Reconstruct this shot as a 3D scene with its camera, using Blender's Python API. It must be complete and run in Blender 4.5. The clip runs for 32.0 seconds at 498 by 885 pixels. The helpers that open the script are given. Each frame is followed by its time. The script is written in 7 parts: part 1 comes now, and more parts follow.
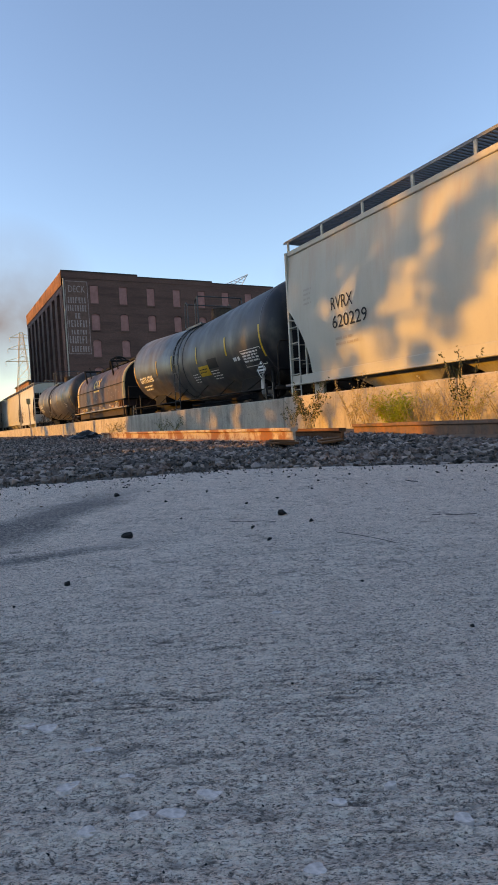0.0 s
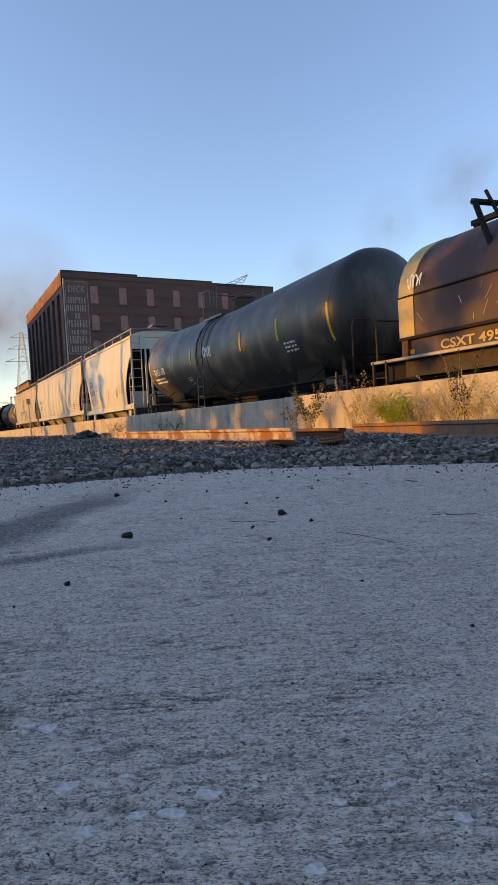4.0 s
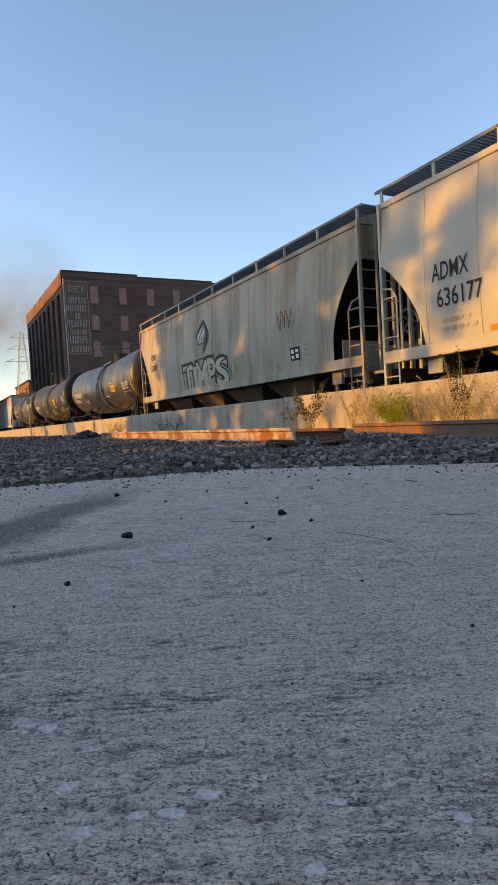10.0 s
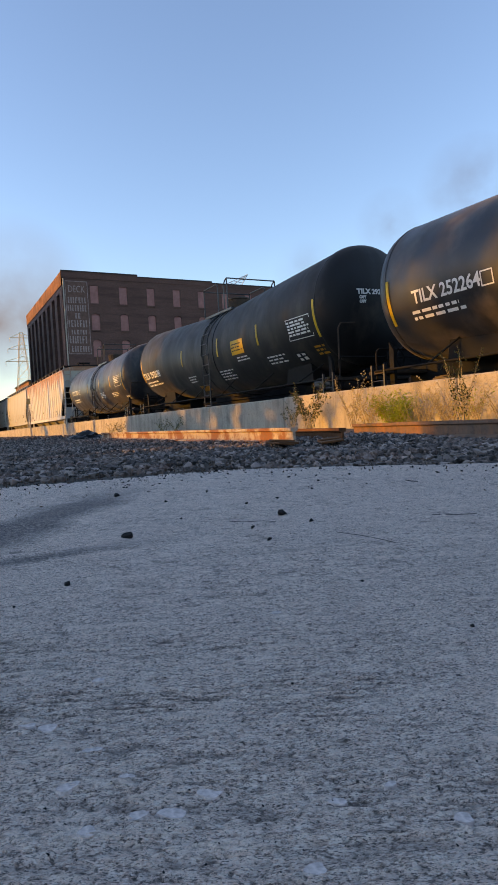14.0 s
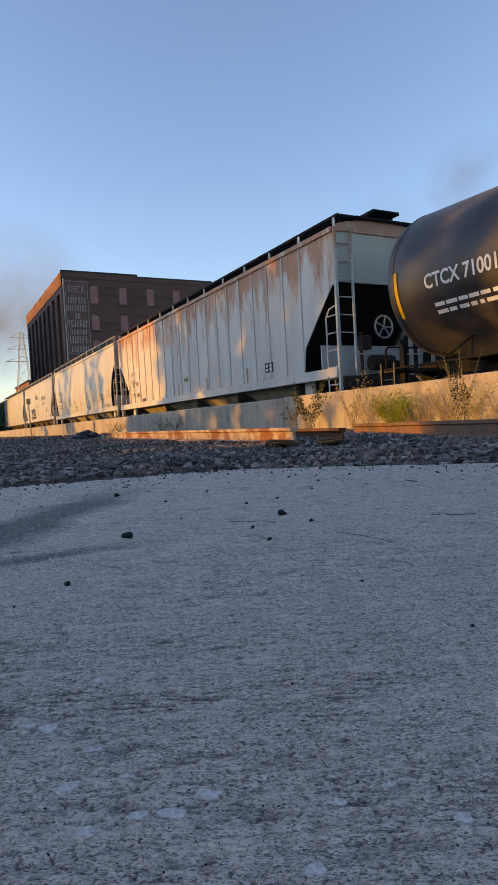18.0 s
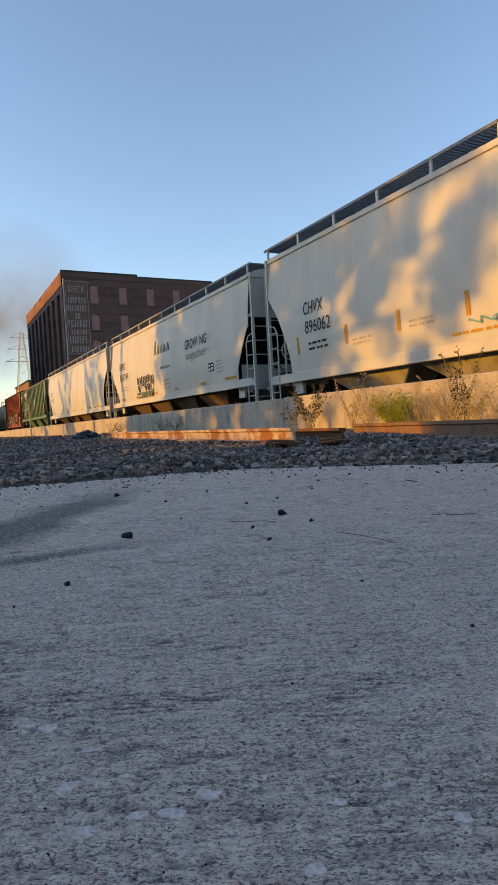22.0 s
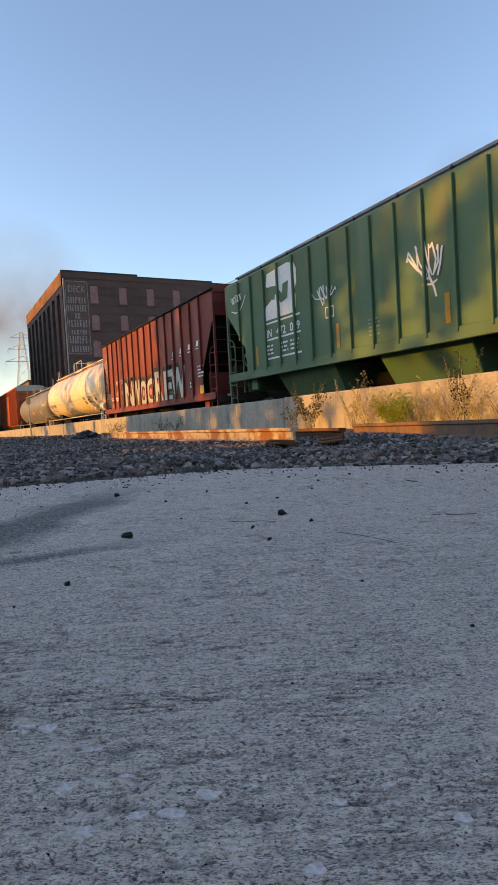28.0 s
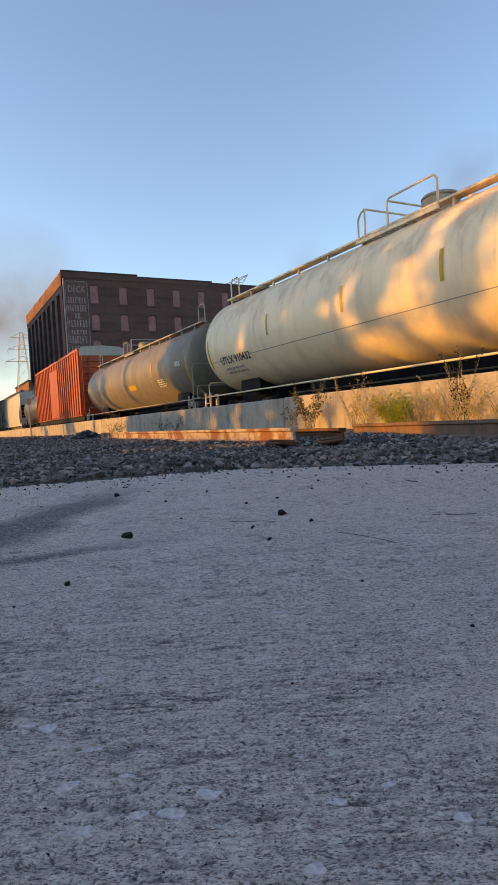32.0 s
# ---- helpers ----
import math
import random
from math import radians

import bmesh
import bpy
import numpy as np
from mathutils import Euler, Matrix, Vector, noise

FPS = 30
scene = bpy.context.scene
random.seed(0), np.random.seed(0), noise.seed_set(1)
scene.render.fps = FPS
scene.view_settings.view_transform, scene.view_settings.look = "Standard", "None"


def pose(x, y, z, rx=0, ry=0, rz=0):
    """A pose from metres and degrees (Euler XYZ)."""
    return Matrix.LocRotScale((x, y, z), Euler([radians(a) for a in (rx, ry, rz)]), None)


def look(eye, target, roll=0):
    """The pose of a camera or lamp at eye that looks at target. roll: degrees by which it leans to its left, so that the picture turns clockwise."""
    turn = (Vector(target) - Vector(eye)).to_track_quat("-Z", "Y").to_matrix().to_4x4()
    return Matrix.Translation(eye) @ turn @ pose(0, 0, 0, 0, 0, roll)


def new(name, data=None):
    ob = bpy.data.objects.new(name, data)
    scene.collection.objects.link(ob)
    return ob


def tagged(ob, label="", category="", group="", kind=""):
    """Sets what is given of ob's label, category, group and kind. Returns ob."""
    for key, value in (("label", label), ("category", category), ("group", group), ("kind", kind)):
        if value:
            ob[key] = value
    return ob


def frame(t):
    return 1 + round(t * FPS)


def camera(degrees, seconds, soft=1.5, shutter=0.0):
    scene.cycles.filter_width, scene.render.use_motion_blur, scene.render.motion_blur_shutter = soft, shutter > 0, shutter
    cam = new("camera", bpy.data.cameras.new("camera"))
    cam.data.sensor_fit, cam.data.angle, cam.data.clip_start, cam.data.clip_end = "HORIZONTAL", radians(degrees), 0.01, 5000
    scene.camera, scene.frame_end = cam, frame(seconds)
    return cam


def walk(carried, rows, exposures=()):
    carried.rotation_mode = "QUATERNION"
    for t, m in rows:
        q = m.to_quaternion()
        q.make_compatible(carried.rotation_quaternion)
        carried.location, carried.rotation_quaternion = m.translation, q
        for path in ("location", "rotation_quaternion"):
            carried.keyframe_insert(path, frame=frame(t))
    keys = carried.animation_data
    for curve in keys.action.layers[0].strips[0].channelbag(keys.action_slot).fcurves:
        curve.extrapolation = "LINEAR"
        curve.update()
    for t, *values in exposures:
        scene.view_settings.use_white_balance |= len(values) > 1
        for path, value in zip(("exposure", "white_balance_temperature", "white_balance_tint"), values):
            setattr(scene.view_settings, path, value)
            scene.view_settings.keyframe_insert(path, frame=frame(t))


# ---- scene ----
# The camera stands still, low over the concrete.
cam = camera(45.0, 32.0, soft=1.6)
VIEW = pose(0, 0, 0.23, 87.981, 3.260, 62.123)
walk(cam, [(0, VIEW), (32, VIEW)], [(0, 2.02, 9950, 26), (2, 2.01, 9650, 26.5), (7, 1.90, 9250, 28), (8.5, 2.00, 9950, 25), (13, 2.05, 9950, 24), (14, 2.02, 9450, 27), (17, 1.89, 9350, 28), (19, 1.83, 9350, 27.5), (20, 1.90, 9850, 24.5), (24, 1.90, 9850, 23), (25, 1.98, 9950, 22), (28, 2.05, 10150, 25), (30, 1.96, 10050, 26), (32, 1.99, 10050, 25)])

# ---- light: low evening sun from the left behind the camera, clear sky ----
SUN_ELEV, SUN_X, SUN_Y = 8.0, -0.42, -0.9075
world = bpy.data.worlds.new("evening_sky")
scene.world = world
world.use_nodes = True
wn, wl = world.node_tree.nodes, world.node_tree.links
sky = wn.new("ShaderNodeTexSky")
sky.sky_type, sky.sun_disc = "NISHITA", False
sky.sun_elevation, sky.sun_rotation = radians(SUN_ELEV), math.atan2(SUN_X, SUN_Y)
sky.air_density, sky.dust_density, sky.ozone_density = 1.0, 0.42, 4.05
wn["Background"].inputs[1].default_value = 0.138
# a low grey cloud bank drifts beyond the far end of the track
ray, near_cloud = wn.new("ShaderNodeTexCoord"), wn.new("ShaderNodeVectorMath")
near_cloud.operation, near_cloud.inputs[1].default_value = "DISTANCE", (-0.978, 0.115, 0.172)
wl.new(ray.outputs["Generated"], near_cloud.inputs[0])
puff, gate, thick, veil = wn.new("ShaderNodeTexNoise"), wn.new("ShaderNodeMapRange"), wn.new("ShaderNodeMath"), wn.new("ShaderNodeMix")
puff.inputs["Scale"].default_value, puff.inputs["Detail"].default_value = 9.0, 6.0
wl.new(ray.outputs["Generated"], puff.inputs["Vector"])
for i, v in enumerate((0.16, 0.02, 0.0, 1.5)):
    gate.inputs[1 + i].default_value = v
wl.new(near_cloud.outputs["Value"], gate.inputs[0])
thick.operation, thick.use_clamp = "MULTIPLY", True
wl.new(gate.outputs[0], thick.inputs[0])
wl.new(puff.outputs[0], thick.inputs[1])
veil.data_type, veil.inputs[7].default_value = "RGBA", (0.46, 0.48, 0.56, 1)
wl.new(thick.outputs[0], veil.inputs[0])
wl.new(sky.outputs[0], veil.inputs[6])
puff_b, curl = wn.new("ShaderNodeTexNoise"), wn.new("ShaderNodeMapRange")
puff_b.inputs["Scale"].default_value, puff_b.inputs["Detail"].default_value = 14.0, 5.0
wl.new(ray.outputs["Generated"], puff_b.inputs["Vector"])
for i, v in enumerate((0.3, 0.7, 0.0, 1.0)):
    curl.inputs[1 + i].default_value = v
wl.new(puff_b.outputs[0], curl.inputs[0])
# thin wisps of grey smoke hang high beyond the track
smoke = veil.outputs[2]
for spot, reach, most in (((-0.623, 0.716, 0.316), 0.080, 0.62), ((-0.713, 0.639, 0.288), 0.055, 0.5), ((-0.806, 0.544, 0.231), 0.055, 0.3)):
    away, fade, density, layer = wn.new("ShaderNodeVectorMath"), wn.new("ShaderNodeMapRange"), wn.new("ShaderNodeMath"), wn.new("ShaderNodeMix")
    away.operation, away.inputs[1].default_value = "DISTANCE", spot
    wl.new(ray.outputs["Generated"], away.inputs[0])
    for i, v in enumerate((reach, 0.0, 0.0, most)):
        fade.inputs[1 + i].default_value = v
    wl.new(away.outputs["Value"], fade.inputs[0])
    density.operation, density.use_clamp = "MULTIPLY", True
    wl.new(fade.outputs[0], density.inputs[0])
    wl.new(curl.outputs[0], density.inputs[1])
    layer.data_type, layer.inputs[7].default_value = "RGBA", (0.30, 0.34, 0.44, 1)
    wl.new(density.outputs[0], layer.inputs[0])
    wl.new(smoke, layer.inputs[6])
    smoke = layer.outputs[2]
wl.new(smoke, wn["Background"].inputs[0])
sun = new("sun", bpy.data.lights.new("sun", "SUN"))
sun.data.energy, sun.data.angle, sun.data.color = 1.22, radians(0.5), (1.0, 0.555, 0.035)
sun.matrix_basis = look((SUN_X * 50, SUN_Y * 50, 50 * math.tan(radians(SUN_ELEV))), (0, 0, 0))


def toward_sun(x, y, z, at_y):
    """Where the light that falls on (x, y, z) comes through the plane y = at_y."""
    k = (at_y - y) / SUN_Y
    return x + k * SUN_X, z + k * math.tan(radians(SUN_ELEV))


# ---- material tools ----


def material(name, rough=0.6, metal=0.0):
    m = bpy.data.materials.new(name)
    m.use_nodes = True
    b = m.node_tree.nodes["Principled BSDF"]
    b.inputs["Roughness"].default_value, b.inputs["Metallic"].default_value = rough, metal
    return m, m.node_tree, b


def coords(nt, scale=(1, 1, 1), space="Object", turn=(0, 0, 0)):
    tc, mp = nt.nodes.new("ShaderNodeTexCoord"), nt.nodes.new("ShaderNodeMapping")
    mp.vector_type = "TEXTURE"
    mp.inputs["Scale"].default_value = tuple(1 / s for s in scale)
    mp.inputs["Rotation"].default_value = turn
    nt.links.new(tc.outputs[space], mp.inputs[0])
    return mp.outputs[0]


def grain(nt, vec, scale, detail=5.0, rough=0.6):
    n = nt.nodes.new("ShaderNodeTexNoise")
    n.inputs["Scale"].default_value, n.inputs["Detail"].default_value, n.inputs["Roughness"].default_value = scale, detail, rough
    nt.links.new(vec, n.inputs["Vector"])
    return n.outputs[0]


def cells(nt, vec, scale, feature="F1", out="Distance"):
    n = nt.nodes.new("ShaderNodeTexVoronoi")
    n.feature = feature
    n.inputs["Scale"].default_value = scale
    nt.links.new(vec, n.inputs["Vector"])
    return n.outputs[out]


def remap(nt, src, lo, hi, a=0.0, b=1.0):
    n = nt.nodes.new("ShaderNodeMapRange")
    for i, v in enumerate((lo, hi, a, b)):
        n.inputs[1 + i].default_value = v
    nt.links.new(src, n.inputs[0])
    return n.outputs[0]


def arith(nt, op, a, b):
    n = nt.nodes.new("ShaderNodeMath")
    n.operation = op
    for i, v in enumerate((a, b)):
        if isinstance(v, (int, float)):
            n.inputs[i].default_value = v
        else:
            nt.links.new(v, n.inputs[i])
    return n.outputs[0]


def blend(nt, fac, a, b, kind="MIX"):
    n = nt.nodes.new("ShaderNodeMix")
    n.data_type, n.blend_type = "RGBA", kind
    for i, v in ((0, fac), (6, a), (7, b)):
        if isinstance(v, tuple):
            n.inputs[i].default_value = (*v, 1)
        elif isinstance(v, float):
            n.inputs[i].default_value = v
        else:
            nt.links.new(v, n.inputs[i])
    return n.outputs[2]


def relief(nt, b, height, strength=0.3, distance=0.01):
    n = nt.nodes.new("ShaderNodeBump")
    n.inputs["Strength"].default_value, n.inputs["Distance"].default_value = strength, distance
    nt.links.new(height, n.inputs["Height"])
    nt.links.new(n.outputs[0], b.inputs["Normal"])


def paint(name, col, rough=0.5, dirt=0.35, rust=0.0, dirt_col=(0.16, 0.12, 0.08), seed=0.0, gloss=0.3, wavy=0.8, dust=0.0, streaky=0.22, rust_from=(2.0, 4.3, 0.22)):
    """Railway paint with dust, vertical streaks and, where asked, rust that runs down from the top."""
    m, nt, b = material(name, rough)
    v = coords(nt)
    streak = grain(nt, coords(nt, (1.3, 1.3, 0.16)), 1.5 + seed * 0.1, 6)
    big = grain(nt, v, 0.55 + seed * 0.05, 4)
    fine = grain(nt, v, 14, 4)
    c = blend(nt, remap(nt, big, 0.35, 0.7, 0.0, 0.35), col, tuple(x * 0.78 for x in col))
    d = arith(nt, "MULTIPLY", remap(nt, streak, 0.45, 0.75), dirt)
    c = blend(nt, d, c, dirt_col)
    c = blend(nt, arith(nt, "MULTIPLY", remap(nt, fine, 0.5, 0.8), 0.25 * dirt + 0.04), c, dirt_col)
    if rust:
        sep = nt.nodes.new("ShaderNodeSeparateXYZ")
        nt.links.new(v, sep.inputs[0])
        runs = grain(nt, coords(nt, (1.6, 1.6, streaky)), 1.9, 6, 0.65)
        top = remap(nt, sep.outputs[2], rust_from[0], rust_from[1])
        r = remap(nt, arith(nt, "ADD", runs, arith(nt, "MULTIPLY", top, rust_from[2])), 0.66 - 0.09 * rust, 0.82 - 0.09 * rust)
        c = blend(nt, arith(nt, "MULTIPLY", r, min(1.0, rust * 1.3)), c, (0.37, 0.115, 0.036))
    nt.links.new(c, b.inputs["Base Color"])
    nt.links.new(remap(nt, streak, 0.3, 0.8, rough - 0.08, min(1.0, rough + 0.25)), b.inputs["Roughness"])
    b.inputs["Specular IOR Level"].default_value = gloss
    if dust:
        splash = grain(nt, coords(nt, (1.0, 1.0, 0.6)), 0.9 + seed * 0.1, 6, 0.6)
        c = blend(nt, remap(nt, splash, 0.50, 0.66, 0.0, 0.7), c, tuple(x * 1.7 for x in dirt_col))
        nt.links.new(c, b.inputs["Base Color"])
        b.inputs["Sheen Weight"].default_value, b.inputs["Sheen Roughness"].default_value = dust, 0.45
        b.inputs["Sheen Tint"].default_value = (0.88, 0.76, 0.66, 1)
    wave = grain(nt, coords(nt, (0.9, 0.3, 0.06)), 1.3, 2)
    relief(nt, b, arith(nt, "ADD", arith(nt, "MULTIPLY", wave, wavy), big), 0.22, 0.03)
    return m


def plain(name, col, rough=0.6, metal=0.0, vary=0.25, scale=9.0, gloss=0.2):
    m, nt, b = material(name, rough, metal)
    b.inputs["Specular IOR Level"].default_value = gloss
    n = grain(nt, coords(nt), scale, 5)
    nt.links.new(blend(nt, remap(nt, n, 0.3, 0.75, 0.0, 1.0), col, tuple(x * (1 - vary) for x in col)), b.inputs["Base Color"])
    return m


def concrete_ground():
    """Broomed concrete worn down to its sand: shade of grooves and pits is painted dark, the high paste is rubbed pale.
    """
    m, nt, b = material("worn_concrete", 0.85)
    v = coords(nt)
    across = (0, 0, radians(62))
    wear_shade = nt.nodes.new("ShaderNodeAttribute")
    wear_shade.attribute_name = "wear_shade"
    wear_shade = wear_shade.outputs["Fac"]
    big = grain(nt, v, 0.9, 5)
    mid = grain(nt, v, 9, 6, 0.65)
    fine = grain(nt, coords(nt, (0.6, 1.3, 1), turn=across), 320, 5, 0.75)
    speck = grain(nt, coords(nt, (0.55, 1.4, 1), turn=across), 720, 3, 0.7)
    flake = grain(nt, coords(nt, (0.62, 1.2, 1), turn=across), 165, 5, 0.66)
    lump = grain(nt, coords(nt, (0.6, 1.25, 1), turn=across), 75, 5, 0.66)
    scar = grain(nt, coords(nt, (12, 95, 20), turn=across), 1.3, 5, 0.62)
    pits = cells(nt, coords(nt, (0.8, 1.2, 1), turn=across), 150)
    holes = grain(nt, v, 170, 3, 0.6)
    pocks = cells(nt, coords(nt, (0.75, 1.0, 1), turn=across), 62)
    where = remap(nt, grain(nt, v, 34, 3, 0.6), 0.47, 0.56)
    c = blend(nt, remap(nt, big, 0.3, 0.7), (0.83, 0.605, 0.495), (0.93, 0.69, 0.575))
    c = blend(nt, remap(nt, mid, 0.38, 0.64, 0.0, 0.35), c, (0.52, 0.40, 0.325))
    rough_zone = remap(nt, grain(nt, v, 3.2, 4, 0.6), 0.4, 0.6, 0.2, 1.0)
    c = blend(nt, arith(nt, "MULTIPLY", remap(nt, scar, 0.56, 0.62, 0.0, 0.6), rough_zone), c, (0.17, 0.145, 0.13))
    # rubbed paste and bare sand
    c = blend(nt, remap(nt, lump, 0.50, 0.66, 0.0, 0.55), c, (0.90, 0.735, 0.62))
    c = blend(nt, remap(nt, lump, 0.47, 0.36, 0.0, 0.45), c, (0.30, 0.235, 0.195))
    c = blend(nt, remap(nt, flake, 0.52, 0.59, 0.0, 0.95), c, (0.94, 0.79, 0.68))
    c = blend(nt, remap(nt, flake, 0.465, 0.39, 0.0, 0.55), c, (0.27, 0.21, 0.18))
    c = blend(nt, remap(nt, fine, 0.52, 0.60, 0.0, 0.9), c, (0.95, 0.80, 0.69))
    c = blend(nt, remap(nt, fine, 0.465, 0.385, 0.0, 0.9), c, (0.10, 0.086, 0.078))
    c = blend(nt, remap(nt, speck, 0.545, 0.63, 0.0, 0.9), c, (0.93, 0.83, 0.75))
    c = blend(nt, remap(nt, speck, 0.45, 0.37, 0.0, 0.92), c, (0.08, 0.068, 0.063))
    # pits and pocks: the dark of their hollows is put into the colour
    c = blend(nt, arith(nt, "MULTIPLY", remap(nt, pits, 0.20, 0.06, 0.0, 0.9), remap(nt, holes, 0.5, 0.6)), c, (0.05, 0.044, 0.04))
    c = blend(nt, arith(nt, "MULTIPLY", remap(nt, pocks, 0.22, 0.10, 0.0, 0.55), where), c, (0.075, 0.064, 0.058))
    # shade of the hollows put into the colour by height, pale worn tops
    c = blend(nt, remap(nt, wear_shade, -0.10, -0.80, 0.0, 0.75), c, (0.17, 0.135, 0.118))
    c = blend(nt, remap(nt, wear_shade, 0.22, 0.75, 0.0, 0.5), c, (0.95, 0.79, 0.68))
    # dark streak that runs off to the side
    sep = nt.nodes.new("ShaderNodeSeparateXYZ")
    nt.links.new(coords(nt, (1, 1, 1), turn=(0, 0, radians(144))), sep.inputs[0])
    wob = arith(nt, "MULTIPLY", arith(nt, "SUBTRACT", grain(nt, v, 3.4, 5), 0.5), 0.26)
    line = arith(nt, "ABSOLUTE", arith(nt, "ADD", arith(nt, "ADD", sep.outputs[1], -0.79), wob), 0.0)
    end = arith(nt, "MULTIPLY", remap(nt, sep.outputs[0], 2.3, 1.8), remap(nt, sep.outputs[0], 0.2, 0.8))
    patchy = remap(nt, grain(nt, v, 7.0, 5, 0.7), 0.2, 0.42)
    dark_streak = arith(nt, "MULTIPLY", arith(nt, "MULTIPLY", remap(nt, line, 0.16, 0.06, 0.0, 0.92), end), patchy)
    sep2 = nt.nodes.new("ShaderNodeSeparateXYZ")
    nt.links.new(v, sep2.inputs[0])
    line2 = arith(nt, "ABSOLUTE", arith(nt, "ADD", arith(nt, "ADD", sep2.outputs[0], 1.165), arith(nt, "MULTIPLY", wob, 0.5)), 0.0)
    dark_streak2 = arith(nt, "MULTIPLY", remap(nt, line2, 0.045, 0.01, 0.0, 0.85), arith(nt, "MULTIPLY", remap(nt, sep2.outputs[1], 0.45, 0.2), remap(nt, sep2.outputs[1], -0.5, -0.1)))
    dark_streak = arith(nt, "MAXIMUM", dark_streak, arith(nt, "MULTIPLY", dark_streak2, patchy))
    dark_streak = arith(nt, "MULTIPLY", dark_streak, remap(nt, flake, 0.38, 0.62, 1.0, 0.55))
    c = blend(nt, dark_streak, c, (0.07, 0.07, 0.075))
    nt.links.new(c, b.inputs["Base Color"])
    h = arith(nt, "ADD", arith(nt, "MULTIPLY", fine, 0.45), arith(nt, "MULTIPLY", lump, 1.2))
    h = arith(nt, "ADD", h, arith(nt, "MULTIPLY", flake, 1.0))
    h = arith(nt, "ADD", h, arith(nt, "MULTIPLY", scar, -0.8))
    h = arith(nt, "ADD", h, arith(nt, "MULTIPLY", remap(nt, pits, 0.05, 0.25), 0.3))
    relief(nt, b, h, 0.9, 0.012)
    return m


def stone_mat(name, a, bcol):
    m, nt, b = material(name, 0.85)
    geo = nt.nodes.new("ShaderNodeNewGeometry")
    n = grain(nt, coords(nt), 40, 4)
    pick = arith(nt, "POWER", geo.outputs["Random Per Island"], 2.8)
    c = blend(nt, pick, a, bcol)
    warm = grain(nt, coords(nt), 1.7, 3)
    c = blend(nt, remap(nt, warm, 0.5, 0.75, 0.0, 0.5), c, (bcol[0] * 1.1, bcol[1] * 0.8, bcol[2] * 0.7))
    c = blend(nt, remap(nt, n, 0.45, 0.75, 0.0, 0.35), c, tuple(x * 1.7 for x in bcol))
    nt.links.new(c, b.inputs["Base Color"])
    relief(nt, b, n, 0.4, 0.01)
    return m


def wall_concrete():
    m, nt, b = material("weathered_wall_concrete", 0.9)
    v = coords(nt)
    big, streak, fine = grain(nt, v, 0.8, 5), grain(nt, coords(nt, (3, 3, 0.35)), 1.5, 6), grain(nt, v, 45, 5)
    c = blend(nt, remap(nt, big, 0.3, 0.7), (0.36, 0.305, 0.24), (0.50, 0.425, 0.335))
    c = blend(nt, remap(nt, streak, 0.50, 0.70, 0.0, 0.55), c, (0.12, 0.105, 0.088))
    blotch = grain(nt, v, 2.6, 6, 0.7)
    c = blend(nt, remap(nt, blotch, 0.55, 0.68, 0.0, 0.45), c, (0.13, 0.115, 0.095))
    c = blend(nt, remap(nt, fine, 0.55, 0.75, 0.0, 0.4), c, (0.24, 0.22, 0.19))
    crack = grain(nt, v, 5.0, 6, 0.75)
    c = blend(nt, remap(nt, arith(nt, "ABSOLUTE", arith(nt, "SUBTRACT", crack, 0.5), 0.0), 0.008, 0.0, 0.0, 0.7), c, (0.07, 0.06, 0.05))
    nt.links.new(c, b.inputs["Base Color"])
    relief(nt, b, arith(nt, "ADD", fine, arith(nt, "MULTIPLY", big, 2.0)), 0.4, 0.02)
    return m


def brick_mat(name, a, bcol, mortar):
    m, nt, b = material(name, 0.9)
    v = coords(nt)
    br = nt.nodes.new("ShaderNodeTexBrick")
    br.inputs["Scale"].default_value = 3.2
    br.inputs["Color1"].default_value, br.inputs["Color2"].default_value = (*a, 1), (*bcol, 1)
    br.inputs["Mortar"].default_value = (*mortar, 1)
    br.inputs["Mortar Size"].default_value = 0.012
    sep, com = nt.nodes.new("ShaderNodeSeparateXYZ"), nt.nodes.new("ShaderNodeCombineXYZ")
    nt.links.new(v, sep.inputs[0])
    nt.links.new(arith(nt, "ADD", sep.outputs[0], sep.outputs[1]), com.inputs[0])
    nt.links.new(sep.outputs[2], com.inputs[1])
    nt.links.new(com.outputs[0], br.inputs["Vector"])
    big = grain(nt, v, 0.25, 6, 0.65)
    c = blend(nt, remap(nt, big, 0.35, 0.7, 0.0, 0.6), br.outputs[0], tuple(x * 0.5 for x in bcol))
    course = grain(nt, coords(nt, (0.12, 0.12, 1.1)), 1.4, 6, 0.7)
    c = blend(nt, remap(nt, course, 0.46, 0.64, 0.0, 0.7), c, tuple(x * 0.42 for x in bcol))
    nt.links.new(c, b.inputs["Base Color"])
    return m


def rail_mat():
    """Old rail: pale scale that peels to rust in patches."""
    m, nt, b = material("scaling_rail_steel", 0.8)
    n, k = grain(nt, coords(nt), 2.6, 5, 0.65), grain(nt, coords(nt), 30, 4)
    c = blend(nt, remap(nt, n, 0.44, 0.54), (0.46, 0.36, 0.27), (0.24, 0.085, 0.035))
    nt.links.new(blend(nt, remap(nt, k, 0.5, 0.7, 0.0, 0.6), c, (0.15, 0.08, 0.05)), b.inputs["Base Color"])
    relief(nt, b, k, 0.4, 0.004)
    return m


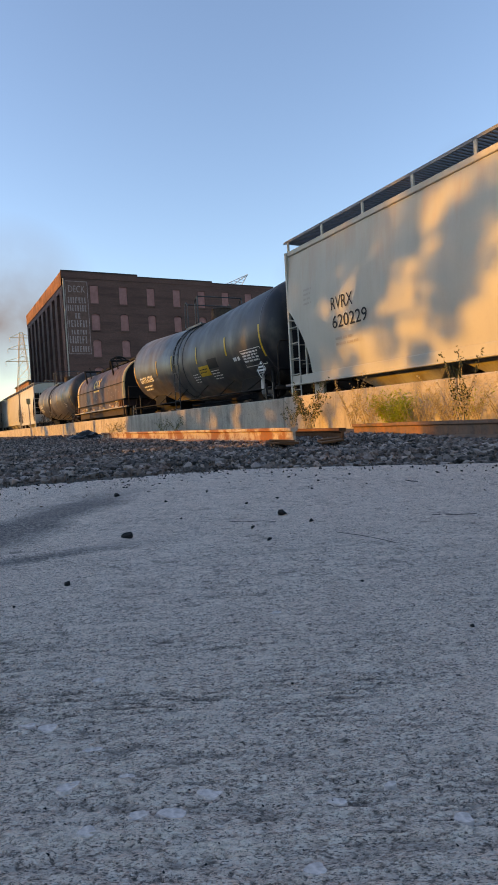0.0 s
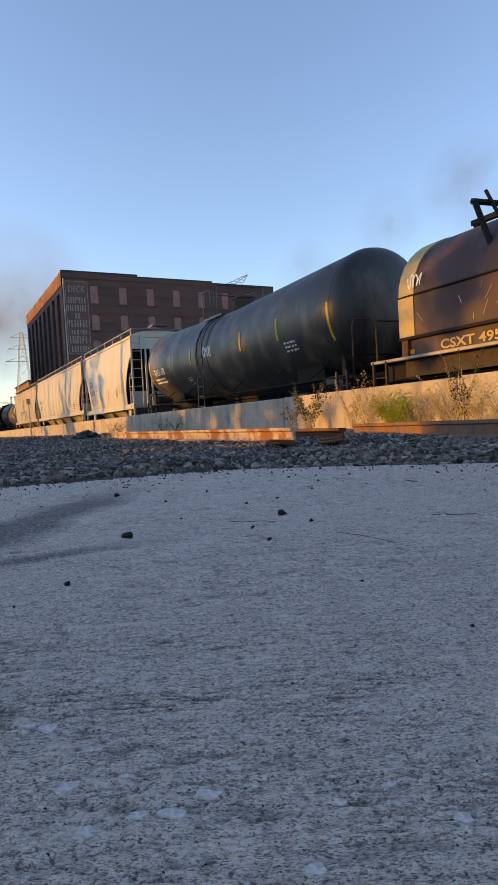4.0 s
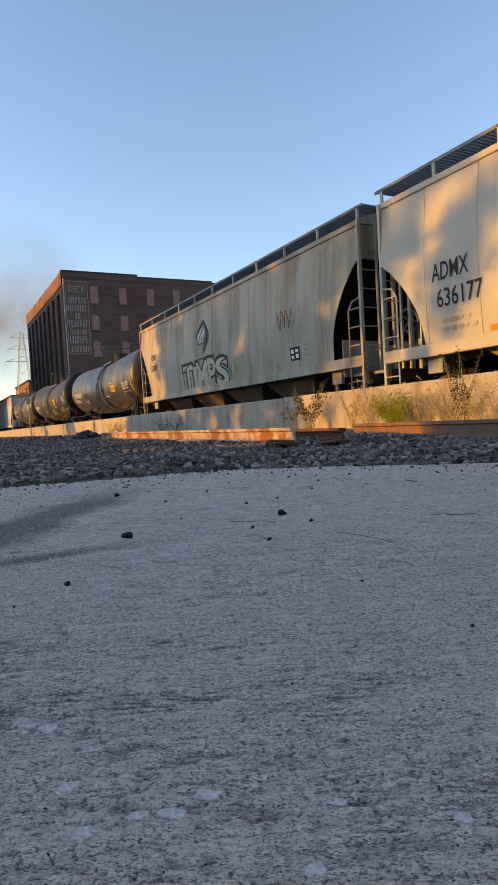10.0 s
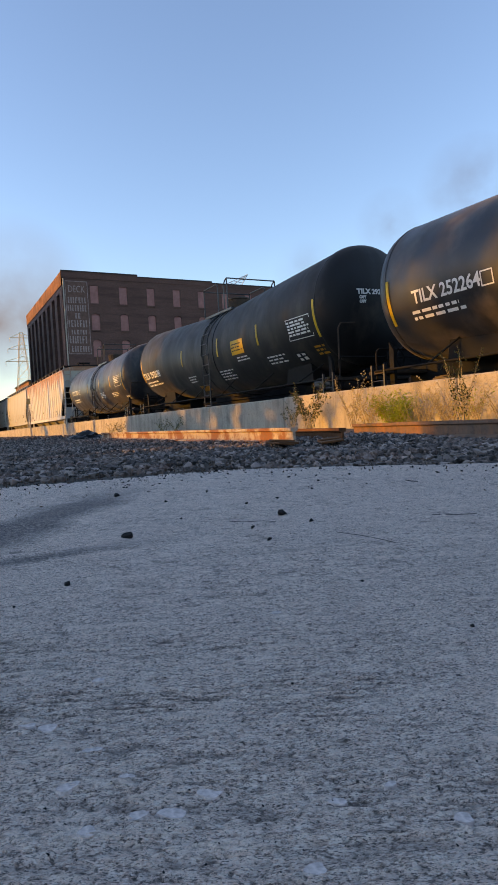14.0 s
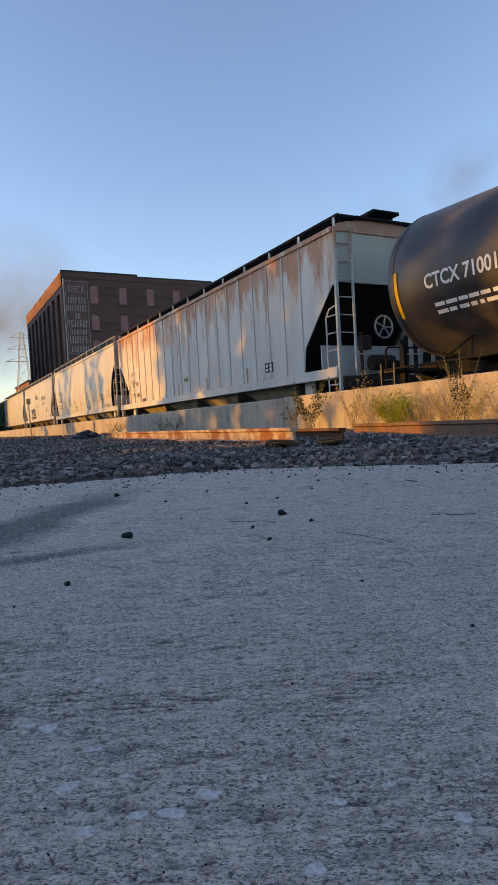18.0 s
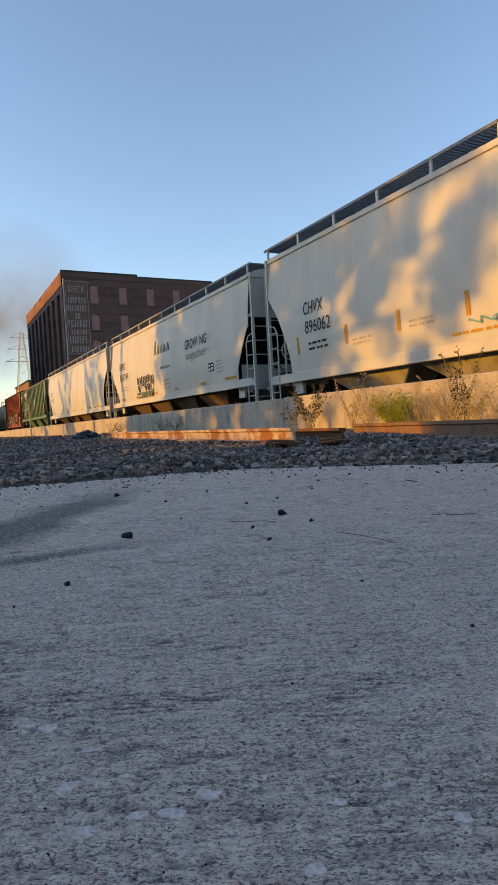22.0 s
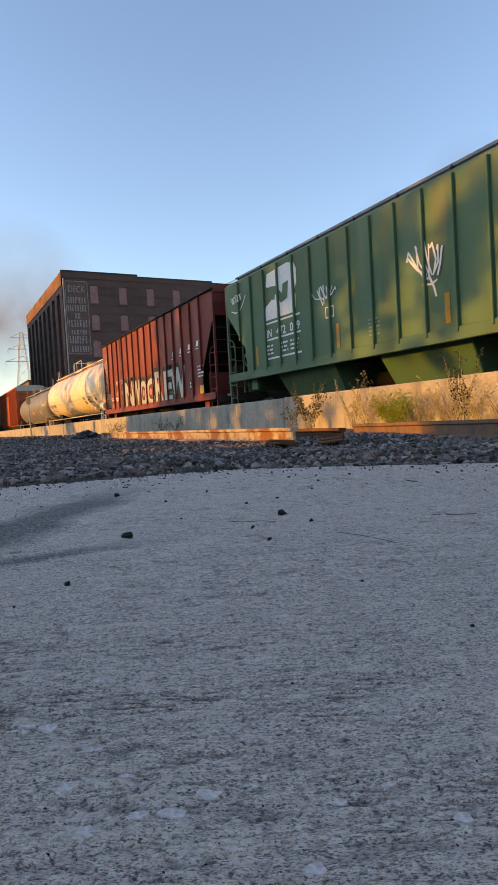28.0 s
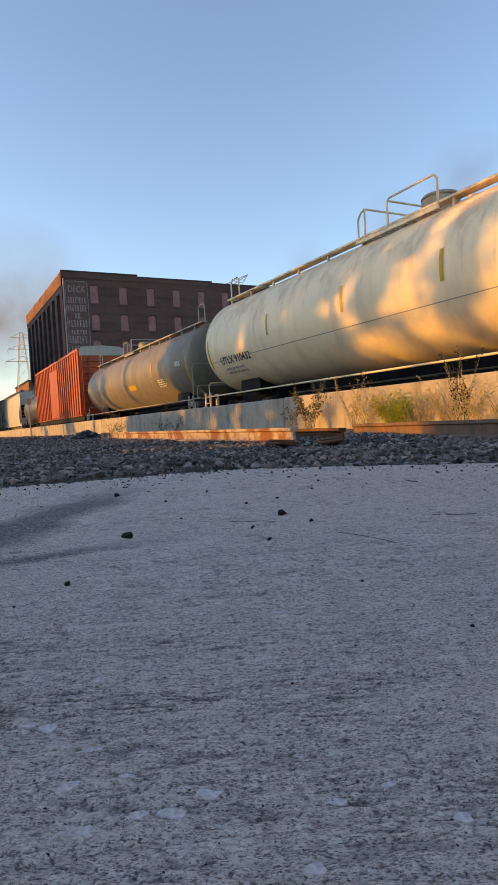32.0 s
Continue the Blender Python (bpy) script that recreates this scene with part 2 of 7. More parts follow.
def banded_rail():
    """Old brown rail whose rust runs down the web in bands."""
    m, nt, b = material("banded_rust_steel", 0.85)
    band, k, big = grain(nt, coords(nt, (1.0, 0.5, 0.12)), 5.0, 5, 0.7), grain(nt, coords(nt), 34, 4), grain(nt, coords(nt), 0.9, 3)
    c = blend(nt, remap(nt, band, 0.40, 0.62), (0.30, 0.125, 0.055), (0.10, 0.065, 0.05))
    c = blend(nt, remap(nt, big, 0.4, 0.65, 0.0, 0.5), c, (0.16, 0.12, 0.10))
    nt.links.new(blend(nt, remap(nt, k, 0.5, 0.72, 0.0, 0.6), c, (0.07, 0.04, 0.03)), b.inputs["Base Color"])
    relief(nt, b, k, 0.5, 0.004)
    return m


def leafy(name, col, through_col):
    """Leaf: matt above, and light shines through it."""
    m, nt, b = material(name, 0.7)
    n = grain(nt, coords(nt), 25, 4)
    nt.links.new(blend(nt, remap(nt, n, 0.3, 0.7), col, tuple(x * 0.5 for x in col)), b.inputs["Base Color"])
    tr, mx = nt.nodes.new("ShaderNodeBsdfTranslucent"), nt.nodes.new("ShaderNodeMixShader")
    tr.inputs[0].default_value = (*through_col, 1)
    mx.inputs[0].default_value = 0.4
    nt.links.new(b.outputs[0], mx.inputs[1])
    nt.links.new(tr.outputs[0], mx.inputs[2])
    nt.links.new(mx.outputs[0], nt.nodes["Material Output"].inputs[0])
    return m


M = dict(
    concrete=concrete_ground(), wall=wall_concrete(),
    dirt=plain("dry_dirt", (0.13, 0.115, 0.10), 0.95, vary=0.5, scale=3),
    ballast=stone_mat("ballast_stone", (0.018, 0.016, 0.0155), (0.32, 0.265, 0.235)),
    grains=stone_mat("concrete_sand", (0.40, 0.34, 0.29), (0.58, 0.50, 0.43)),
    chip=plain("pale_blue_grey_chip", (0.72, 0.625, 0.58), 0.9, vary=0.6, scale=240),
    old_rail=banded_rail(),
    rust=plain("rusty_steel", (0.20, 0.085, 0.04), 0.85, 0.2, 0.55, 12),
    worn_rail=rail_mat(),
    black=paint("black_tank_paint", (0.010, 0.011, 0.015), 0.40, 0.35, 0.0, (0.062, 0.050, 0.041), 0.0, 0.5, 0.35, 0.15),
    black_b=paint("sooty_tank_paint", (0.014, 0.013, 0.014), 0.43, 0.4, 0.0, (0.085, 0.063, 0.046), 2.0, 0.5, 0.35, 0.08),
    black_c=paint("fresh_black_tank_paint", (0.006, 0.006, 0.007), 0.55, 0.25, 0.0, (0.032, 0.026, 0.021), 1.0, 0.3, 0.35, 0.12),
    cream=paint("cream_tank_paint", (0.88, 0.69, 0.46), 0.45, 0.32, 0.25, (0.30, 0.22, 0.13), 1.0),
    dustgrey=paint("dust_coated_tank_paint", (0.19, 0.155, 0.11), 0.5, 0.5, 0.0, (0.08, 0.062, 0.045), 2.0, 0.4, 0.3, 0.2),
    tan=paint("grey_tan_tank_paint", (0.34, 0.31, 0.27), 0.5, 0.5, 0.0, (0.12, 0.09, 0.07), 3.0),
    light=paint("light_grey_hopper_paint", (0.41, 0.385, 0.325), 0.5, 0.22, 0.10, (0.26, 0.22, 0.17)),
    white=paint("off_white_hopper_paint", (0.47, 0.45, 0.395), 0.45, 0.18, 0.08, (0.28, 0.24, 0.19), 1.0),
    dusty=paint("dusty_hopper_paint", (0.37, 0.335, 0.27), 0.6, 0.8, 0.22, (0.14, 0.095, 0.055), 2.0),
    rusty=paint("rust_streaked_hopper_paint", (0.56, 0.54, 0.50), 0.55, 0.3, 0.6, (0.30, 0.23, 0.17), 3.0, streaky=0.42, rust_from=(2.6, 4.75, 0.30)),
    green=paint("green_hopper_paint", (0.062, 0.145, 0.078), 0.6, 0.35, 0.12, (0.10, 0.095, 0.045), 1.0),
    red=paint("oxide_red_hopper_paint", (0.215, 0.028, 0.019), 0.6, 0.4, 0.0, (0.075, 0.028, 0.022), 2.0),
    boxred=paint("red_boxcar_paint", (0.42, 0.07, 0.025), 0.55, 0.3, 0.2, (0.12, 0.05, 0.03), 4.0),
    coil=paint("brown_hood_paint", (0.052, 0.030, 0.032), 0.55, 0.25, 0.0, (0.085, 0.047, 0.04), 1.0, 0.25, 0.35, 0.05),
    bay_brown=paint("dark_brown_chute_steel", (0.11, 0.07, 0.045), 0.8, 0.5, 0.0, (0.045, 0.03, 0.022), 1.0),
    flat_dark=plain("flat_near_black", (0.035, 0.031, 0.028), 0.95, vary=0.4, scale=1),
    # grimy steel darkened further: shade under the cars is put into its colour
    under=plain("near_black_grimy_steel", (0.012, 0.0105, 0.0095), 0.8, 0.0, 0.4),
    grime=plain("rusty_grimy_steel", (0.07, 0.048, 0.036), 0.8, 0.0, 0.5),
    steel=plain("galvanised_steel", (0.42, 0.41, 0.39), 0.5, 0.3, 0.3),
    grate=plain("dark_grating", (0.19, 0.19, 0.20), 0.6, 0.4, 0.3),
    wheel=plain("wheel_steel", (0.10, 0.075, 0.06), 0.6, 0.5, 0.4),
    ink=plain("black_lettering", (0.02, 0.02, 0.022), 0.6),
    chalk=plain("white_lettering", (0.72, 0.72, 0.70), 0.6, vary=0.15),
    yellow=plain("yellow_reflective_strip", (0.62, 0.36, 0.03), 0.4, vary=0.3),
    amber=plain("amber_reflective_strip", (0.50, 0.22, 0.02), 0.4, vary=0.3),
    teal=plain("teal_spray_paint", (0.10, 0.34, 0.36), 0.6),
    buff=plain("buff_band_paint", (0.46, 0.34, 0.16), 0.6),
    pale_green=plain("faded_green_panel", (0.45, 0.46, 0.30), 0.6),
    emerald=plain("green_lettering", (0.03, 0.20, 0.10), 0.6),
    slate=plain("slate_lettering", (0.045, 0.055, 0.06), 0.6),
    moss=plain("grey_green_lettering", (0.20, 0.30, 0.20), 0.6),
    pink=plain("pink_spray_paint", (0.52, 0.22, 0.20), 0.6),
    pale_pink=plain("faded_pink_white_spray", (0.50, 0.34, 0.31), 0.6),
    silver=plain("silver_spray_paint", (0.43, 0.42, 0.37), 0.45, 0.1, 0.2, 2),
    mustard=plain("faded_mustard_strip", (0.36, 0.24, 0.05), 0.6),
    brick=brick_mat("dark_brick", (0.115, 0.052, 0.041), (0.165, 0.076, 0.060), (0.125, 0.085, 0.073)),
    # orange of low sun and its broken patches are put into this brick colour
    cornice=plain("sun_orange_brick", (0.30, 0.125, 0.05), 0.8, vary=0.75, scale=0.8),
    board=plain("pink_boarded_window", (0.42, 0.19, 0.17), 0.8, vary=0.35, scale=1.5),
    ghost=plain("faded_sign_paint", (0.42, 0.31, 0.29), 0.9, vary=0.6, scale=3),
    sign_ground=plain("faded_sign_ground", (0.19, 0.105, 0.085), 0.9, vary=0.4, scale=3),
    dark=plain("dark_window", (0.012, 0.012, 0.014), 0.25),
    roof=plain("roof_felt", (0.05, 0.05, 0.05), 0.9),
    lattice=plain("pylon_steel", (0.85, 0.62, 0.38), 0.8),
    stem=plain("dry_stem", (0.44, 0.33, 0.18), 0.9),
    leaf=leafy("green_leaf", (0.34, 0.40, 0.05), (0.42, 0.48, 0.06)),
    leaf_dry=leafy("straw_leaf", (0.70, 0.54, 0.28), (0.62, 0.48, 0.22)),
    leaf_dark=leafy("dull_green_leaf", (0.07, 0.08, 0.03), (0.09, 0.10, 0.03)),
    leaf_tree=plain("tree_leaf", (0.06, 0.10, 0.03), 0.7, vary=0.4, scale=3),
    coal=plain("dark_chip_stone", (0.022, 0.021, 0.022), 0.85, vary=0.4, scale=60),
    leaf_litter=plain("dead_leaf", (0.13, 0.075, 0.05), 0.9, vary=0.5, scale=20),
    bark=plain("bark", (0.10, 0.07, 0.05), 0.9),
    plainwall=plain("plain_unseen_wall", (0.30, 0.27, 0.24), 0.9, scale=1),
    tarp=plain("black_plastic_sheet", (0.025, 0.027, 0.03), 0.45),
)

# ---- mesh tools ----


def quad_box(bm, x0, x1, y0, y1, z0, z1):
    v = [bm.verts.new(p) for p in ((x0, y0, z0), (x1, y0, z0), (x1, y1, z0), (x0, y1, z0), (x0, y0, z1), (x1, y0, z1), (x1, y1, z1), (x0, y1, z1))]
    for f in ((3, 2, 1, 0), (4, 5, 6, 7), (0, 1, 5, 4), (1, 2, 6, 5), (2, 3, 7, 6), (3, 0, 4, 7)):
        bm.faces.new([v[i] for i in f])
    return v


def bar(bm, a, b, r, seg=6, r2=None):
    """A round bar from a to b."""
    a, b = Vector(a), Vector(b)
    d = (b - a).normalized()
    u = d.orthogonal().normalized()
    w = d.cross(u)
    r2 = r if r2 is None else r2
    ra, rb = [], []
    for i in range(seg):
        t = 2 * math.pi * i / seg
        o = u * math.cos(t) + w * math.sin(t)
        ra.append(bm.verts.new(a + o * r))
        rb.append(bm.verts.new(b + o * r2))
    for i in range(seg):
        j = (i + 1) % seg
        bm.faces.new((ra[i], ra[j], rb[j], rb[i]))
    bm.faces.new(ra[::-1])
    bm.faces.new(rb)


def pipe(bm, pts, r, seg=6):
    for a, b in zip(pts, pts[1:]):
        bar(bm, a, b, r, seg)


def prism(bm, outline, x0, x1):
    """A (y, z) outline pushed along x."""
    a = [bm.verts.new((x0, y, z)) for y, z in outline]
    b = [bm.verts.new((x1, y, z)) for y, z in outline]
    n = len(outline)
    for i in range(n):
        j = (i + 1) % n
        bm.faces.new((a[i], a[j], b[j], b[i]))
    bm.faces.new(a[::-1])
    bm.faces.new(b)


def slab(bm, outline, y0, y1):
    """An (x, z) outline pushed along y."""
    a = [bm.verts.new((x, y0, z)) for x, z in outline]
    b = [bm.verts.new((x, y1, z)) for x, z in outline]
    n = len(outline)
    for i in range(n):
        j = (i + 1) % n
        bm.faces.new((a[i], b[i], b[j], a[j]))
    bm.faces.new(a)
    bm.faces.new(b[::-1])


def mesh_of(name, bm, mat, smooth=False, bevel=0.0):
    bmesh.ops.recalc_face_normals(bm, faces=bm.faces)
    if bevel:
        bmesh.ops.bevel(bm, geom=[e for e in bm.edges if e.calc_face_angle(0) > 0.6], offset=bevel, segments=1, affect="EDGES")
    me = bpy.data.meshes.new(name)
    bm.to_mesh(me)
    bm.free()
    me.materials.append(mat)
    if smooth:
        me.shade_smooth()
        me.set_sharp_from_angle(angle=radians(40))
    return me


def part(name, bm, mat, parent, label="", smooth=False, bevel=0.0):
    me = bm if isinstance(bm, bpy.types.Mesh) else mesh_of(name, bm, mat, smooth, bevel)
    ob = new(name, me)
    ob.parent = parent
    return tagged(ob, label)


def placed(name, me, parent, m, label=""):
    ob = new(name, me)
    ob.parent = parent
    ob.matrix_basis = m
    return tagged(ob, label)


def boxes(*specs):
    bm = bmesh.new()
    for s in specs:
        quad_box(bm, *s)
    return bm


def structure(name, bm, mat, label="", smooth=False, category=""):
    ob = new(name, mesh_of(name, bm, mat, smooth))
    return tagged(ob, label, category, kind="structure")


LETTERS, BENT = {}, set()


def on_side(skin, x, z):
    """The side's y at (x, z); the shells of some tanks slope down to their middle."""
    return skin(z, x) if skin in BENT else skin(z)



def letters(body, height, bold=0.0):
    key = (body, round(height, 3), bold)
    if key not in LETTERS:
        cu = bpy.data.curves.new("lettering", "FONT")
        cu.body, cu.size, cu.offset, cu.resolution_u = body, height / 0.69, bold, 3
        ob = bpy.data.objects.new("lettering", cu)
        me = bpy.data.meshes.new_from_object(ob)
        co = np.empty(len(me.vertices) * 3)
        me.vertices.foreach_get("co", co)
        faces = [tuple(p.vertices) for p in me.polygons]
        LETTERS[key] = (co.reshape(-1, 3)[:, :2].copy(), faces)
        bpy.data.objects.remove(ob)
        bpy.data.curves.remove(cu)
    return LETTERS[key]


def lettering(car, body, x, z, height, mat, skin, width=0.0, bold=None, lift=0.012, label=""):
    """Words painted on the side that faces the yard: skin(z) gives the side's y."""
    bold = bold if bold is not None else (0.009 if mat is M["chalk"] else 0.002)
    co, faces = letters(body, height, bold)
    stretch = width / co[:, 0].max() if width else 0.8
    verts = [(x + u * stretch, on_side(skin, x + u * stretch, z + v) - lift, z + v) for u, v in co]
    me = bpy.data.meshes.new("lettering")
    me.from_pydata(verts, [], faces)
    me.materials.append(mat)
    ob = new("lettering", me)
    ob.parent = car
    return tagged(ob, label)


def patch(car, name, x, z, w, h, mat, skin, lift=0.010, lean=0.0, label=""):
    """A painted or stuck-on rectangle that follows the side."""
    n = max(1, math.ceil(h / 0.08))
    verts, faces = [], []
    for i in range(n + 1):
        zz = z + h * i / n
        y = on_side(skin, x, zz) - lift
        verts += [(x + lean * i / n, y, zz), (x + w + lean * i / n, on_side(skin, x + w, zz) - lift, zz)]
    for i in range(n):
        faces.append((2 * i, 2 * i + 1, 2 * i + 3, 2 * i + 2))
    me = bpy.data.meshes.new(name)
    me.from_pydata(verts, [], faces)
    me.materials.append(mat)
    ob = new(name, me)
    ob.parent = car
    return tagged(ob, label)


def small_print(car, x, z, w, rows, mat, skin, h=0.05, gap=0.1, seed=1, lift=0.011):
    """Unreadable stencilled lines as plain bars, in one part."""
    rnd = random.Random(seed)
    verts, faces = [], []
    for r in range(rows):
        zz, xx, end = z - r * gap, x, x + w * rnd.uniform(0.7, 1.0)
        while xx < end:
            ww = min(rnd.uniform(0.08, 0.28), end - xx)
            k = len(verts)
            for px, pz in ((xx, zz), (xx + ww, zz), (xx + ww, zz + h), (xx, zz + h)):
                verts.append((px, on_side(skin, px, pz) - lift, pz))
            faces.append((k, k + 1, k + 2, k + 3))
            xx += ww + rnd.uniform(0.03, 0.07)
    me = bpy.data.meshes.new("stencil_print")
    me.from_pydata(verts, [], faces)
    me.materials.append(mat)
    ob = new("stencil_print", me)
    ob.parent = car
    return tagged(ob, kind="stuff")


def shape(car, name, pts, mat, skin, lift=0.012, label=""):
    """A flat painted shape given by its (x, z) outline."""
    me = bpy.data.meshes.new(name)
    me.from_pydata([(x, on_side(skin, x, z) - lift, z) for x, z in pts], [], [tuple(range(len(pts)))])
    me.materials.append(mat)
    ob = new(name, me)
    ob.parent = car
    return tagged(ob, label)


def ribbon(car, name, pts, width, mat, skin, lift=0.014, label=""):
    """A painted stroke along (x, z) points."""
    verts, faces = [], []
    for (xa, za), (xb, zb) in zip(pts, pts[1:]):
        d = math.hypot(xb - xa, zb - za) or 1
        nx, nz = -(zb - za) / d * width / 2, (xb - xa) / d * width / 2
        ex, ez = (xb - xa) / d * width * 0.3, (zb - za) / d * width * 0.3
        k = len(verts)
        for x, z in ((xa - nx - ex, za - nz - ez), (xb - nx + ex, zb - nz + ez), (xb + nx + ex, zb + nz + ez), (xa + nx - ex, za + nz - ez)):
            verts.append((x, on_side(skin, x, z) - lift - 0.0002 * k, z))
        faces.append((k, k + 1, k + 2, k + 3))
    me = bpy.data.meshes.new(name)
    me.from_pydata(verts, [], faces)
    me.materials.append(mat)
    ob = new(name, me)
    ob.parent = car
    return tagged(ob, label)


def scrawl(car, x, z, w, h, mat, skin, seed, width=0.05, n=16, label="spray-painted scrawl"):
    """An unreadable sprayed tag: one looping stroke."""
    r = random.Random(seed)
    pts = []
    for i in range(2 * n):
        t = i / (2 * n - 1)
        loop = (0.5 + 0.42 * math.sin(t * n * 2.4 + r.uniform(-0.5, 0.5))) * r.uniform(0.75, 1.0)
        pts.append((x + w * min(1, max(0, t + 0.07 * math.cos(t * n * 2.9 + r.uniform(-0.8, 0.8)))), z + h * loop))
    fine = []
    for a, b, c in zip(pts, pts[1:], pts[2:]):
        for k in range(4):
            t = k / 4
            p0, p1 = ((a[0] + b[0]) / 2, (a[1] + b[1]) / 2), ((b[0] + c[0]) / 2, (b[1] + c[1]) / 2)
            fine.append(tuple((1 - t) ** 2 * p0[q] + 2 * t * (1 - t) * b[q] + t * t * p1[q] for q in (0, 1)))
    return ribbon(car, "graffiti", fine, width, mat, skin, label=label)


def oval(x, z, a, b, n=16, turn=0.0):
    return [(x + a * math.cos(6.2832 * i / n) * math.cos(turn) - b * math.sin(6.2832 * i / n) * math.sin(turn), z + a * math.cos(6.2832 * i / n) * math.sin(turn) + b * math.sin(6.2832 * i / n) * math.cos(turn)) for i in range(n)]


# ---- ground and setting ----
EDGE = [(-4.2, -30.0), (-3.5, -3.0), (-3.05, -0.4), (-2.88, 0.25), (-2.78, 0.60), (-2.73, 1.0), (-2.66, 1.29), (-2.27, 1.66), (-1.73, 2.07), (-1.0, 2.5), (0.5, 3.3), (14.0, 6.0)]
bm = bmesh.new()
quad_box(bm, -2500, 2500, -2500, 2500, -1.0, -0.03)
structure("ground", bm, M["dirt"], "bare dry dirt ground reaching the horizon", category="ground")

bm = bmesh.new()
fine_edge = []
rnd = random.Random(5)
for (xa, ya), (xb, yb) in zip(EDGE, EDGE[1:]):
    n = max(1, min(30, int(math.hypot(xb - xa, yb - ya) / 0.05)))
    for i in range(n):
        t = i / n
        fine_edge.append((xa + (xb - xa) * t + rnd.uniform(-0.02, 0.02), ya + (yb - ya) * t + rnd.uniform(-0.02, 0.02)))
outline = fine_edge + [(14, 6), (14, -30)]
top = [bm.verts.new((x, y, -0.006)) for x, y in outline]
low = [bm.verts.new((x, y, -0.2)) for x, y in outline]
bm.faces.new(top[::-1])
for i in range(len(top)):
    j = (i + 1) % len(top)
    bm.faces.new((top[i], top[j], low[j], low[i]))
pavement = structure("pavement", bm, M["concrete"], "worn broomed grey concrete apron with chipped patches", category="pavement")

# the worn skin of the apron: broom grooves across, lumps, flakes and pits
GRID = np.random.default_rng(77).uniform(0, 2 * math.pi, (256, 256))
AHEAD = radians(152.1)


def wavy(u, v, shift):
    """Smooth gradient noise on arrays, about -0.7 to 0.7."""
    u, v = u + shift * 17.3, v + shift * 5.7
    i, j = np.floor(u).astype(int), np.floor(v).astype(int)
    a, b = u - i, v - j

    def corner(p, q):
        t = GRID[(i + p) % 256, (j + q) % 256]
        return np.cos(t) * (a - p) + np.sin(t) * (b - q)
    fa, fb = a * a * a * (a * (a * 6 - 15) + 10), b * b * b * (b * (b * 6 - 15) + 10)
    low = corner(0, 0) * (1 - fa) + corner(1, 0) * fa
    high = corner(0, 1) * (1 - fa) + corner(1, 1) * fa
    return low * (1 - fb) + high * fb


def rough(u, v, shift, octaves=3):
    return sum(wavy(u * 2 ** k, v * 2 ** k, shift + k) * 0.55 ** k for k in range(octaves))


def step(x, lo, hi):
    t = np.clip((x - lo) / (hi - lo), 0, 1)
    return t * t * (3 - 2 * t)


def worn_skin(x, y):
    """Height of the worn concrete over the slab, and its tone: pale worn tops (+), painted shade in hollows (-)."""
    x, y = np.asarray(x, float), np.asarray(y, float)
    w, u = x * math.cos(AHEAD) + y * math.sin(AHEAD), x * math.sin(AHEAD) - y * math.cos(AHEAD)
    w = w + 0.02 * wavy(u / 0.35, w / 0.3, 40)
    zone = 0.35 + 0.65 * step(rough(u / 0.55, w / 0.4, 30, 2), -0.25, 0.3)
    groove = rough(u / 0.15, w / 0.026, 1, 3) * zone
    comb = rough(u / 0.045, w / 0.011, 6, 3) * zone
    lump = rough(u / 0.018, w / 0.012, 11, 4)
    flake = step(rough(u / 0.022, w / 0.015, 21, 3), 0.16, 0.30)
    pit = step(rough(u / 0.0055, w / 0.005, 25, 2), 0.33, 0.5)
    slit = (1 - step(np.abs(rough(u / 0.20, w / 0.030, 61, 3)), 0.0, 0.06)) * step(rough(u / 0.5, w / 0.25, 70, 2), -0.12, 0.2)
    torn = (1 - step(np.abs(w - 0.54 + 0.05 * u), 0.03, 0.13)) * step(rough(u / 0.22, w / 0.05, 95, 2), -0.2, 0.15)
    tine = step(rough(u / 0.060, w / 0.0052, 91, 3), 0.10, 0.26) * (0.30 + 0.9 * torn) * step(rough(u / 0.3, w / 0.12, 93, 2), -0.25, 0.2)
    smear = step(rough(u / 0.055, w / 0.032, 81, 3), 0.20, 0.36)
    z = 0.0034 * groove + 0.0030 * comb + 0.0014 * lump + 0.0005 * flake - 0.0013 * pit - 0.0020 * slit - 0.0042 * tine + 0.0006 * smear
    wear_shade = 0.6 * groove + 0.6 * comb + 0.22 * lump + 0.25 * flake - 0.45 * pit - 0.55 * slit - 1.5 * tine + 0.55 * smear
    return z, wear_shade


def edge_y(x):
    for (xa, ya), (xb, yb) in zip(EDGE, EDGE[1:]):
        if xa <= x <= xb:
            return ya + (yb - ya) * (x - xa) / (xb - xa)
    return -3.0


spans = 1 / np.linspace(1 / 0.24, 1 / 3.7, 880)
turns = AHEAD + np.radians(np.linspace(-29, 29, 600))
D, A = np.meshgrid(spans, turns, indexing="ij")
X, Y = D * np.cos(A), D * np.sin(A)
Z, WEAR_SHADE = worn_skin(X, Y)
limit = np.array([edge_y(float(x)) for x in np.linspace(-4.2, 1.0, 521)])
inside = (X > -4.2) & (Y < np.interp(X, np.linspace(-4.2, 1.0, 521), limit) - 0.01 + 0.02 * wavy(X / 0.05, Y / 0.05, 50))
n_r, n_c = X.shape
index = np.arange(n_r * n_c).reshape(n_r, n_c)
quads = np.stack([index[:-1, :-1], index[1:, :-1], index[1:, 1:], index[:-1, 1:]], -1)[inside[:-1, :-1] & inside[1:, :-1] & inside[1:, 1:] & inside[:-1, 1:]]
me = bpy.data.meshes.new("worn_skin")
me.vertices.add(n_r * n_c)
me.vertices.foreach_set("co", np.stack([X, Y, Z], -1).ravel())
me.loops.add(quads.size)
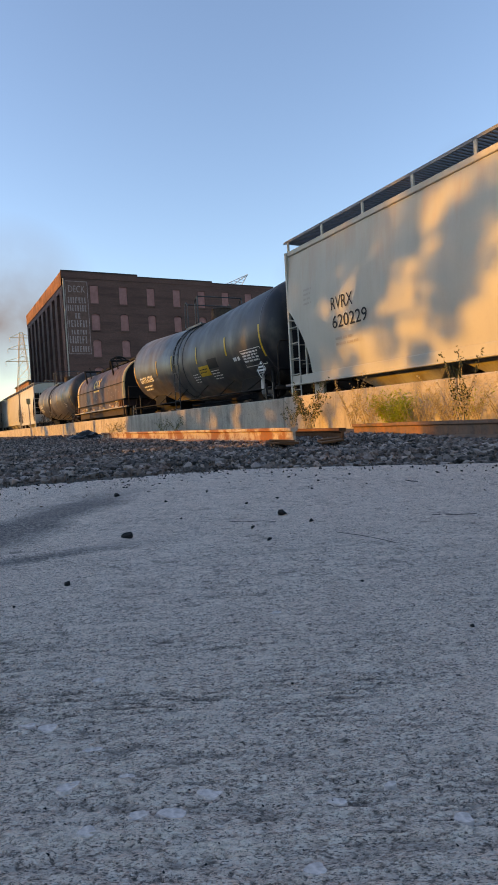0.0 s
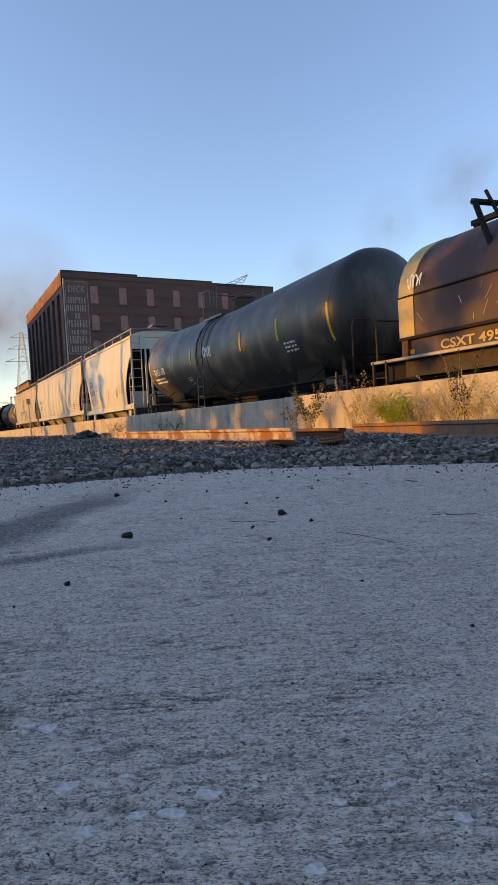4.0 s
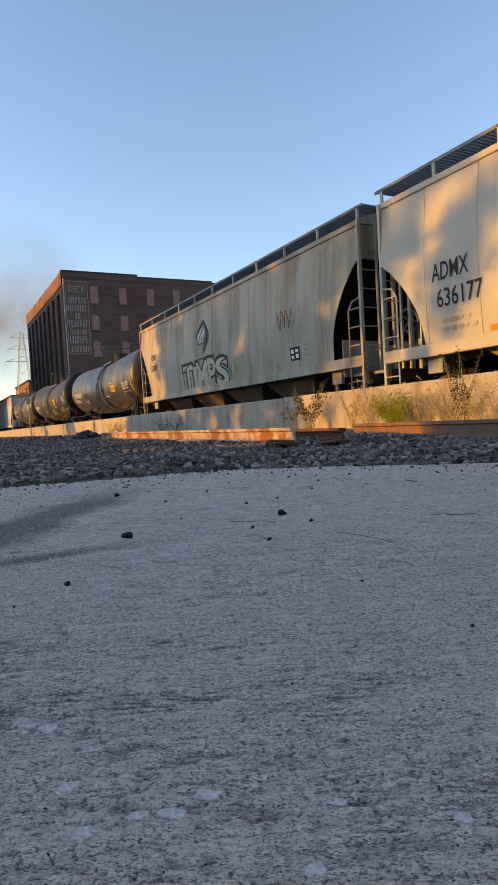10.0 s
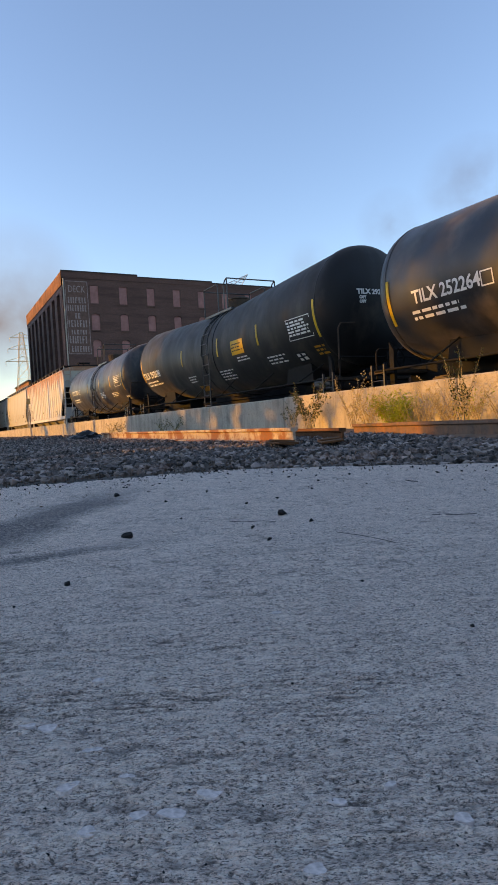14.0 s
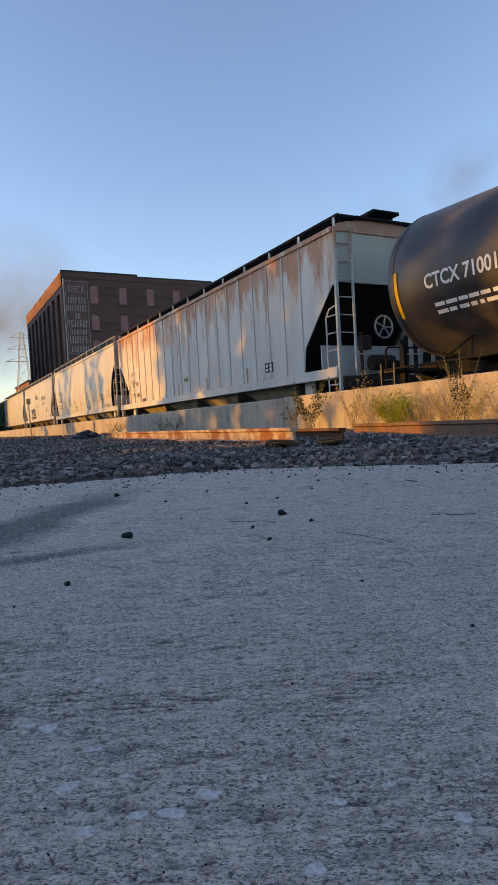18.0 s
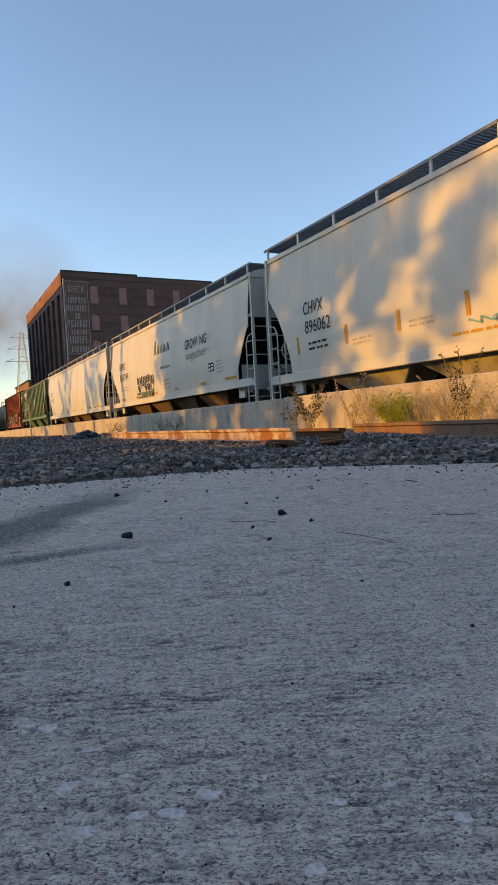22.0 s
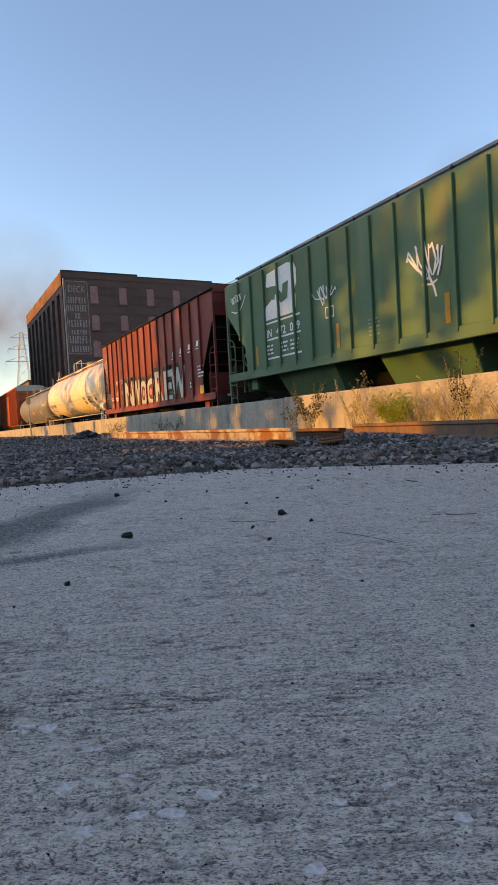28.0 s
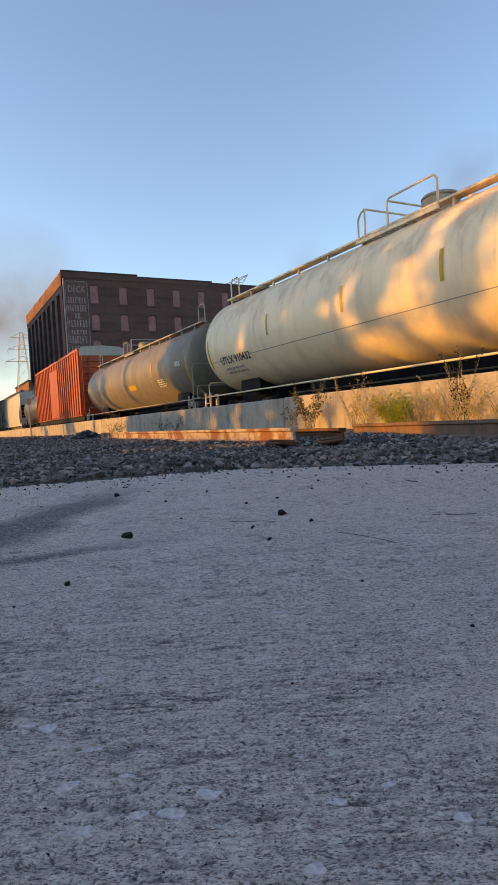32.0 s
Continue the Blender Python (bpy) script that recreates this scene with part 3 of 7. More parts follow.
me.loops.foreach_set("vertex_index", quads.ravel())
me.polygons.add(len(quads))
me.polygons.foreach_set("loop_start", np.arange(0, quads.size, 4))
me.attributes.new("wear_shade", "FLOAT", "POINT").data.foreach_set("value", WEAR_SHADE.ravel())
me.update(calc_edges=True)
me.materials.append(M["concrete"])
me.shade_smooth()
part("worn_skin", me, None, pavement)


def stones(count, spots, sizes, seed, sink=0.3, flat=0.7):
    """Many crushed stones as one mesh: spots(rnd) gives x, y and the ground's z there."""
    r = np.random.default_rng(seed)
    shapes = []
    for k in range(14):
        base = bmesh.new()
        for q in range(11):
            p = r.normal(size=3)
            p = p / np.linalg.norm(p) * r.uniform(0.8, 1.15) * np.array([1.0, r.uniform(0.7, 1.0), r.uniform(0.55, 0.9)])
            base.verts.new(p)
        bmesh.ops.convex_hull(base, input=base.verts)
        bmesh.ops.delete(base, geom=[v for v in base.verts if not v.link_faces], context="VERTS")
        base.verts.index_update()
        shapes.append((np.array([v.co[:] for v in base.verts]), np.array([[v.index for v in f.verts] for f in base.faces])))
        base.free()
    total = 0
    V, F = [], []
    for i in range(count):
        x, y, z = spots(r)
        s = sizes[0] + (sizes[1] - sizes[0]) * r.random() ** 2
        bv, bf = shapes[int(r.integers(14))]
        v = bv * np.array([1.0, r.uniform(0.7, 1.0), r.uniform(flat, 1.0)]) * s
        a, t = r.uniform(0, 6.28), r.uniform(-0.9, 0.9)
        ca, sa, ct, st = np.cos(a), np.sin(a), np.cos(t), np.sin(t)
        v = v @ np.array([[1, 0, 0], [0, ct, st], [0, -st, ct]]) @ np.array([[ca, sa, 0], [-sa, ca, 0], [0, 0, 1]])
        F.append(bf + total)
        total += len(bv)
        V.append(v + np.array([x, y, z + s * (0.5 - sink)]))
    me = bpy.data.meshes.new("stones")
    me.from_pydata(np.concatenate(V).tolist(), [], np.concatenate(F).tolist())
    return me


def gravel_spot(r):
    while True:
        x = -0.8 - 18 * r.random() ** 1.7
        y = r.uniform(-0.8, 5.2)
        if x > EDGE[0][0] and y < edge_y(x) - 0.03 + 0.05 * r.random():
            continue
        if y < -0.06 * x - 1.2:
            continue
        hump = 0.05 * noise.noise(Vector((x * 0.7, y * 0.7, 0))) + 0.02
        return x, y, hump - 0.02


me = stones(46000, gravel_spot, (0.006, 0.036), 3)
me.materials.append(M["ballast"])
tagged(new("gravel", me), "dark crushed stone ballast spread beside the concrete", "gravel", kind="stuff")


def far_spot(r):
    x = -16 - 60 * r.random()
    y = r.uniform(1.5, 7.0)
    return x, y, -0.02 + 0.04 * r.random()


me = stones(3500, far_spot, (0.03, 0.09), 4)
me.materials.append(M["ballast"])
tagged(new("far_gravel", me), "dark ballast stones along the concrete wall", "gravel", kind="stuff")



def sand_spot(near, far):
    def spot(r):
        while True:
            d, a = near + (far - near) * r.random() ** 0.8, radians(152.1 + r.uniform(-27, 27))
            x, y = d * math.cos(a), d * math.sin(a)
            on_streak = abs(-0.588 * x - 0.809 * y - 0.79) < 0.13 and y < 0.5 or abs(x + 1.165) < 0.05 and y < 0.3
            if not on_streak or r.random() < 0.06:
                return x, y, float(worn_skin(x, y)[0])
    return spot


for count, near, far, lo, hi, seed in ((3500, 0.26, 0.8, 0.0005, 0.0016, 21), (5000, 0.75, 2.1, 0.0010, 0.0032, 22)):
    me = stones(count, sand_spot(near, far), (lo, hi), seed, 0.72, 0.8)
    me.materials.append(M["grains"])
    tagged(new("sand_grains", me), "worn sand and grit standing out of the concrete", "concrete grit", kind="stuff")
# dark grains sunk in the slab, standing in for the shade of pits
me = stones(5000, sand_spot(0.26, 1.6), (0.0005, 0.0018), 23, 0.78, 0.6)
me.materials.append(M["coal"])
tagged(new("dark_specks", me), "dark grains sunk in the worn concrete to look like pits", "concrete grit", kind="stuff")
rnd = random.Random(17)
for x, y, s in ((-0.395, 0.062, 7), (-0.342, 0.139, 8), (-0.434, 0.087, 6), (-0.486, 0.065, 8), (-0.39, 0.10, 5), (-0.337, 0.112, 8), (-0.343, 0.063, 6), (-0.345, 0.093, 6), (-0.501, 0.052, 6), (-0.292, 0.20, 5), (-0.242, 0.25, 6), (-0.288, 0.237, 4), (-0.254, 0.158, 6), (-0.62, 0.35, 7), (-0.55, 0.12, 6)):
    n = 15
    bm = bmesh.new()
    pa, pb = rnd.uniform(0, 6.28), rnd.uniform(0, 6.28)
    ring = [(s * 0.0009 * k_ * math.cos(6.2832 * k / n), s * 0.0014 * k_ * math.sin(6.2832 * k / n)) for k in range(n) for k_ in [0.9 + 0.14 * math.sin(12.566 * k / n + pa) + 0.10 * math.sin(18.85 * k / n + pb) + rnd.uniform(-0.06, 0.06)]]
    z = float(worn_skin(x, y)[0]) + 0.0004
    top = [bm.verts.new((a * 0.8, c * 0.8, 0.0006)) for a, c in ring]
    low = [bm.verts.new((a, c, -0.004)) for a, c in ring]
    bm.faces.new(top)
    for k in range(n):
        q = (k + 1) % n
        bm.faces.new((low[k], low[q], top[q], top[k]))
    ob = part("chip", bm, M["chip"], pavement)
    ob.matrix_basis = pose(x, y, z, 0, 0, 152 + rnd.uniform(-20, 20))

# retaining wall beside the track, cast in lengths
XW = [8.0, -1.5, -6.9, -12.2, -16.5, -20.8, -25.1, -29.4, -33.7, -38.0, -42.3, -46.6, -51, -56, -61, -66, -72, -78, -86, -95, -110, -130, -170]
for i, (xa, xb) in enumerate(zip(XW, XW[1:])):
    bm = bmesh.new()
    quad_box(bm, xb + 0.012, xa - 0.012, 7.40, 7.75, -0.3, 0.73 + 0.006 * ((i * 7) % 3) + (0.025 if i < 2 else 0))
    ob = new("wall_segment", mesh_of("wall_segment", bm, M["wall"], bevel=0.02))
    tagged(ob, "weathered cast concrete retaining wall length beside the track", "retaining wall", "wall lengths", "structure")

# added backdrop wall: its near-black colour stands for the shade behind the train
structure("wall_backdrop", boxes((-420, 320, 13.8, 14.2, -0.3, 2.9)), M["flat_dark"], "added dark backdrop wall beyond the track", category="retaining wall")

# track bed, rails
RAIL = 0.12
bm = bmesh.new()
prism(bm, [(7.75, -0.3), (7.75, 0.0), (12.6, 0.0), (13.6, -0.3)], -420, 320)
structure("track_bed", bm, M["ballast"], "ballasted track bed behind the concrete wall", category="track bed")
RAIL_OUT = [(-0.07, 0.0), (0.07, 0.0), (0.07, 0.012), (0.012, 0.03), (0.012, 0.11), (0.036, 0.122), (0.036, 0.15), (-0.036, 0.15), (-0.036, 0.122), (-0.012, 0.11), (-0.012, 0.03), (-0.07, 0.012)]
for y in (10.4 - 0.75, 10.4 + 0.75):
    bm = bmesh.new()
    prism(bm, [(y + a, RAIL - 0.15 + b + 0.04 * 0) for a, b in RAIL_OUT], -420, 320)
    structure("rail", bm, M["rust"], "running rail of the train track", category="rail")

# old rails lying on the ballast


def loose_rail(x0, y0, x1, y1, mat, label, z=0.0):
    a, b = Vector((x0, y0, z)), Vector((x1, y1, z))
    bm = bmesh.new()
    prism(bm, RAIL_OUT, 0, (b - a).length)
    ob = new("old_rail", mesh_of("old_rail", bm, mat))
    ob.matrix_basis = pose(x0, y0, z, 0, 0, math.degrees(math.atan2(y1 - y0, x1 - x0)))
    return tagged(ob, label, "rail", "old rails on the ballast")


loose_rail(-15.5, 3.9, -4.7, 2.95, M["worn_rail"], "scaling pale rusty rail lying on the ballast", 0.0)
loose_rail(-5.35, 4.15, 3.0, 3.75, M["old_rail"], "brown rusty old rail lying on ballast", -0.015)
loose_rail(-9.5, 4.0, -4.5, 3.35, M["rust"], "dark rusted rail lying behind a paler one", -0.03)



def rail_plate(x, y, turn, tilt, w, d, label):
    bm = boxes((-w / 2, w / 2, -d / 2, d / 2, 0.0, 0.018), (-w * 0.18, w * 0.18, -d / 2, d / 2, 0.018, 0.03))
    ob = new("rail_plate", mesh_of("rail_plate", bm, M["rust"], bevel=0.004))
    ob.matrix_basis = pose(x, y, 0.022, tilt, 0, turn)
    return tagged(ob, label, "rail plate", "rusty plates by the rail joint")


rail_plate(-4.55, 2.72, 160, 4, 0.5, 0.2, "rusty steel plate lying by the rail joint")
rail_plate(-4.15, 2.95, 150, -5, 0.55, 0.18, "rusty steel plate lying by the rail joint")
rail_plate(-4.30, 2.55, 172, 8, 0.3, 0.14, "small rusty plate lying on the ballast")

# ---- the train: shared pieces ----
CACHE = {}


def cached(key, make):
    if key not in CACHE:
        CACHE[key] = make()
    return CACHE[key]


def wheel_mesh():
    bm = bmesh.new()
    for y, w in ((-0.82, 0.12), (0.70, 0.12)):
        bar(bm, (0, y, 0), (0, y + w, 0), 0.42, 20)
        f = y + (0.12 if y < 0 else -0.03)
        bar(bm, (0, f, 0), (0, f + 0.03, 0), 0.445, 20)
    bar(bm, (0, -1.0, 0), (0, 1.0, 0), 0.08, 8)
    return mesh_of("wheelset", bm, M["wheel"])


def frame_mesh():
    bm = bmesh.new()
    side = [(-1.15, 0.62), (-1.15, 0.42), (-0.75, 0.38), (-0.35, 0.20), (0.35, 0.20), (0.75, 0.38), (1.15, 0.42), (1.15, 0.62), (0.6, 0.72), (-0.6, 0.72)]
    for y in (-1.08, 0.96):
        slab(bm, side, y, y + 0.12)
    quad_box(bm, -0.2, 0.2, -1.1, 1.1, 0.45, 0.68)
    return mesh_of("truck_frame", bm, M["under"])


def coupler_mesh():
    bm = boxes((-0.45, 0.15, -0.1, 0.1, 0.72, 0.90), (0.15, 0.42, -0.14, 0.14, 0.66, 0.96))
    return mesh_of("coupler", bm, M["grime"], bevel=0.03)


def brake_wheel_mesh(mat=None):
    bm = bmesh.new()
    n = 14
    ring = [(0, 0.28 * math.cos(i * 6.2832 / n), 0.28 * math.sin(i * 6.2832 / n)) for i in range(n + 1)]
    pipe(bm, ring, 0.026, 6)
    for i in range(0, n, 3):
        bar(bm, (0, 0, 0), ring[i], 0.02, 4)
    return mesh_of("brake_wheel", bm, mat or M["steel"])


def ladder_mesh(h, w, mat, key):
    def make():
        bm = bmesh.new()
        for x in (-w / 2, w / 2):
            quad_box(bm, x - 0.022, x + 0.022, -0.03, 0.03, 0, h)
        n = int(h / 0.36)
        for i in range(n):
            z = 0.18 + i * 0.36
            bar(bm, (-w / 2, 0, z), (w / 2, 0, z), 0.014, 5)
        return mesh_of("ladder", bm, mat)
    return cached(("ladder", round(h, 2), w, key), make)


def running_gear(car, half):
    """Two trucks with their wheelsets and the couplers; half: from the middle to the end sill."""
    for s in (-1, 1):
        x = s * (half - 1.9)
        t = placed("truck", cached("frame", frame_mesh), car, pose(x, 0, 0))
        for dx in (-0.89, 0.89):
            placed("wheelset", cached("wheel", wheel_mesh), t, pose(dx, 0, 0.42))
        placed("coupler", cached("coupler", coupler_mesh), car, pose(s * (half + 0.25), 0, 0, 0, 0, 0 if s > 0 else 180))


CARS = []


def new_car(name, left, right, label, category):
    """A car whose body lies from left to right along the track when the clip starts."""
    car = new(name)
    tagged(car, label, category, "cars of the train")
    CARS.append((car, (left + right) / 2))
    return car, right - left


def walkway(car, L, z, mat, y0=-1.5, y1=-0.9, post_mat=None, step=1.5, roofz=4.3):
    """Grated running boards along both eaves on posts, and across both ends."""
    def make():
        bm = bmesh.new()
        h = L / 2 + 0.15
        for a, b in ((y0, y1), (-y1, -y0)):
            quad_box(bm, -h, h, a, a + 0.03, z - 0.06, z)
            quad_box(bm, -h, h, b - 0.03, b, z - 0.06, z)
            n = int(2 * h / 0.10)
            for i in range(n):
                x = -h + (i + 0.5) * 2 * h / n
                quad_box(bm, x - 0.02, x + 0.02, a + 0.03, b - 0.03, z - 0.045, z - 0.004)
        for s in (-1, 1):
            for k in range(6):
                x = s * (h - 0.05 - k * 0.1)
                quad_box(bm, x - 0.02, x + 0.02, y1, -y1, z - 0.03, z)
        return mesh_of("running_board", bm, mat)
    part("running_board", cached(("walk", round(L, 2), z, y0, mat.name), make), mat, car, "dark grated running board")
    n = max(4, int(L / step))

    def make_post():
        return mesh_of("walkway_post", boxes((-0.035, 0.035, -0.02, 0.02, 0, z - roofz)), post_mat or M["steel"])
    pm = cached(("post", round(z - roofz, 3), (post_mat or M["steel"]).name), make_post)
    for i in range(n + 1):
        x = -L / 2 + 0.05 + (L - 0.1) * i / n
        placed("walkway_post", pm, car, pose(x, y0 + 0.02, roofz))


SMOOTH = lambda z: -(1.47 + 0.13 * math.sin(math.pi * min(1, max(0, (z - 0.9) / 3.6))))
FLAT = lambda z: -1.57


def hopper(name, left, right, mat, label, cut="round", ribs=0, bays=4, eave=4.6, sill=1.2, reach=1.55, rise=2.0, trim=None, walk_mat=None, post=None, bay_mat=None, rib_mat=None, flush=False, lift=0.35, bay_list=None, rib_deep=0.075, endz=3.3, post_out=0.0, seams=0, foot=0.1, end_mat=None, rib_in=1.0, board_in=0.0):
    car, L = new_car(name, left, right, label, "hopper car")
    trim = trim or mat
    skin = FLAT if ribs else SMOOTH
    h = L / 2

    def low(x):
        u = (abs(x) - (h - reach)) / reach
        if u <= 0:
            return sill
        if cut == "round":
            u = min(1, u)
            return sill + 0.22 + rise * (0.55 * math.sqrt(max(0, 1 - (1 - u) ** 2)) + 0.45 * u)
        return sill + foot + ((rise - foot) * min(1, u / 0.92))
    xs = [-h + 0.02 + i * reach / 14 for i in range(15)] + [h - 0.02 - i * reach / 14 for i in range(14, -1, -1)]
    for side, s in (("side_sheet", 1), ("side_sheet", -1)):
        bm = bmesh.new()
        cols = []
        for x in xs:
            z0 = low(x)
            cols.append([[bm.verts.new((x, s * skin(z0 + (eave - z0) * k / 9) + s * d, z0 + (eave - z0) * k / 9)) for k in range(10)] for d in (0, 0.02)])
        for a, b in zip(cols, cols[1:]):
            for k in range(9):
                bm.faces.new((a[0][k], b[0][k], b[0][k + 1], a[0][k + 1]))
                bm.faces.new((a[1][k], a[1][k + 1], b[1][k + 1], b[1][k]))
            bm.faces.new((a[0][0], a[1][0], b[1][0], b[0][0]))
            bm.faces.new((a[0][9], b[0][9], b[1][9], a[1][9]))
        for c in (cols[0], cols[-1]):
            for k in range(9):
                bm.faces.new((c[0][k], c[0][k + 1], c[1][k + 1], c[1][k]))
        part(side, bm, mat, car, smooth=True)
    # roof with a rolled eave
    w = -skin(eave)
    arc = [(-w * math.cos(math.pi * i / 12), eave + 0.30 * math.sin(math.pi * i / 12)) for i in range(13)]
    bm = bmesh.new()
    prism(bm, arc + [(w - 0.05, eave - 0.04), (-w + 0.05, eave - 0.04)], -h + 0.03, h - 0.03)
    part("roof", bm, mat, car, smooth=True)
    if not flush:
        for s in (-1, 1):
            bm = boxes((-h + 0.02, h - 0.02, s * w - 0.05, s * w + 0.05, eave - 0.09, eave + 0.04))
            part("eave_rail", bm, trim, car, bevel=0.015)
    # end sheets above, slope sheets below
    for s in (-1, 1):
        bm = bmesh.new()
        prism(bm, [(-w + 0.02, endz)] + [(y * 0.985, z - 0.02) for y, z in arc] + [(w - 0.02, endz)], s * (h - 0.10), s * (h - 0.07))
        part("end_sheet", bm, end_mat or mat, car)
        bm = bmesh.new()
        slab(bm, [(s * (h - 0.12), endz + 0.05), (s * (h - 0.16), endz + 0.05), (s * (h - 2.45), sill - 0.15), (s * (h - 2.40), sill - 0.15)], -1.44, 1.44)
        # near-black, not body paint: the end bay's shade is put into its colour
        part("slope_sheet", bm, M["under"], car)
        part("shear_plate", boxes((s * (h - 0.95) - 0.02, s * (h - 0.95) + 0.02, -1.4, 1.4, 1.05, 1.95)), mat, car)
        bm = boxes((s * h - 0.10, s * h + 0.10, -1.5, 1.5, 0.80, 1.08))
        part("end_sill", bm, M["grime"], car, bevel=0.02)
        xo = s * (h + post_out)
        for yy in (-1, 1):
            bm = boxes((xo - 0.035, xo + 0.035, yy * 1.53 - 0.04, yy * 1.53 + 0.04, 0.62, eave + 0.02))
            if post_out:
                quad_box(bm, min(s * (h - 0.1), xo), max(s * (h - 0.1), xo), yy * 1.53 - 0.02, yy * 1.53 + 0.02, endz, endz + 0.06)
                quad_box(bm, min(s * (h - 0.1), xo), max(s * (h - 0.1), xo), yy * 1.53 - 0.02, yy * 1.53 + 0.02, eave - 0.06, eave)
                quad_box(bm, min(s * (h - 0.1), xo), max(s * (h - 0.1), xo), yy * 1.5 - 0.06, yy * 1.5 + 0.06, sill - 0.14, sill + 0.04)
            part("end_post", bm, trim, car)
            # side ladder: rungs from one stile to the corner post
            xi = xo - s * 0.45
            bm = bmesh.new()
            y = yy * 1.56
            pipe(bm, [(xi, y, 0.45), (xi, y, 2.55), (xi + s * 0.14, y, 2.74), (xo, y, 2.80)], 0.02)
            for k in range(6):
                bar(bm, (xi, y, 0.47 + k * 0.42), (xo, y, 0.47 + k * 0.42), 0.016, 5)
            part("side_ladder", bm, trim, car)
            # end ladder on the corner post
            bm = bmesh.new()
            yi = yy * 1.03
            quad_box(bm, xo - 0.03, xo + 0.03, yi - 0.022, yi + 0.022, 0.72, eave + 0.05)
            for k in range(9):
                z = 0.85 + k * 0.43
                bar(bm, (xo, yi, z), (xo, yy * 1.53, z), 0.016, 5)
            part("end_ladder", bm, trim, car)
            part("jacking_pad", boxes((s * (h - reach - 0.1) - 0.2, s * (h - reach - 0.1) + 0.2, yy * 1.36 - 0.04, yy * 1.36 + 0.06, sill - 0.48, sill - 0.13)), trim, car, bevel=0.01)
        bm = bmesh.new()
        pipe(bm, [(s * (h + 0.02), -1.15, 1.62), (s * (h + 0.02), 1.15, 1.62)], 0.018)
        part("grab_iron", bm, trim, car)
        for y in (-0.80, -0.52, 0.80) if cut == "round" else (0.80,):
            part("end_upright", boxes((s * (h - 0.04) - 0.05, s * (h - 0.04) + 0.05, y - 0.045, y + 0.045, 1.05, endz + 0.04)), trim, car, bevel=0.01)
        bm = boxes((s * h - 0.5, s * h + 0.0, -1.45, 1.45, 1.02, 1.08))
        part("end_platform", bm, M["grate"], car)
        # brake and coupler gear in the dark end bay
        bm = bmesh.new()
        bar(bm, (s * (h - 0.45), -0.2, 1.45), (s * (h - 0.45), 0.5, 1.45), 0.2, 10)
        bar(bm, (s * (h - 0.25), -0.66, 1.1), (s * (h - 0.25), -0.66, 2.2), 0.045, 6)
        quad_box(bm, s * (h - 0.2) - 0.1, s * (h - 0.2) + 0.1, -0.74, -0.44, 1.75, 2.1)
        quad_box(bm, s * (h - 0.6) - 0.2, s * (h - 0.6) + 0.2, 0.6, 1.1, 1.08, 1.5)
        part("brake_gear", bm, M["grime"], car, bevel=0.01)
        if walk_mat is not False:
            zz = eave + lift
            bm = bmesh.new()
            for y in (-0.4, 0.0, 0.4):
                quad_box(bm, min(s * (h - 0.58), s * (h + 0.16)), max(s * (h - 0.58), s * (h + 0.16)), y - 0.02, y + 0.02, zz + 0.13, zz + 0.17)
                quad_box(bm, s * (h - 0.1) - 0.02, s * (h - 0.1) + 0.02, y - 0.02, y + 0.02, eave + 0.2, zz + 0.13)
            platform = part("crossover_platform", bm, walk_mat or M["grate"], car, "raised grated platform over the roof end")
            slat = cached("slat" + (walk_mat or M["grate"]).name, lambda: mesh_of("slat", boxes((-0.025, 0.025, -0.42, 0.42, 0, 0.035)), walk_mat or M["grate"]))
            for k in range(9):
                placed("slat", slat, platform, pose(s * (h + 0.14 - 0.085 * k), 0, zz + 0.17))
    if seams:
        for s in (-1, 1):
            for k in range(1, seams):
                x = -h + L * k / seams
                z0 = low(x) + 0.03
                bm = bmesh.new()
                pts = [z0 + (eave - 0.06 - z0) * q / 6 for q in range(7)]
                rows = [[bm.verts.new((x + dx, s * (skin(z) + dy), z)) for dx, dy in ((-0.018, 0.004), (-0.007, -0.011), (0.007, -0.011), (0.018, 0.004))] for z in pts]
                for p, q in zip(rows, rows[1:]):
                    for c in range(3):
                        bm.faces.new((p[c], p[c + 1], q[c + 1], q[c]))
                part("weld_seam", bm, mat, car)
    placed("brake_wheel", cached("brake", brake_wheel_mesh), car, pose(h + 0.12, -0.22, 2.28))
    for s in (-1, 1):
        y = s * -skin(sill)
        bm = bmesh.new()
        quad_box(bm, -h + 0.02, h - 0.02, y - 0.05, y + 0.05, sill - 0.14, sill + 0.10)
        quad_box(bm, -h + 0.02, h - 0.02, y - 0.09, y + 0.06, sill - 0.16, sill - 0.12)
        part("side_sill", bm, trim, car, bevel=0.012)
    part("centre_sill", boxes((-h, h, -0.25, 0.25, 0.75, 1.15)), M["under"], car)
    # discharge bays
    span = (L - 4.6) / bays
    zt = sill - 0.08
    for xa, xb in bay_list or [(-h + 2.3 + i * span + 0.04, -h + 2.3 + (i + 1) * span - 0.04) for i in range(bays)]:
        xm = (xa + xb) / 2
        toe_w = min(0.45, (xb - xa) / 2) if not bay_list else (xb - xa) / 2 - 0.12
        bm = bmesh.new()
        top = [bm.verts.new(p) for p in ((xa, -1.36, zt), (xb, -1.36, zt), (xb, 1.36, zt), (xa, 1.36, zt))]
        toe = [bm.verts.new(p) for p in ((xm - toe_w, -0.72, 0.38), (xm + toe_w, -0.72, 0.38), (xm + toe_w, 0.72, 0.38), (xm - toe_w, 0.72, 0.38))]
        bm.faces.new(top)
        bm.faces.new(toe[::-1])
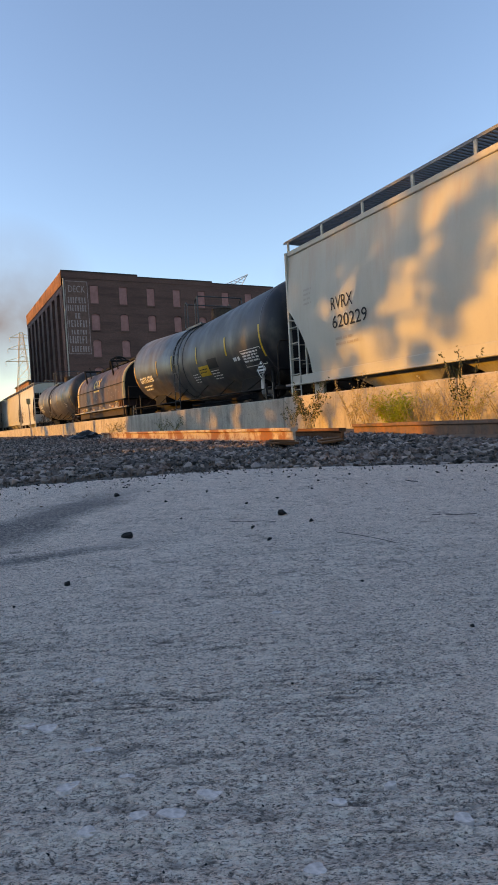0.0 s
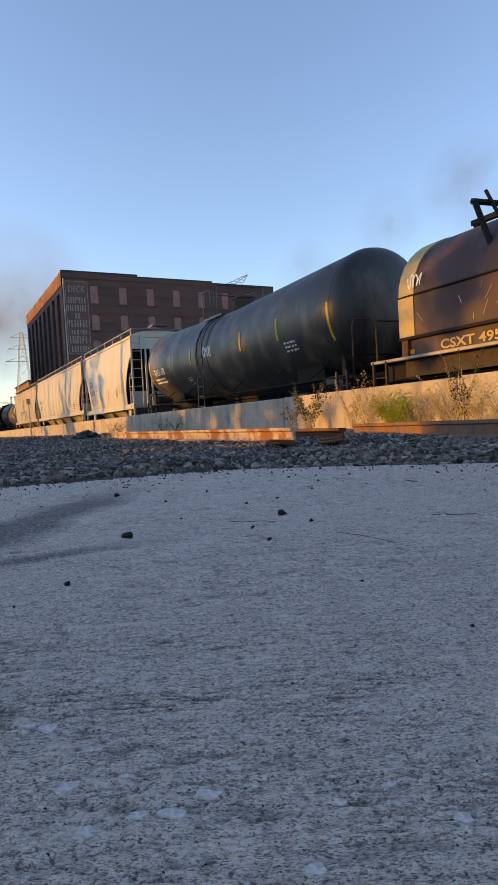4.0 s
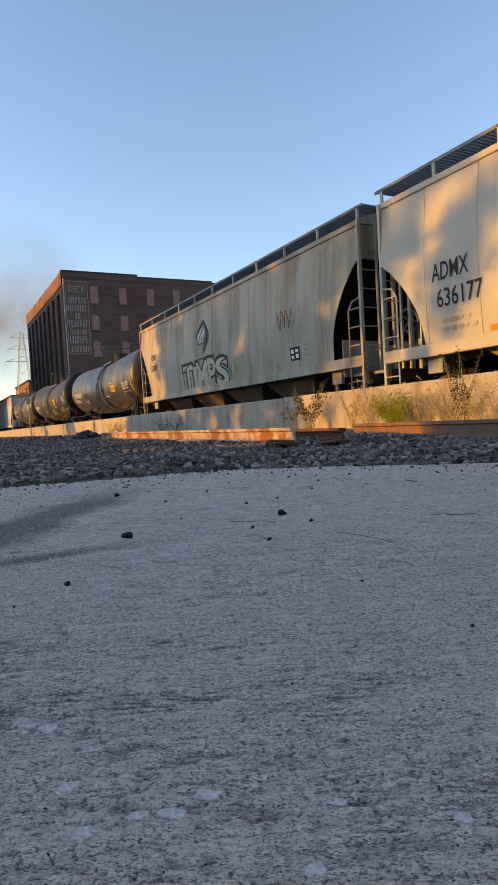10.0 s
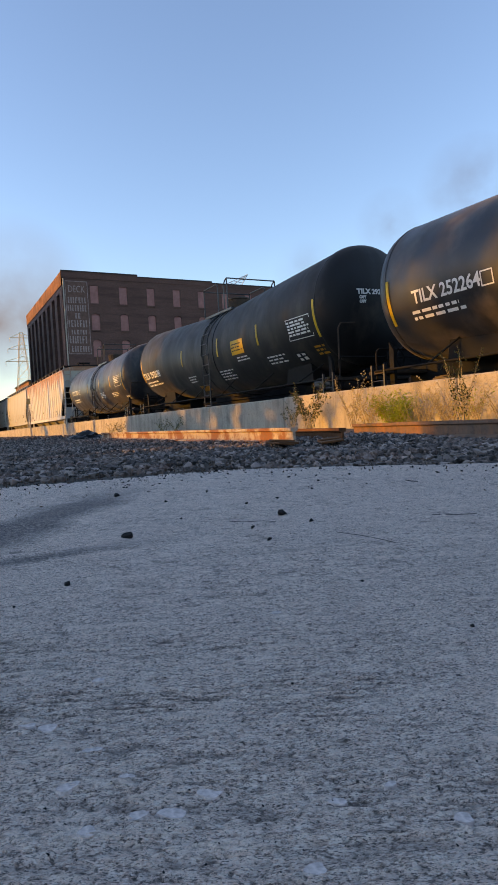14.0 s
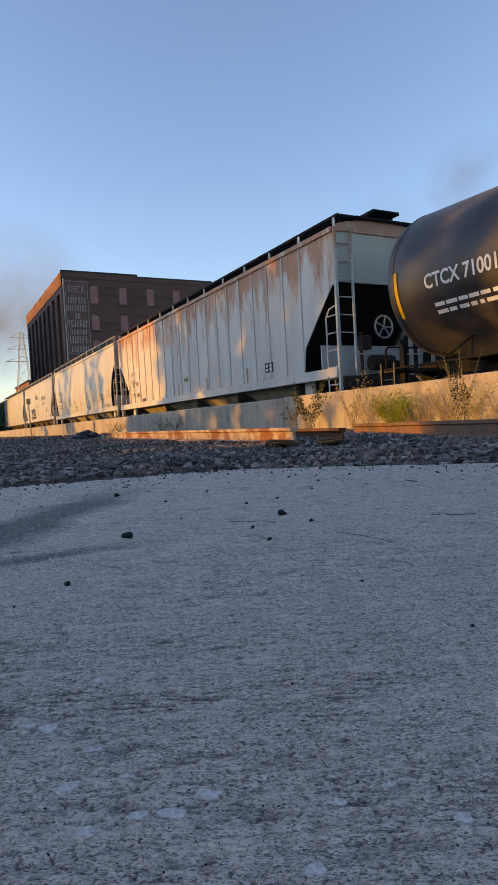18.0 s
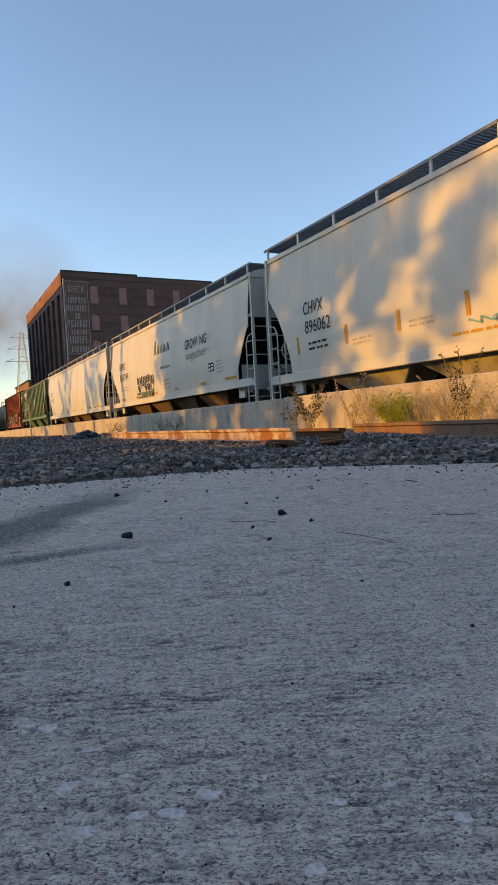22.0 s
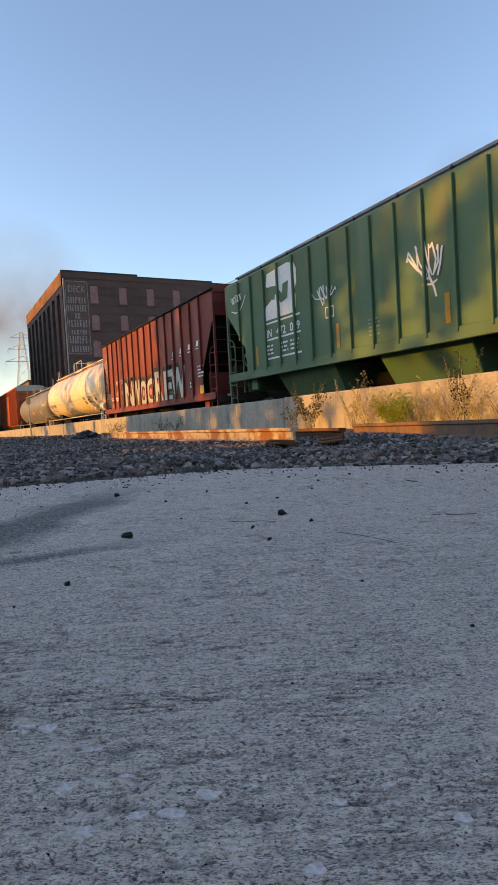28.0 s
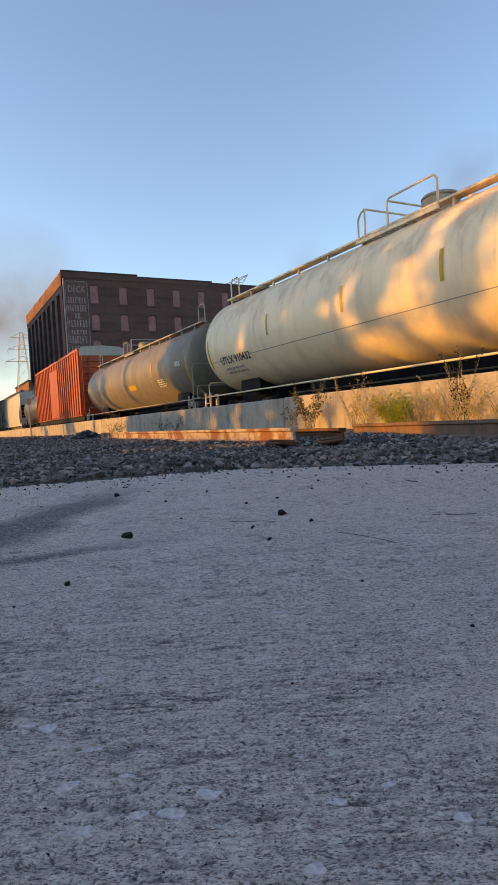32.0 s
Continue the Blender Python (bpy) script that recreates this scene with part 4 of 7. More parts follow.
        for k in range(4):
            bm.faces.new((top[k], toe[k], toe[(k + 1) % 4], top[(k + 1) % 4]))
        part("discharge_bay", bm, bay_mat or M["dusty"], car, bevel=0.02)
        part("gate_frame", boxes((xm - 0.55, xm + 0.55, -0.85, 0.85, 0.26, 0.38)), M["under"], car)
    if ribs:
        rm = cached(("rib", mat.name, round(eave, 2)), lambda: mesh_of("side_post", boxes((-0.026, 0.026, -rib_deep, 0.0, 0, eave - sill - 0.02)), rib_mat or mat, bevel=0.01))
        for s in (-1, 1):
            for i in range(ribs):
                x = -h + rib_in + (L - 2 * rib_in) * i / (ribs - 1)
                zb = low(x) + (0.02 if low(x) > sill else 0)
                if zb <= sill + 0.01:
                    placed("side_post", rm, car, pose(x, s * -1.57, sill, 0, 0, 0 if s > 0 else 180))
                else:
                    bm = boxes((x - 0.026, x + 0.026, s * -1.57 - 0.075 * (s > 0), s * -1.57 + 0.075 * (s < 0), zb, eave - 0.02))
                    part("side_post", bm, rib_mat or mat, car)
    if walk_mat is not False:
        walkway(car, L, eave + lift, walk_mat or M["grate"], post_mat=post or trim, roofz=eave + 0.02, y0=-1.5 + board_in, y1=-0.9 + board_in)
    running_gear(car, h)
    return car, L, skin


def tank(name, left, right, mat, label, r=1.5, zc=2.62, topwalk=False, trim=None, dome=0.0, ladder=True, strips=(), band=True, strip_mat=None, fit=None, sag=0.0):
    car, L = new_car(name, left, right, label, "tank car")
    h = L / 2
    trim = trim or mat
    slope = lambda x: sag * min(1.08, abs(x) / h)
    skin = lambda z, x=0.0: -math.sqrt(max(0.05, r * r - (z - zc - slope(x)) ** 2))
    BENT.add(skin)
    # shell with dished heads, turned about its axis
    prof = [(-h - 0.62 * math.cos(a), r * math.sin(a)) for a in [math.pi / 2 * i / 7 for i in range(8)]]
    prof += [(-h + L * i / 8, r) for i in range(1, 8)]
    prof += [(h + 0.62 * math.cos(a), r * math.sin(a)) for a in [math.pi / 2 * i / 7 for i in range(7, -1, -1)]]
    bm = bmesh.new()
    N = 48
    rings = []
    for x, rr in prof:
        rings.append([bm.verts.new((x, rr * math.cos(6.28318 * k / N), zc + slope(x) + rr * math.sin(6.28318 * k / N))) for k in range(N)] if rr > 0.01 else [bm.verts.new((x, 0, zc + slope(x)))])
    for a, b in zip(rings, rings[1:]):
        for k in range(N):
            q = (k + 1) % N
            if len(a) == 1:
                bm.faces.new((a[0], b[q], b[k]))
            elif len(b) == 1:
                bm.faces.new((a[k], a[q], b[0]))
            else:
                bm.faces.new((a[k], a[q], b[q], b[k]))
    part("shell", bm, mat, car, smooth=True)

    def ring(x, wd, dr):
        bm = bmesh.new()
        o = []
        for xx, rr in ((x - wd / 2, r - 0.01), (x - wd / 2, r + dr), (x + wd / 2, r + dr), (x + wd / 2, r - 0.01)):
            o.append([bm.verts.new((xx, rr * math.cos(6.28318 * k / N), zc + slope(x) + rr * math.sin(6.28318 * k / N))) for k in range(N)])
        for a, b in zip(o, o[1:]):
            for k in range(N):
                q = (k + 1) % N
                bm.faces.new((a[k], a[q], b[q], b[k]))
        return bm
    for x in (-h + 0.05, h - 0.05):
        part("head_seam", ring(x, 0.05, 0.008), mat, car, smooth=True)
    if band:
        for x in ((fit[3] - 0.15, fit[3] + 0.75) if fit else (dome - 0.55, dome + 0.15)):
            part("shell_band", ring(x, 0.16, 0.02), mat, car, smooth=True)
    # manway, fittings and the guarded platform on top
    zt = zc + r
    g0, g1, gh, lad, man = fit or (dome - 0.9, dome - 0.2, dome + 0.5, dome - 0.3, dome)
    bm = bmesh.new()
    bar(bm, (man, 0, zt - 0.1), (man, 0, zt + 0.38), 0.42, 18)
    bar(bm, (man, 0, zt + 0.38), (man, 0, zt + 0.47), 0.45, 18, 0.38)
    part("manway", bm, M["grime"] if trim is M["black"] else M["dusty"], car, bevel=0.02)
    for dx, dy, vh, vr in ((-0.75, 0.1, 0.26, 0.13), (0.8, 0.1, 0.2, 0.12)):
        bm = bmesh.new()
        bar(bm, (man + dx, dy, zt - 0.05), (man + dx, dy, zt + vh), vr, 10)
        part("valve", bm, trim, car)
    z0 = zt - 0.12
    p0, p1 = (g0, gh + 0.3) if gh > g0 else (gh - 0.35, g1)
    for s in (-1, 1):
        bm = bmesh.new()
        quad_box(bm, p0, p1, s * 0.95 - 0.02, s * 0.95 + 0.02, z0 - 0.08, z0)
        quad_box(bm, p0, p1, s * 0.55 - 0.02, s * 0.55 + 0.02, z0 - 0.08, z0)
        n = int((p1 - p0) / 0.13)
        for i in range(n):
            x = p0 + 0.03 + i * 0.13
            quad_box(bm, x - 0.02, x + 0.02, s * 0.75 - 0.2, s * 0.75 + 0.2, z0 - 0.03, z0)
        part("platform", bm, trim, car, "grated platform beside the manway")
    tops = 0.62 if topwalk else 1.0
    for s in (-1, 1):
        y = s * 0.97
        bm = bmesh.new()
        pipe(bm, [(g0, y, z0), (g0, y, z0 + tops - 0.06), (g0 + 0.06, y, z0 + tops), (g1 - 0.1, y, z0 + tops), (g1, y, z0 + tops - 0.1), (g1, y, z0)], 0.024)
        part("guard_rail", bm, trim, car)
        bm = bmesh.new()
        pipe(bm, [(gh - 0.22, y, z0), (gh - 0.22, y, z0 + tops - 0.16), (gh - 0.12, y, z0 + tops - 0.02), (gh + 0.03, y, z0 + tops + 0.04)], 0.024)
        part("guard_rail", bm, trim, car)
    for x, hh in ((g0, tops - 0.04), (gh + 0.03, tops + 0.04)):
        bm = bmesh.new()
        pipe(bm, [(x, -0.97, z0), (x, -0.97, z0 + hh - 0.02), (x, -0.95, z0 + hh), (x, 0.95, z0 + hh), (x, 0.97, z0 + hh - 0.02), (x, 0.97, z0)], 0.026)
        part("guard_hoop", bm, trim, car)
    if topwalk:
        for s in (-1, 1):
            bm = boxes((-h + 0.4, h + 0.25, s * 0.72 - 0.14, s * 0.72 + 0.14, zt - 0.06, zt - 0.035), (-h + 0.4, h + 0.25, s * 0.87 - 0.012, s * 0.87 + 0.012, zt - 0.07, zt - 0.02))
            part("top_walkway", bm, trim, car)
            for i in range(12):
                x = -h + 0.6 + (L - 1.2) * i / 11
                part("walkway_bracket", boxes((x - 0.03, x + 0.03, s * 0.80 - 0.03, s * 0.80 + 0.03, zt - 0.3, zt - 0.06)), trim, car)
        for x in (-h + 0.4, h - 0.4):
            bm = bmesh.new()
            pipe(bm, [(x, -0.7, zt - 0.1), (x, -0.7, zt + 0.55), (x + 0.12, -0.7, zt + 0.66), (x + 0.5, -0.7, zt + 0.66), (x + 0.6, -0.7, zt + 0.55), (x + 0.6, -0.7, zt - 0.1)], 0.024)
            part("guard_rail", bm, trim, car)
    if ladder:
        bm = bmesh.new()
        for x in (lad, lad + 0.52):
            pts = [(x, skin(z) - 0.10, z) for z in (zc - 0.1, zc + 0.5, zc + 0.9, zc + 1.2, zc + 1.4)]
            pipe(bm, [(x, -1.62, 0.55), (x, -1.62, zc - 0.1)] + pts, 0.022)
        for i in range(9):
            z = 0.75 + i * 0.36
            y = -1.62 if z < zc else skin(z) - 0.10
            bar(bm, (lad, y, z), (lad + 0.52, y, z), 0.016, 5)
        part("ladder", bm, trim, car)
    # long side rail, struts and the underframe
    for s in (-1, 1):
        bm = bmesh.new()
        pipe(bm, [(-h - 0.4, s * 1.52, 1.06), (h + 0.4, s * 1.52, 1.06)], 0.024, 8)
        part("side_rail", bm, trim if trim is not M["black"] else M["under"], car)
    for x in () if topwalk else np.linspace(-h + 1.2, h - 1.2, 6):
        bm = bmesh.new()
        pipe(bm, [(float(x), -1.52, 1.06), (float(x) + 0.35, skin(1.55, float(x)) - 0.0, 1.55)], 0.02)
        part("strut", bm, M["under"], car)
    for s in (-1, 1):
        part("stub_sill", boxes((s * (h - 1.0) - 1.6, s * (h - 1.0) + 1.6, -0.3, 0.3, 0.72, 1.16)), M["under"], car)
        bm = bmesh.new()
        slab(bm, [(s * (h - 1.9) - 0.7, 1.1), (s * (h - 1.9) + 0.7, 1.1), (s * (h - 1.9) + 0.6, 1.75), (s * (h - 1.9) - 0.6, 1.75)], -0.95, 0.95)
        part("saddle", bm, M["under"], car)
        part("end_platform", boxes((s * (h + 0.35) - 0.3, s * (h + 0.35) + 0.3, -1.5, 1.5, 1.0, 1.07)), M["grime"], car)
        bm = bmesh.new()
        x = s * (h + 0.55)
        pipe(bm, [(x, -1.35, 0.9), (x, -1.35, 1.5), (x, -1.28, 1.58), (x, 1.28, 1.58), (x, 1.35, 1.5), (x, 1.35, 0.9)], 0.022)
        part("end_handrail", bm, trim if trim is not M["black"] else M["under"], car)
        bm = bmesh.new()
        slab(bm, [(s * (h + 0.1) - 0.07, 0.75), (s * (h + 0.1) + 0.07, 0.75), (s * (h + 0.1) + 0.07, 1.5), (s * (h + 0.1) - 0.07, 1.7)] if not topwalk else [(s * (h + 0.1) - 0.07, 0.75), (s * (h + 0.1) + 0.07, 0.75), (s * (h + 0.1) + 0.07, 1.12), (s * (h + 0.1) - 0.07, 1.15)], -1.30, -1.22)
        part("bolster_plate", bm, M["under"] if trim is M["black"] else trim, car)
        lm = ladder_mesh(0.9, 0.42, trim, trim.name)
        placed("step_ladder", lm, car, pose(s * (h + 0.3), -1.52, 0.3))
    bm = bmesh.new()
    bar(bm, (h - 1.0, -0.9, 1.0), (h - 0.1, -0.9, 1.0), 0.18, 12)
    part("air_reservoir", bm, trim, car)
    placed("brake_wheel", cached("dark_brake", lambda: brake_wheel_mesh(M["under"])), car, pose(h + 0.75, 0.3, 1.5))
    bm = bmesh.new()
    gx, ga, gb = (h + 0.5, -1.5, -0.3) if topwalk else (h + 0.55, -1.34, -0.8)
    pipe(bm, [(gx, ga, 0.8), (gx, ga, 2.28), (gx, ga + 0.09, 2.42), (gx, gb, 2.44)], 0.02)
    part("end_grab_rail", bm, trim if topwalk else M["grime"], car)
    for x in strips:
        patch(car, "reflective_strip", x, zc - 0.25, 0.10, 0.62, strip_mat or M["yellow"], skin, 0.012)
    for x in (-h + 0.1, h - 0.16):
        patch(car, "reflective_strip", x, zc + slope(x) - 0.80, 0.09, 0.95, strip_mat or M["yellow"], skin, 0.012)
    running_gear(car, h + 0.2)
    return car, L, skin


def head_lettering(car, body, y, z, height, width, mat, h, r, zc):
    """Marks painted on the dished head at the car's leading end."""
    mark = lettering(car, body, 0.0, z, height, mat, lambda q: 0.0, width, label="stencilled marks on the tank head")
    for v in mark.data.vertices:
        yy = y + v.co.x
        v.co = (h + 0.014 + 0.62 * math.sqrt(max(0.0, 1 - (yy * yy + (v.co.z - zc) ** 2) / r ** 2)), yy, v.co.z)


def placard(car, x, z, skin, size=0.3, mat=None):
    y = -1.60
    me = bpy.data.meshes.new("placard")
    me.from_pydata([(x, y, z - size), (x + size, y, z), (x, y, z + size), (x - size, y, z)], [], [(0, 1, 2, 3)])
    me.materials.append(mat or M["chalk"])
    ob = new("placard", me)
    ob.parent = car
    return tagged(ob, "diamond hazard placard")


# ---- the cars, from the head of the train ----


def amber(car, xs, z, skin, h=0.42, w=0.10, mat=None):
    for x in xs:
        patch(car, "reflective_strip", x - w / 2, z, w, h, mat or M["amber"], skin, 0.012)


def code_box(car, x, z, w, h, skin, edge=None):
    """A stencilled inspection box: a dark panel with pale blocks."""
    box = patch(car, "inspection_box", x, z, w, h, M["ink"], skin, 0.010)
    for dx, dz, ww, hh in ((0.12, 0.14, 0.26, 0.24), (0.12, 0.54, 0.26, 0.30), (0.56, 0.16, 0.30, 0.30), (0.56, 0.60, 0.30, 0.22)):
        patch(box, "stencil_block", x + w * dx, z + h * dz, w * ww, h * hh, M["chalk"], skin, 0.016)


def data_panel(car, x, z, w, h, skin, mat):
    """A table of unreadable stencilling: rows of bars in a frame."""
    ribbon(car, "panel_border", [(x, z), (x + w, z), (x + w, z + h), (x, z + h), (x, z)], 0.02, mat, skin, 0.012)
    small_print(car, x + 0.05, z + h - 0.11, w * 0.95, int((h - 0.1) / 0.085), mat, skin, 0.05, 0.085, int(x * 7) + 50)


def warning(car, x, z, w, h, skin):
    p = patch(car, "warning_panel", x, z, w, h, M["yellow"], skin, 0.014, label="yellow warning panel with unreadable print")
    small_print(p, x + 0.06, z + h - 0.14, w * 0.9, max(2, int(h / 0.13)), M["ink"], skin, 0.035, 0.10, 9, 0.021)


car, L, sk = hopper("hopper_car", -14.06, 3.6, M["light"], "light grey smooth-sided covered hopper car", sill=1.17, rise=1.7, reach=0.95, endz=3.6)
lettering(car, "RVRX", -6.82, 2.69, 0.30, M["ink"], sk, 0.87)
lettering(car, "620229", -6.79, 2.24, 0.30, M["ink"], sk, 1.33)
small_print(car, -6.7, 1.95, 0.9, 2, M["tan"], sk, 0.06, 0.13, 1)
small_print(car, -8.0, 3.4, 0.35, 4, M["tan"], sk, 0.05, 0.12, 2)

car, L, sk = tank("tank_car", -28.3, -15.65, M["black"], "glossy black tank car with yellow reflective strips", dome=0.35, trim=M["black"], strips=(-3.14, -1.29, 1.30, 3.78), fit=(-0.85, -0.58, 0.4, -0.82, 0.57), r=1.56, zc=2.58, sag=0.27)
lettering(car, "GATX 67246", -5.6, 2.15, 0.25, M["chalk"], sk, 1.8)
small_print(car, -5.5, 1.95, 1.3, 2, M["chalk"], sk, 0.06, 0.13, 2)
warning(car, 1.37, 1.85, 0.86, 0.36, sk)
patch(car, "dark_panel", 2.22, 2.05, 0.78, 0.34, M["ink"], sk)
small_print(car, 2.3, 1.95, 0.8, 4, M["chalk"], sk, 0.03, 0.09, 3)
small_print(car, 0.7, 1.95, 0.6, 4, M["chalk"], sk, 0.03, 0.09, 4)
data_panel(car, 4.8, 1.85, 1.25, 0.5, sk, M["chalk"])
small_print(car, 4.2, 2.1, 0.5, 1, M["chalk"], sk, 0.12, 0.2, 5)
placard(car, 6.3, 1.62, sk, 0.3)
shape(car, "placard_mark", [(6.3, 1.40), (6.42, 1.52), (6.18, 1.52)], M["ink"], lambda z: -1.60, 0.006)
ribbon(car, "placard_mark", [(6.3, 1.34), (6.56, 1.62), (6.3, 1.90), (6.04, 1.62), (6.3, 1.34)], 0.03, M["ink"], lambda z: -1.60, 0.006)
for z in (1.56, 1.66, 1.76):
    ribbon(car, "placard_mark", [(6.3 - 0.17 + 0.6 * abs(z - 1.62), z), (6.3 + 0.17 - 0.6 * abs(z - 1.62), z)], 0.05, M["ink"], lambda z: -1.60, 0.006)
part("placard_stand", boxes((6.22, 6.38, -1.58, -1.54, 1.06, 1.45)), M["steel"], car)


def coil_car(name, left, right, label):
    car, L = new_car(name, left, right, label, "coil car")
    h = L / 2
    skin = lambda z: -1.52 if z < 2.5 else -1.5 * math.sqrt(max(0.02, 1 - ((z - 2.5) / 1.3) ** 2))
    prof = [(-1.52, 1.66), (-1.52, 2.5)] + [(-1.5 * math.cos(a), 2.5 + 1.3 * math.sin(a)) for a in [math.pi * i / 18 for i in range(19)]] + [(1.52, 2.5), (1.52, 1.66)]
    bm = bmesh.new()
    lead = h + 0.45
    prism(bm, prof, -h, lead)
    part("hood", bm, M["coil"], car, "brown arched coil hood", smooth=True)
    for x in (-h + 0.21, lead - 0.21):
        bm = bmesh.new()
        prism(bm, [(y * 1.012, z + (0.02 if z > 2.1 else 0)) for y, z in prof], x - 0.22, x + 0.22)
        part("hood_band", bm, M["buff"], car, "pale painted hood end band", smooth=True)
    bm = bmesh.new()
    prism(bm, [(y * 0.985, z - 0.01) for y, z in prof], lead + 0.01, lead + 0.03)
    part("hood_end", bm, M["under"], car, "black hood end plate")
    for s in (-1, 1):
        part("hood_seam", boxes((-h, lead, s * 1.535 - 0.025, s * 1.535 + 0.025, 2.48, 2.51)), M["under"], car)
        part("hood_rim", boxes((-h, lead, s * 1.55 - 0.04, s * 1.55 + 0.04, 1.60, 1.66)), M["under"], car)
    bm = bmesh.new()
    quad_box(bm, -h + 1.0, h - 1.0, -0.42, -0.30, 3.82, 3.92)
    part("ridge_bar", bm, M["under"], car)
    for i in range(12):
        x = -h + 1.1 + i * (L - 2.2) / 11
        part("ridge_foot", boxes((x - 0.05, x + 0.05, -0.40, -0.32, 3.70, 3.82)), M["under"], car)
    for x in (-3.35, 2.9):
        bm = bmesh.new()
        pipe(bm, [(x + 0.28, -1.32, 3.0), (x, -1.38, 3.88)], 0.055)
        pipe(bm, [(x - 0.02, -1.42, 3.88), (x + 0.15, -0.3, 3.88)], 0.06)
        pipe(bm, [(x + 0.42, -1.1, 3.3), (x - 0.02, -1.05, 4.12)], 0.035)
        part("lifting_bracket", bm, M["under"], car)
    for x in (-0.55, 0.02):
        bm = bmesh.new()
        pipe(bm, [(x, -0.48, 3.7), (x, -0.48, 4.18)] + [(x, -0.05 - 0.43 * math.cos(math.pi * i / 10), 4.18 + 0.27 * math.sin(math.pi * i / 10)) for i in range(1, 10)] + [(x, 0.38, 4.18), (x, 0.38, 3.7)], 0.05)
        part("lifting_loop", bm, M["under"], car)
    part("underframe", boxes((-h - 0.9, h + 0.9, -1.2, 1.2, 0.80, 1.18)), M["under"], car, bevel=0.02)
    for s in (-1, 1):
        part("side_sill", boxes((-h - 0.9, h + 0.9, s * 1.56 - 0.06, s * 1.56 + 0.06, 1.20, 1.265)), M["tan"], car, "pale worn edge of the side sill", bevel=0.012)
        part("side_girder", boxes((-h, h, s * 1.38 - 0.03, s * 1.38 + 0.03, 0.85, 1.20)), M["grime"], car)
    part("trough", boxes((-h, lead - 0.35, -1.50, 1.50, 1.265, 1.61)), M["coil"], car)
    for x in (-h + 0.18, h - 0.55, h - 0.2):
        part("side_stake", boxes((x - 0.08, x + 0.08, -1.57, -1.49, 1.27, 1.60)), M["rust"], car)
    for s in (-1, 1):
        x = s * (h + 0.85)
        bm = bmesh.new()
        pipe(bm, [(x, -1.45, 1.2), (x, -1.45, 2.2), (x, 1.45, 2.2), (x, 1.45, 1.2)], 0.025)
        part("end_handrail", bm, M["grime"], car)
        placed("step_ladder", ladder_mesh(0.9, 0.42, M["grime"], "g"), car, pose(s * (h + 0.6), -1.6, 0.35))
    placed("brake_wheel", cached("brake", brake_wheel_mesh), car, pose(h + 0.9, 0.4, 1.6))
    co, faces = letters("CSXT", 0.20, 0.006)
    me = bpy.data.meshes.new("lettering")
    me.from_pydata([(lead + 0.036, -0.42 + u * 0.62 / co[:, 0].max(), 2.98 + v) for u, v in co], [], faces)
    part("lettering", me, None, car, "yellow letters on the hood end").data.materials.append(M["yellow"])
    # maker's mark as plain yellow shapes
    for x, pts in ((-0.70, [(0.47, 0.36), (0.40, 0.45), (0.16, 0.44), (0.0, 0.27), (0.0, 0.08), (0.15, -0.02), (0.36, 0.02), (0.42, 0.12), (0.30, 0.15), (0.2, 0.10), (0.12, 0.17), (0.15, 0.29), (0.25, 0.35), (0.36, 0.31)]), (-0.22, [(0.48, 0.44), (0.12, 0.42), (0.08, 0.26), (0.2, 0.18), (0.0, 0.06), (0.38, 0.02), (0.42, 0.18), (0.28, 0.28)]), (0.22, [(0.2, 0.42), (0.05, 0.42), (0.2, 0.2), (0.0, 0.0), (0.16, 0.0), (0.3, 0.13), (0.36, 0.0), (0.48, 0.0), (0.40, 0.22), (0.62, 0.50), (0.48, 0.50), (0.33, 0.32)])):
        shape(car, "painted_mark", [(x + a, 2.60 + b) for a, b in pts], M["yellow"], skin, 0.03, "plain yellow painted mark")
    patch(car, "painted_mark", -0.74, 2.36, 1.26, 0.09, M["yellow"], skin, 0.02)
    side = lambda z: -1.505
    lettering(car, "CSXT 495936", -4.2, 1.31, 0.17, M["buff"], side, 1.94, 0.006, lift=0.012)
    for x, w in ((-1.24, 0.35), (1.04, 0.44), (3.01, 0.41), (-5.2, 0.3)):
        patch(car, "reflective_strip", x, 1.30, w, 0.10, M["amber"], side, 0.012)
    for xx in (3.79, 4.08):
        ribbon(car, "stencil_box", [(xx, 1.32), (xx + 0.29, 1.32), (xx + 0.29, 1.58), (xx, 1.58), (xx, 1.32)], 0.022, M["chalk"], side)
    ribbon(car, "stencil_box", [(0.23, 1.32), (0.79, 1.32), (0.79, 1.52), (0.23, 1.52), (0.23, 1.32)], 0.02, M["tan"], side)
    small_print(car, 0.28, 1.42, 0.45, 2, M["tan"], side, 0.03, 0.06, 6)
    for q in range(7):
        ribbon(car, "chalk_scratch", [(2.54 + 0.06 * q, 1.34 + 0.03 * (q % 3)), (2.58 + 0.05 * q, 1.5 - 0.02 * (q % 2)), (2.62 + 0.04 * q, 1.38)], 0.01, M["chalk"], side, 0.012)
    scrawl(car, -5.1, 2.60, 0.5, 0.42, M["chalk"], skin, 78, 0.03, 10)
    small_print(car, -2.1, 1.45, 0.7, 2, M["grime"], side, 0.05, 0.09, 5)
    g = random.Random(4)
    for q in range(26):
        x, z, a, d = g.uniform(-4.8, 4.8), g.uniform(1.72, 2.42), g.uniform(0.8, 2.3), g.uniform(0.06, 0.3)
        pts = [(x, z), (x + d * math.cos(a), z + d * math.sin(a))]
        if q % 3 == 0:
            pts.append((pts[1][0] + g.uniform(-0.12, 0.12), pts[1][1] - g.uniform(0.0, 0.1)))
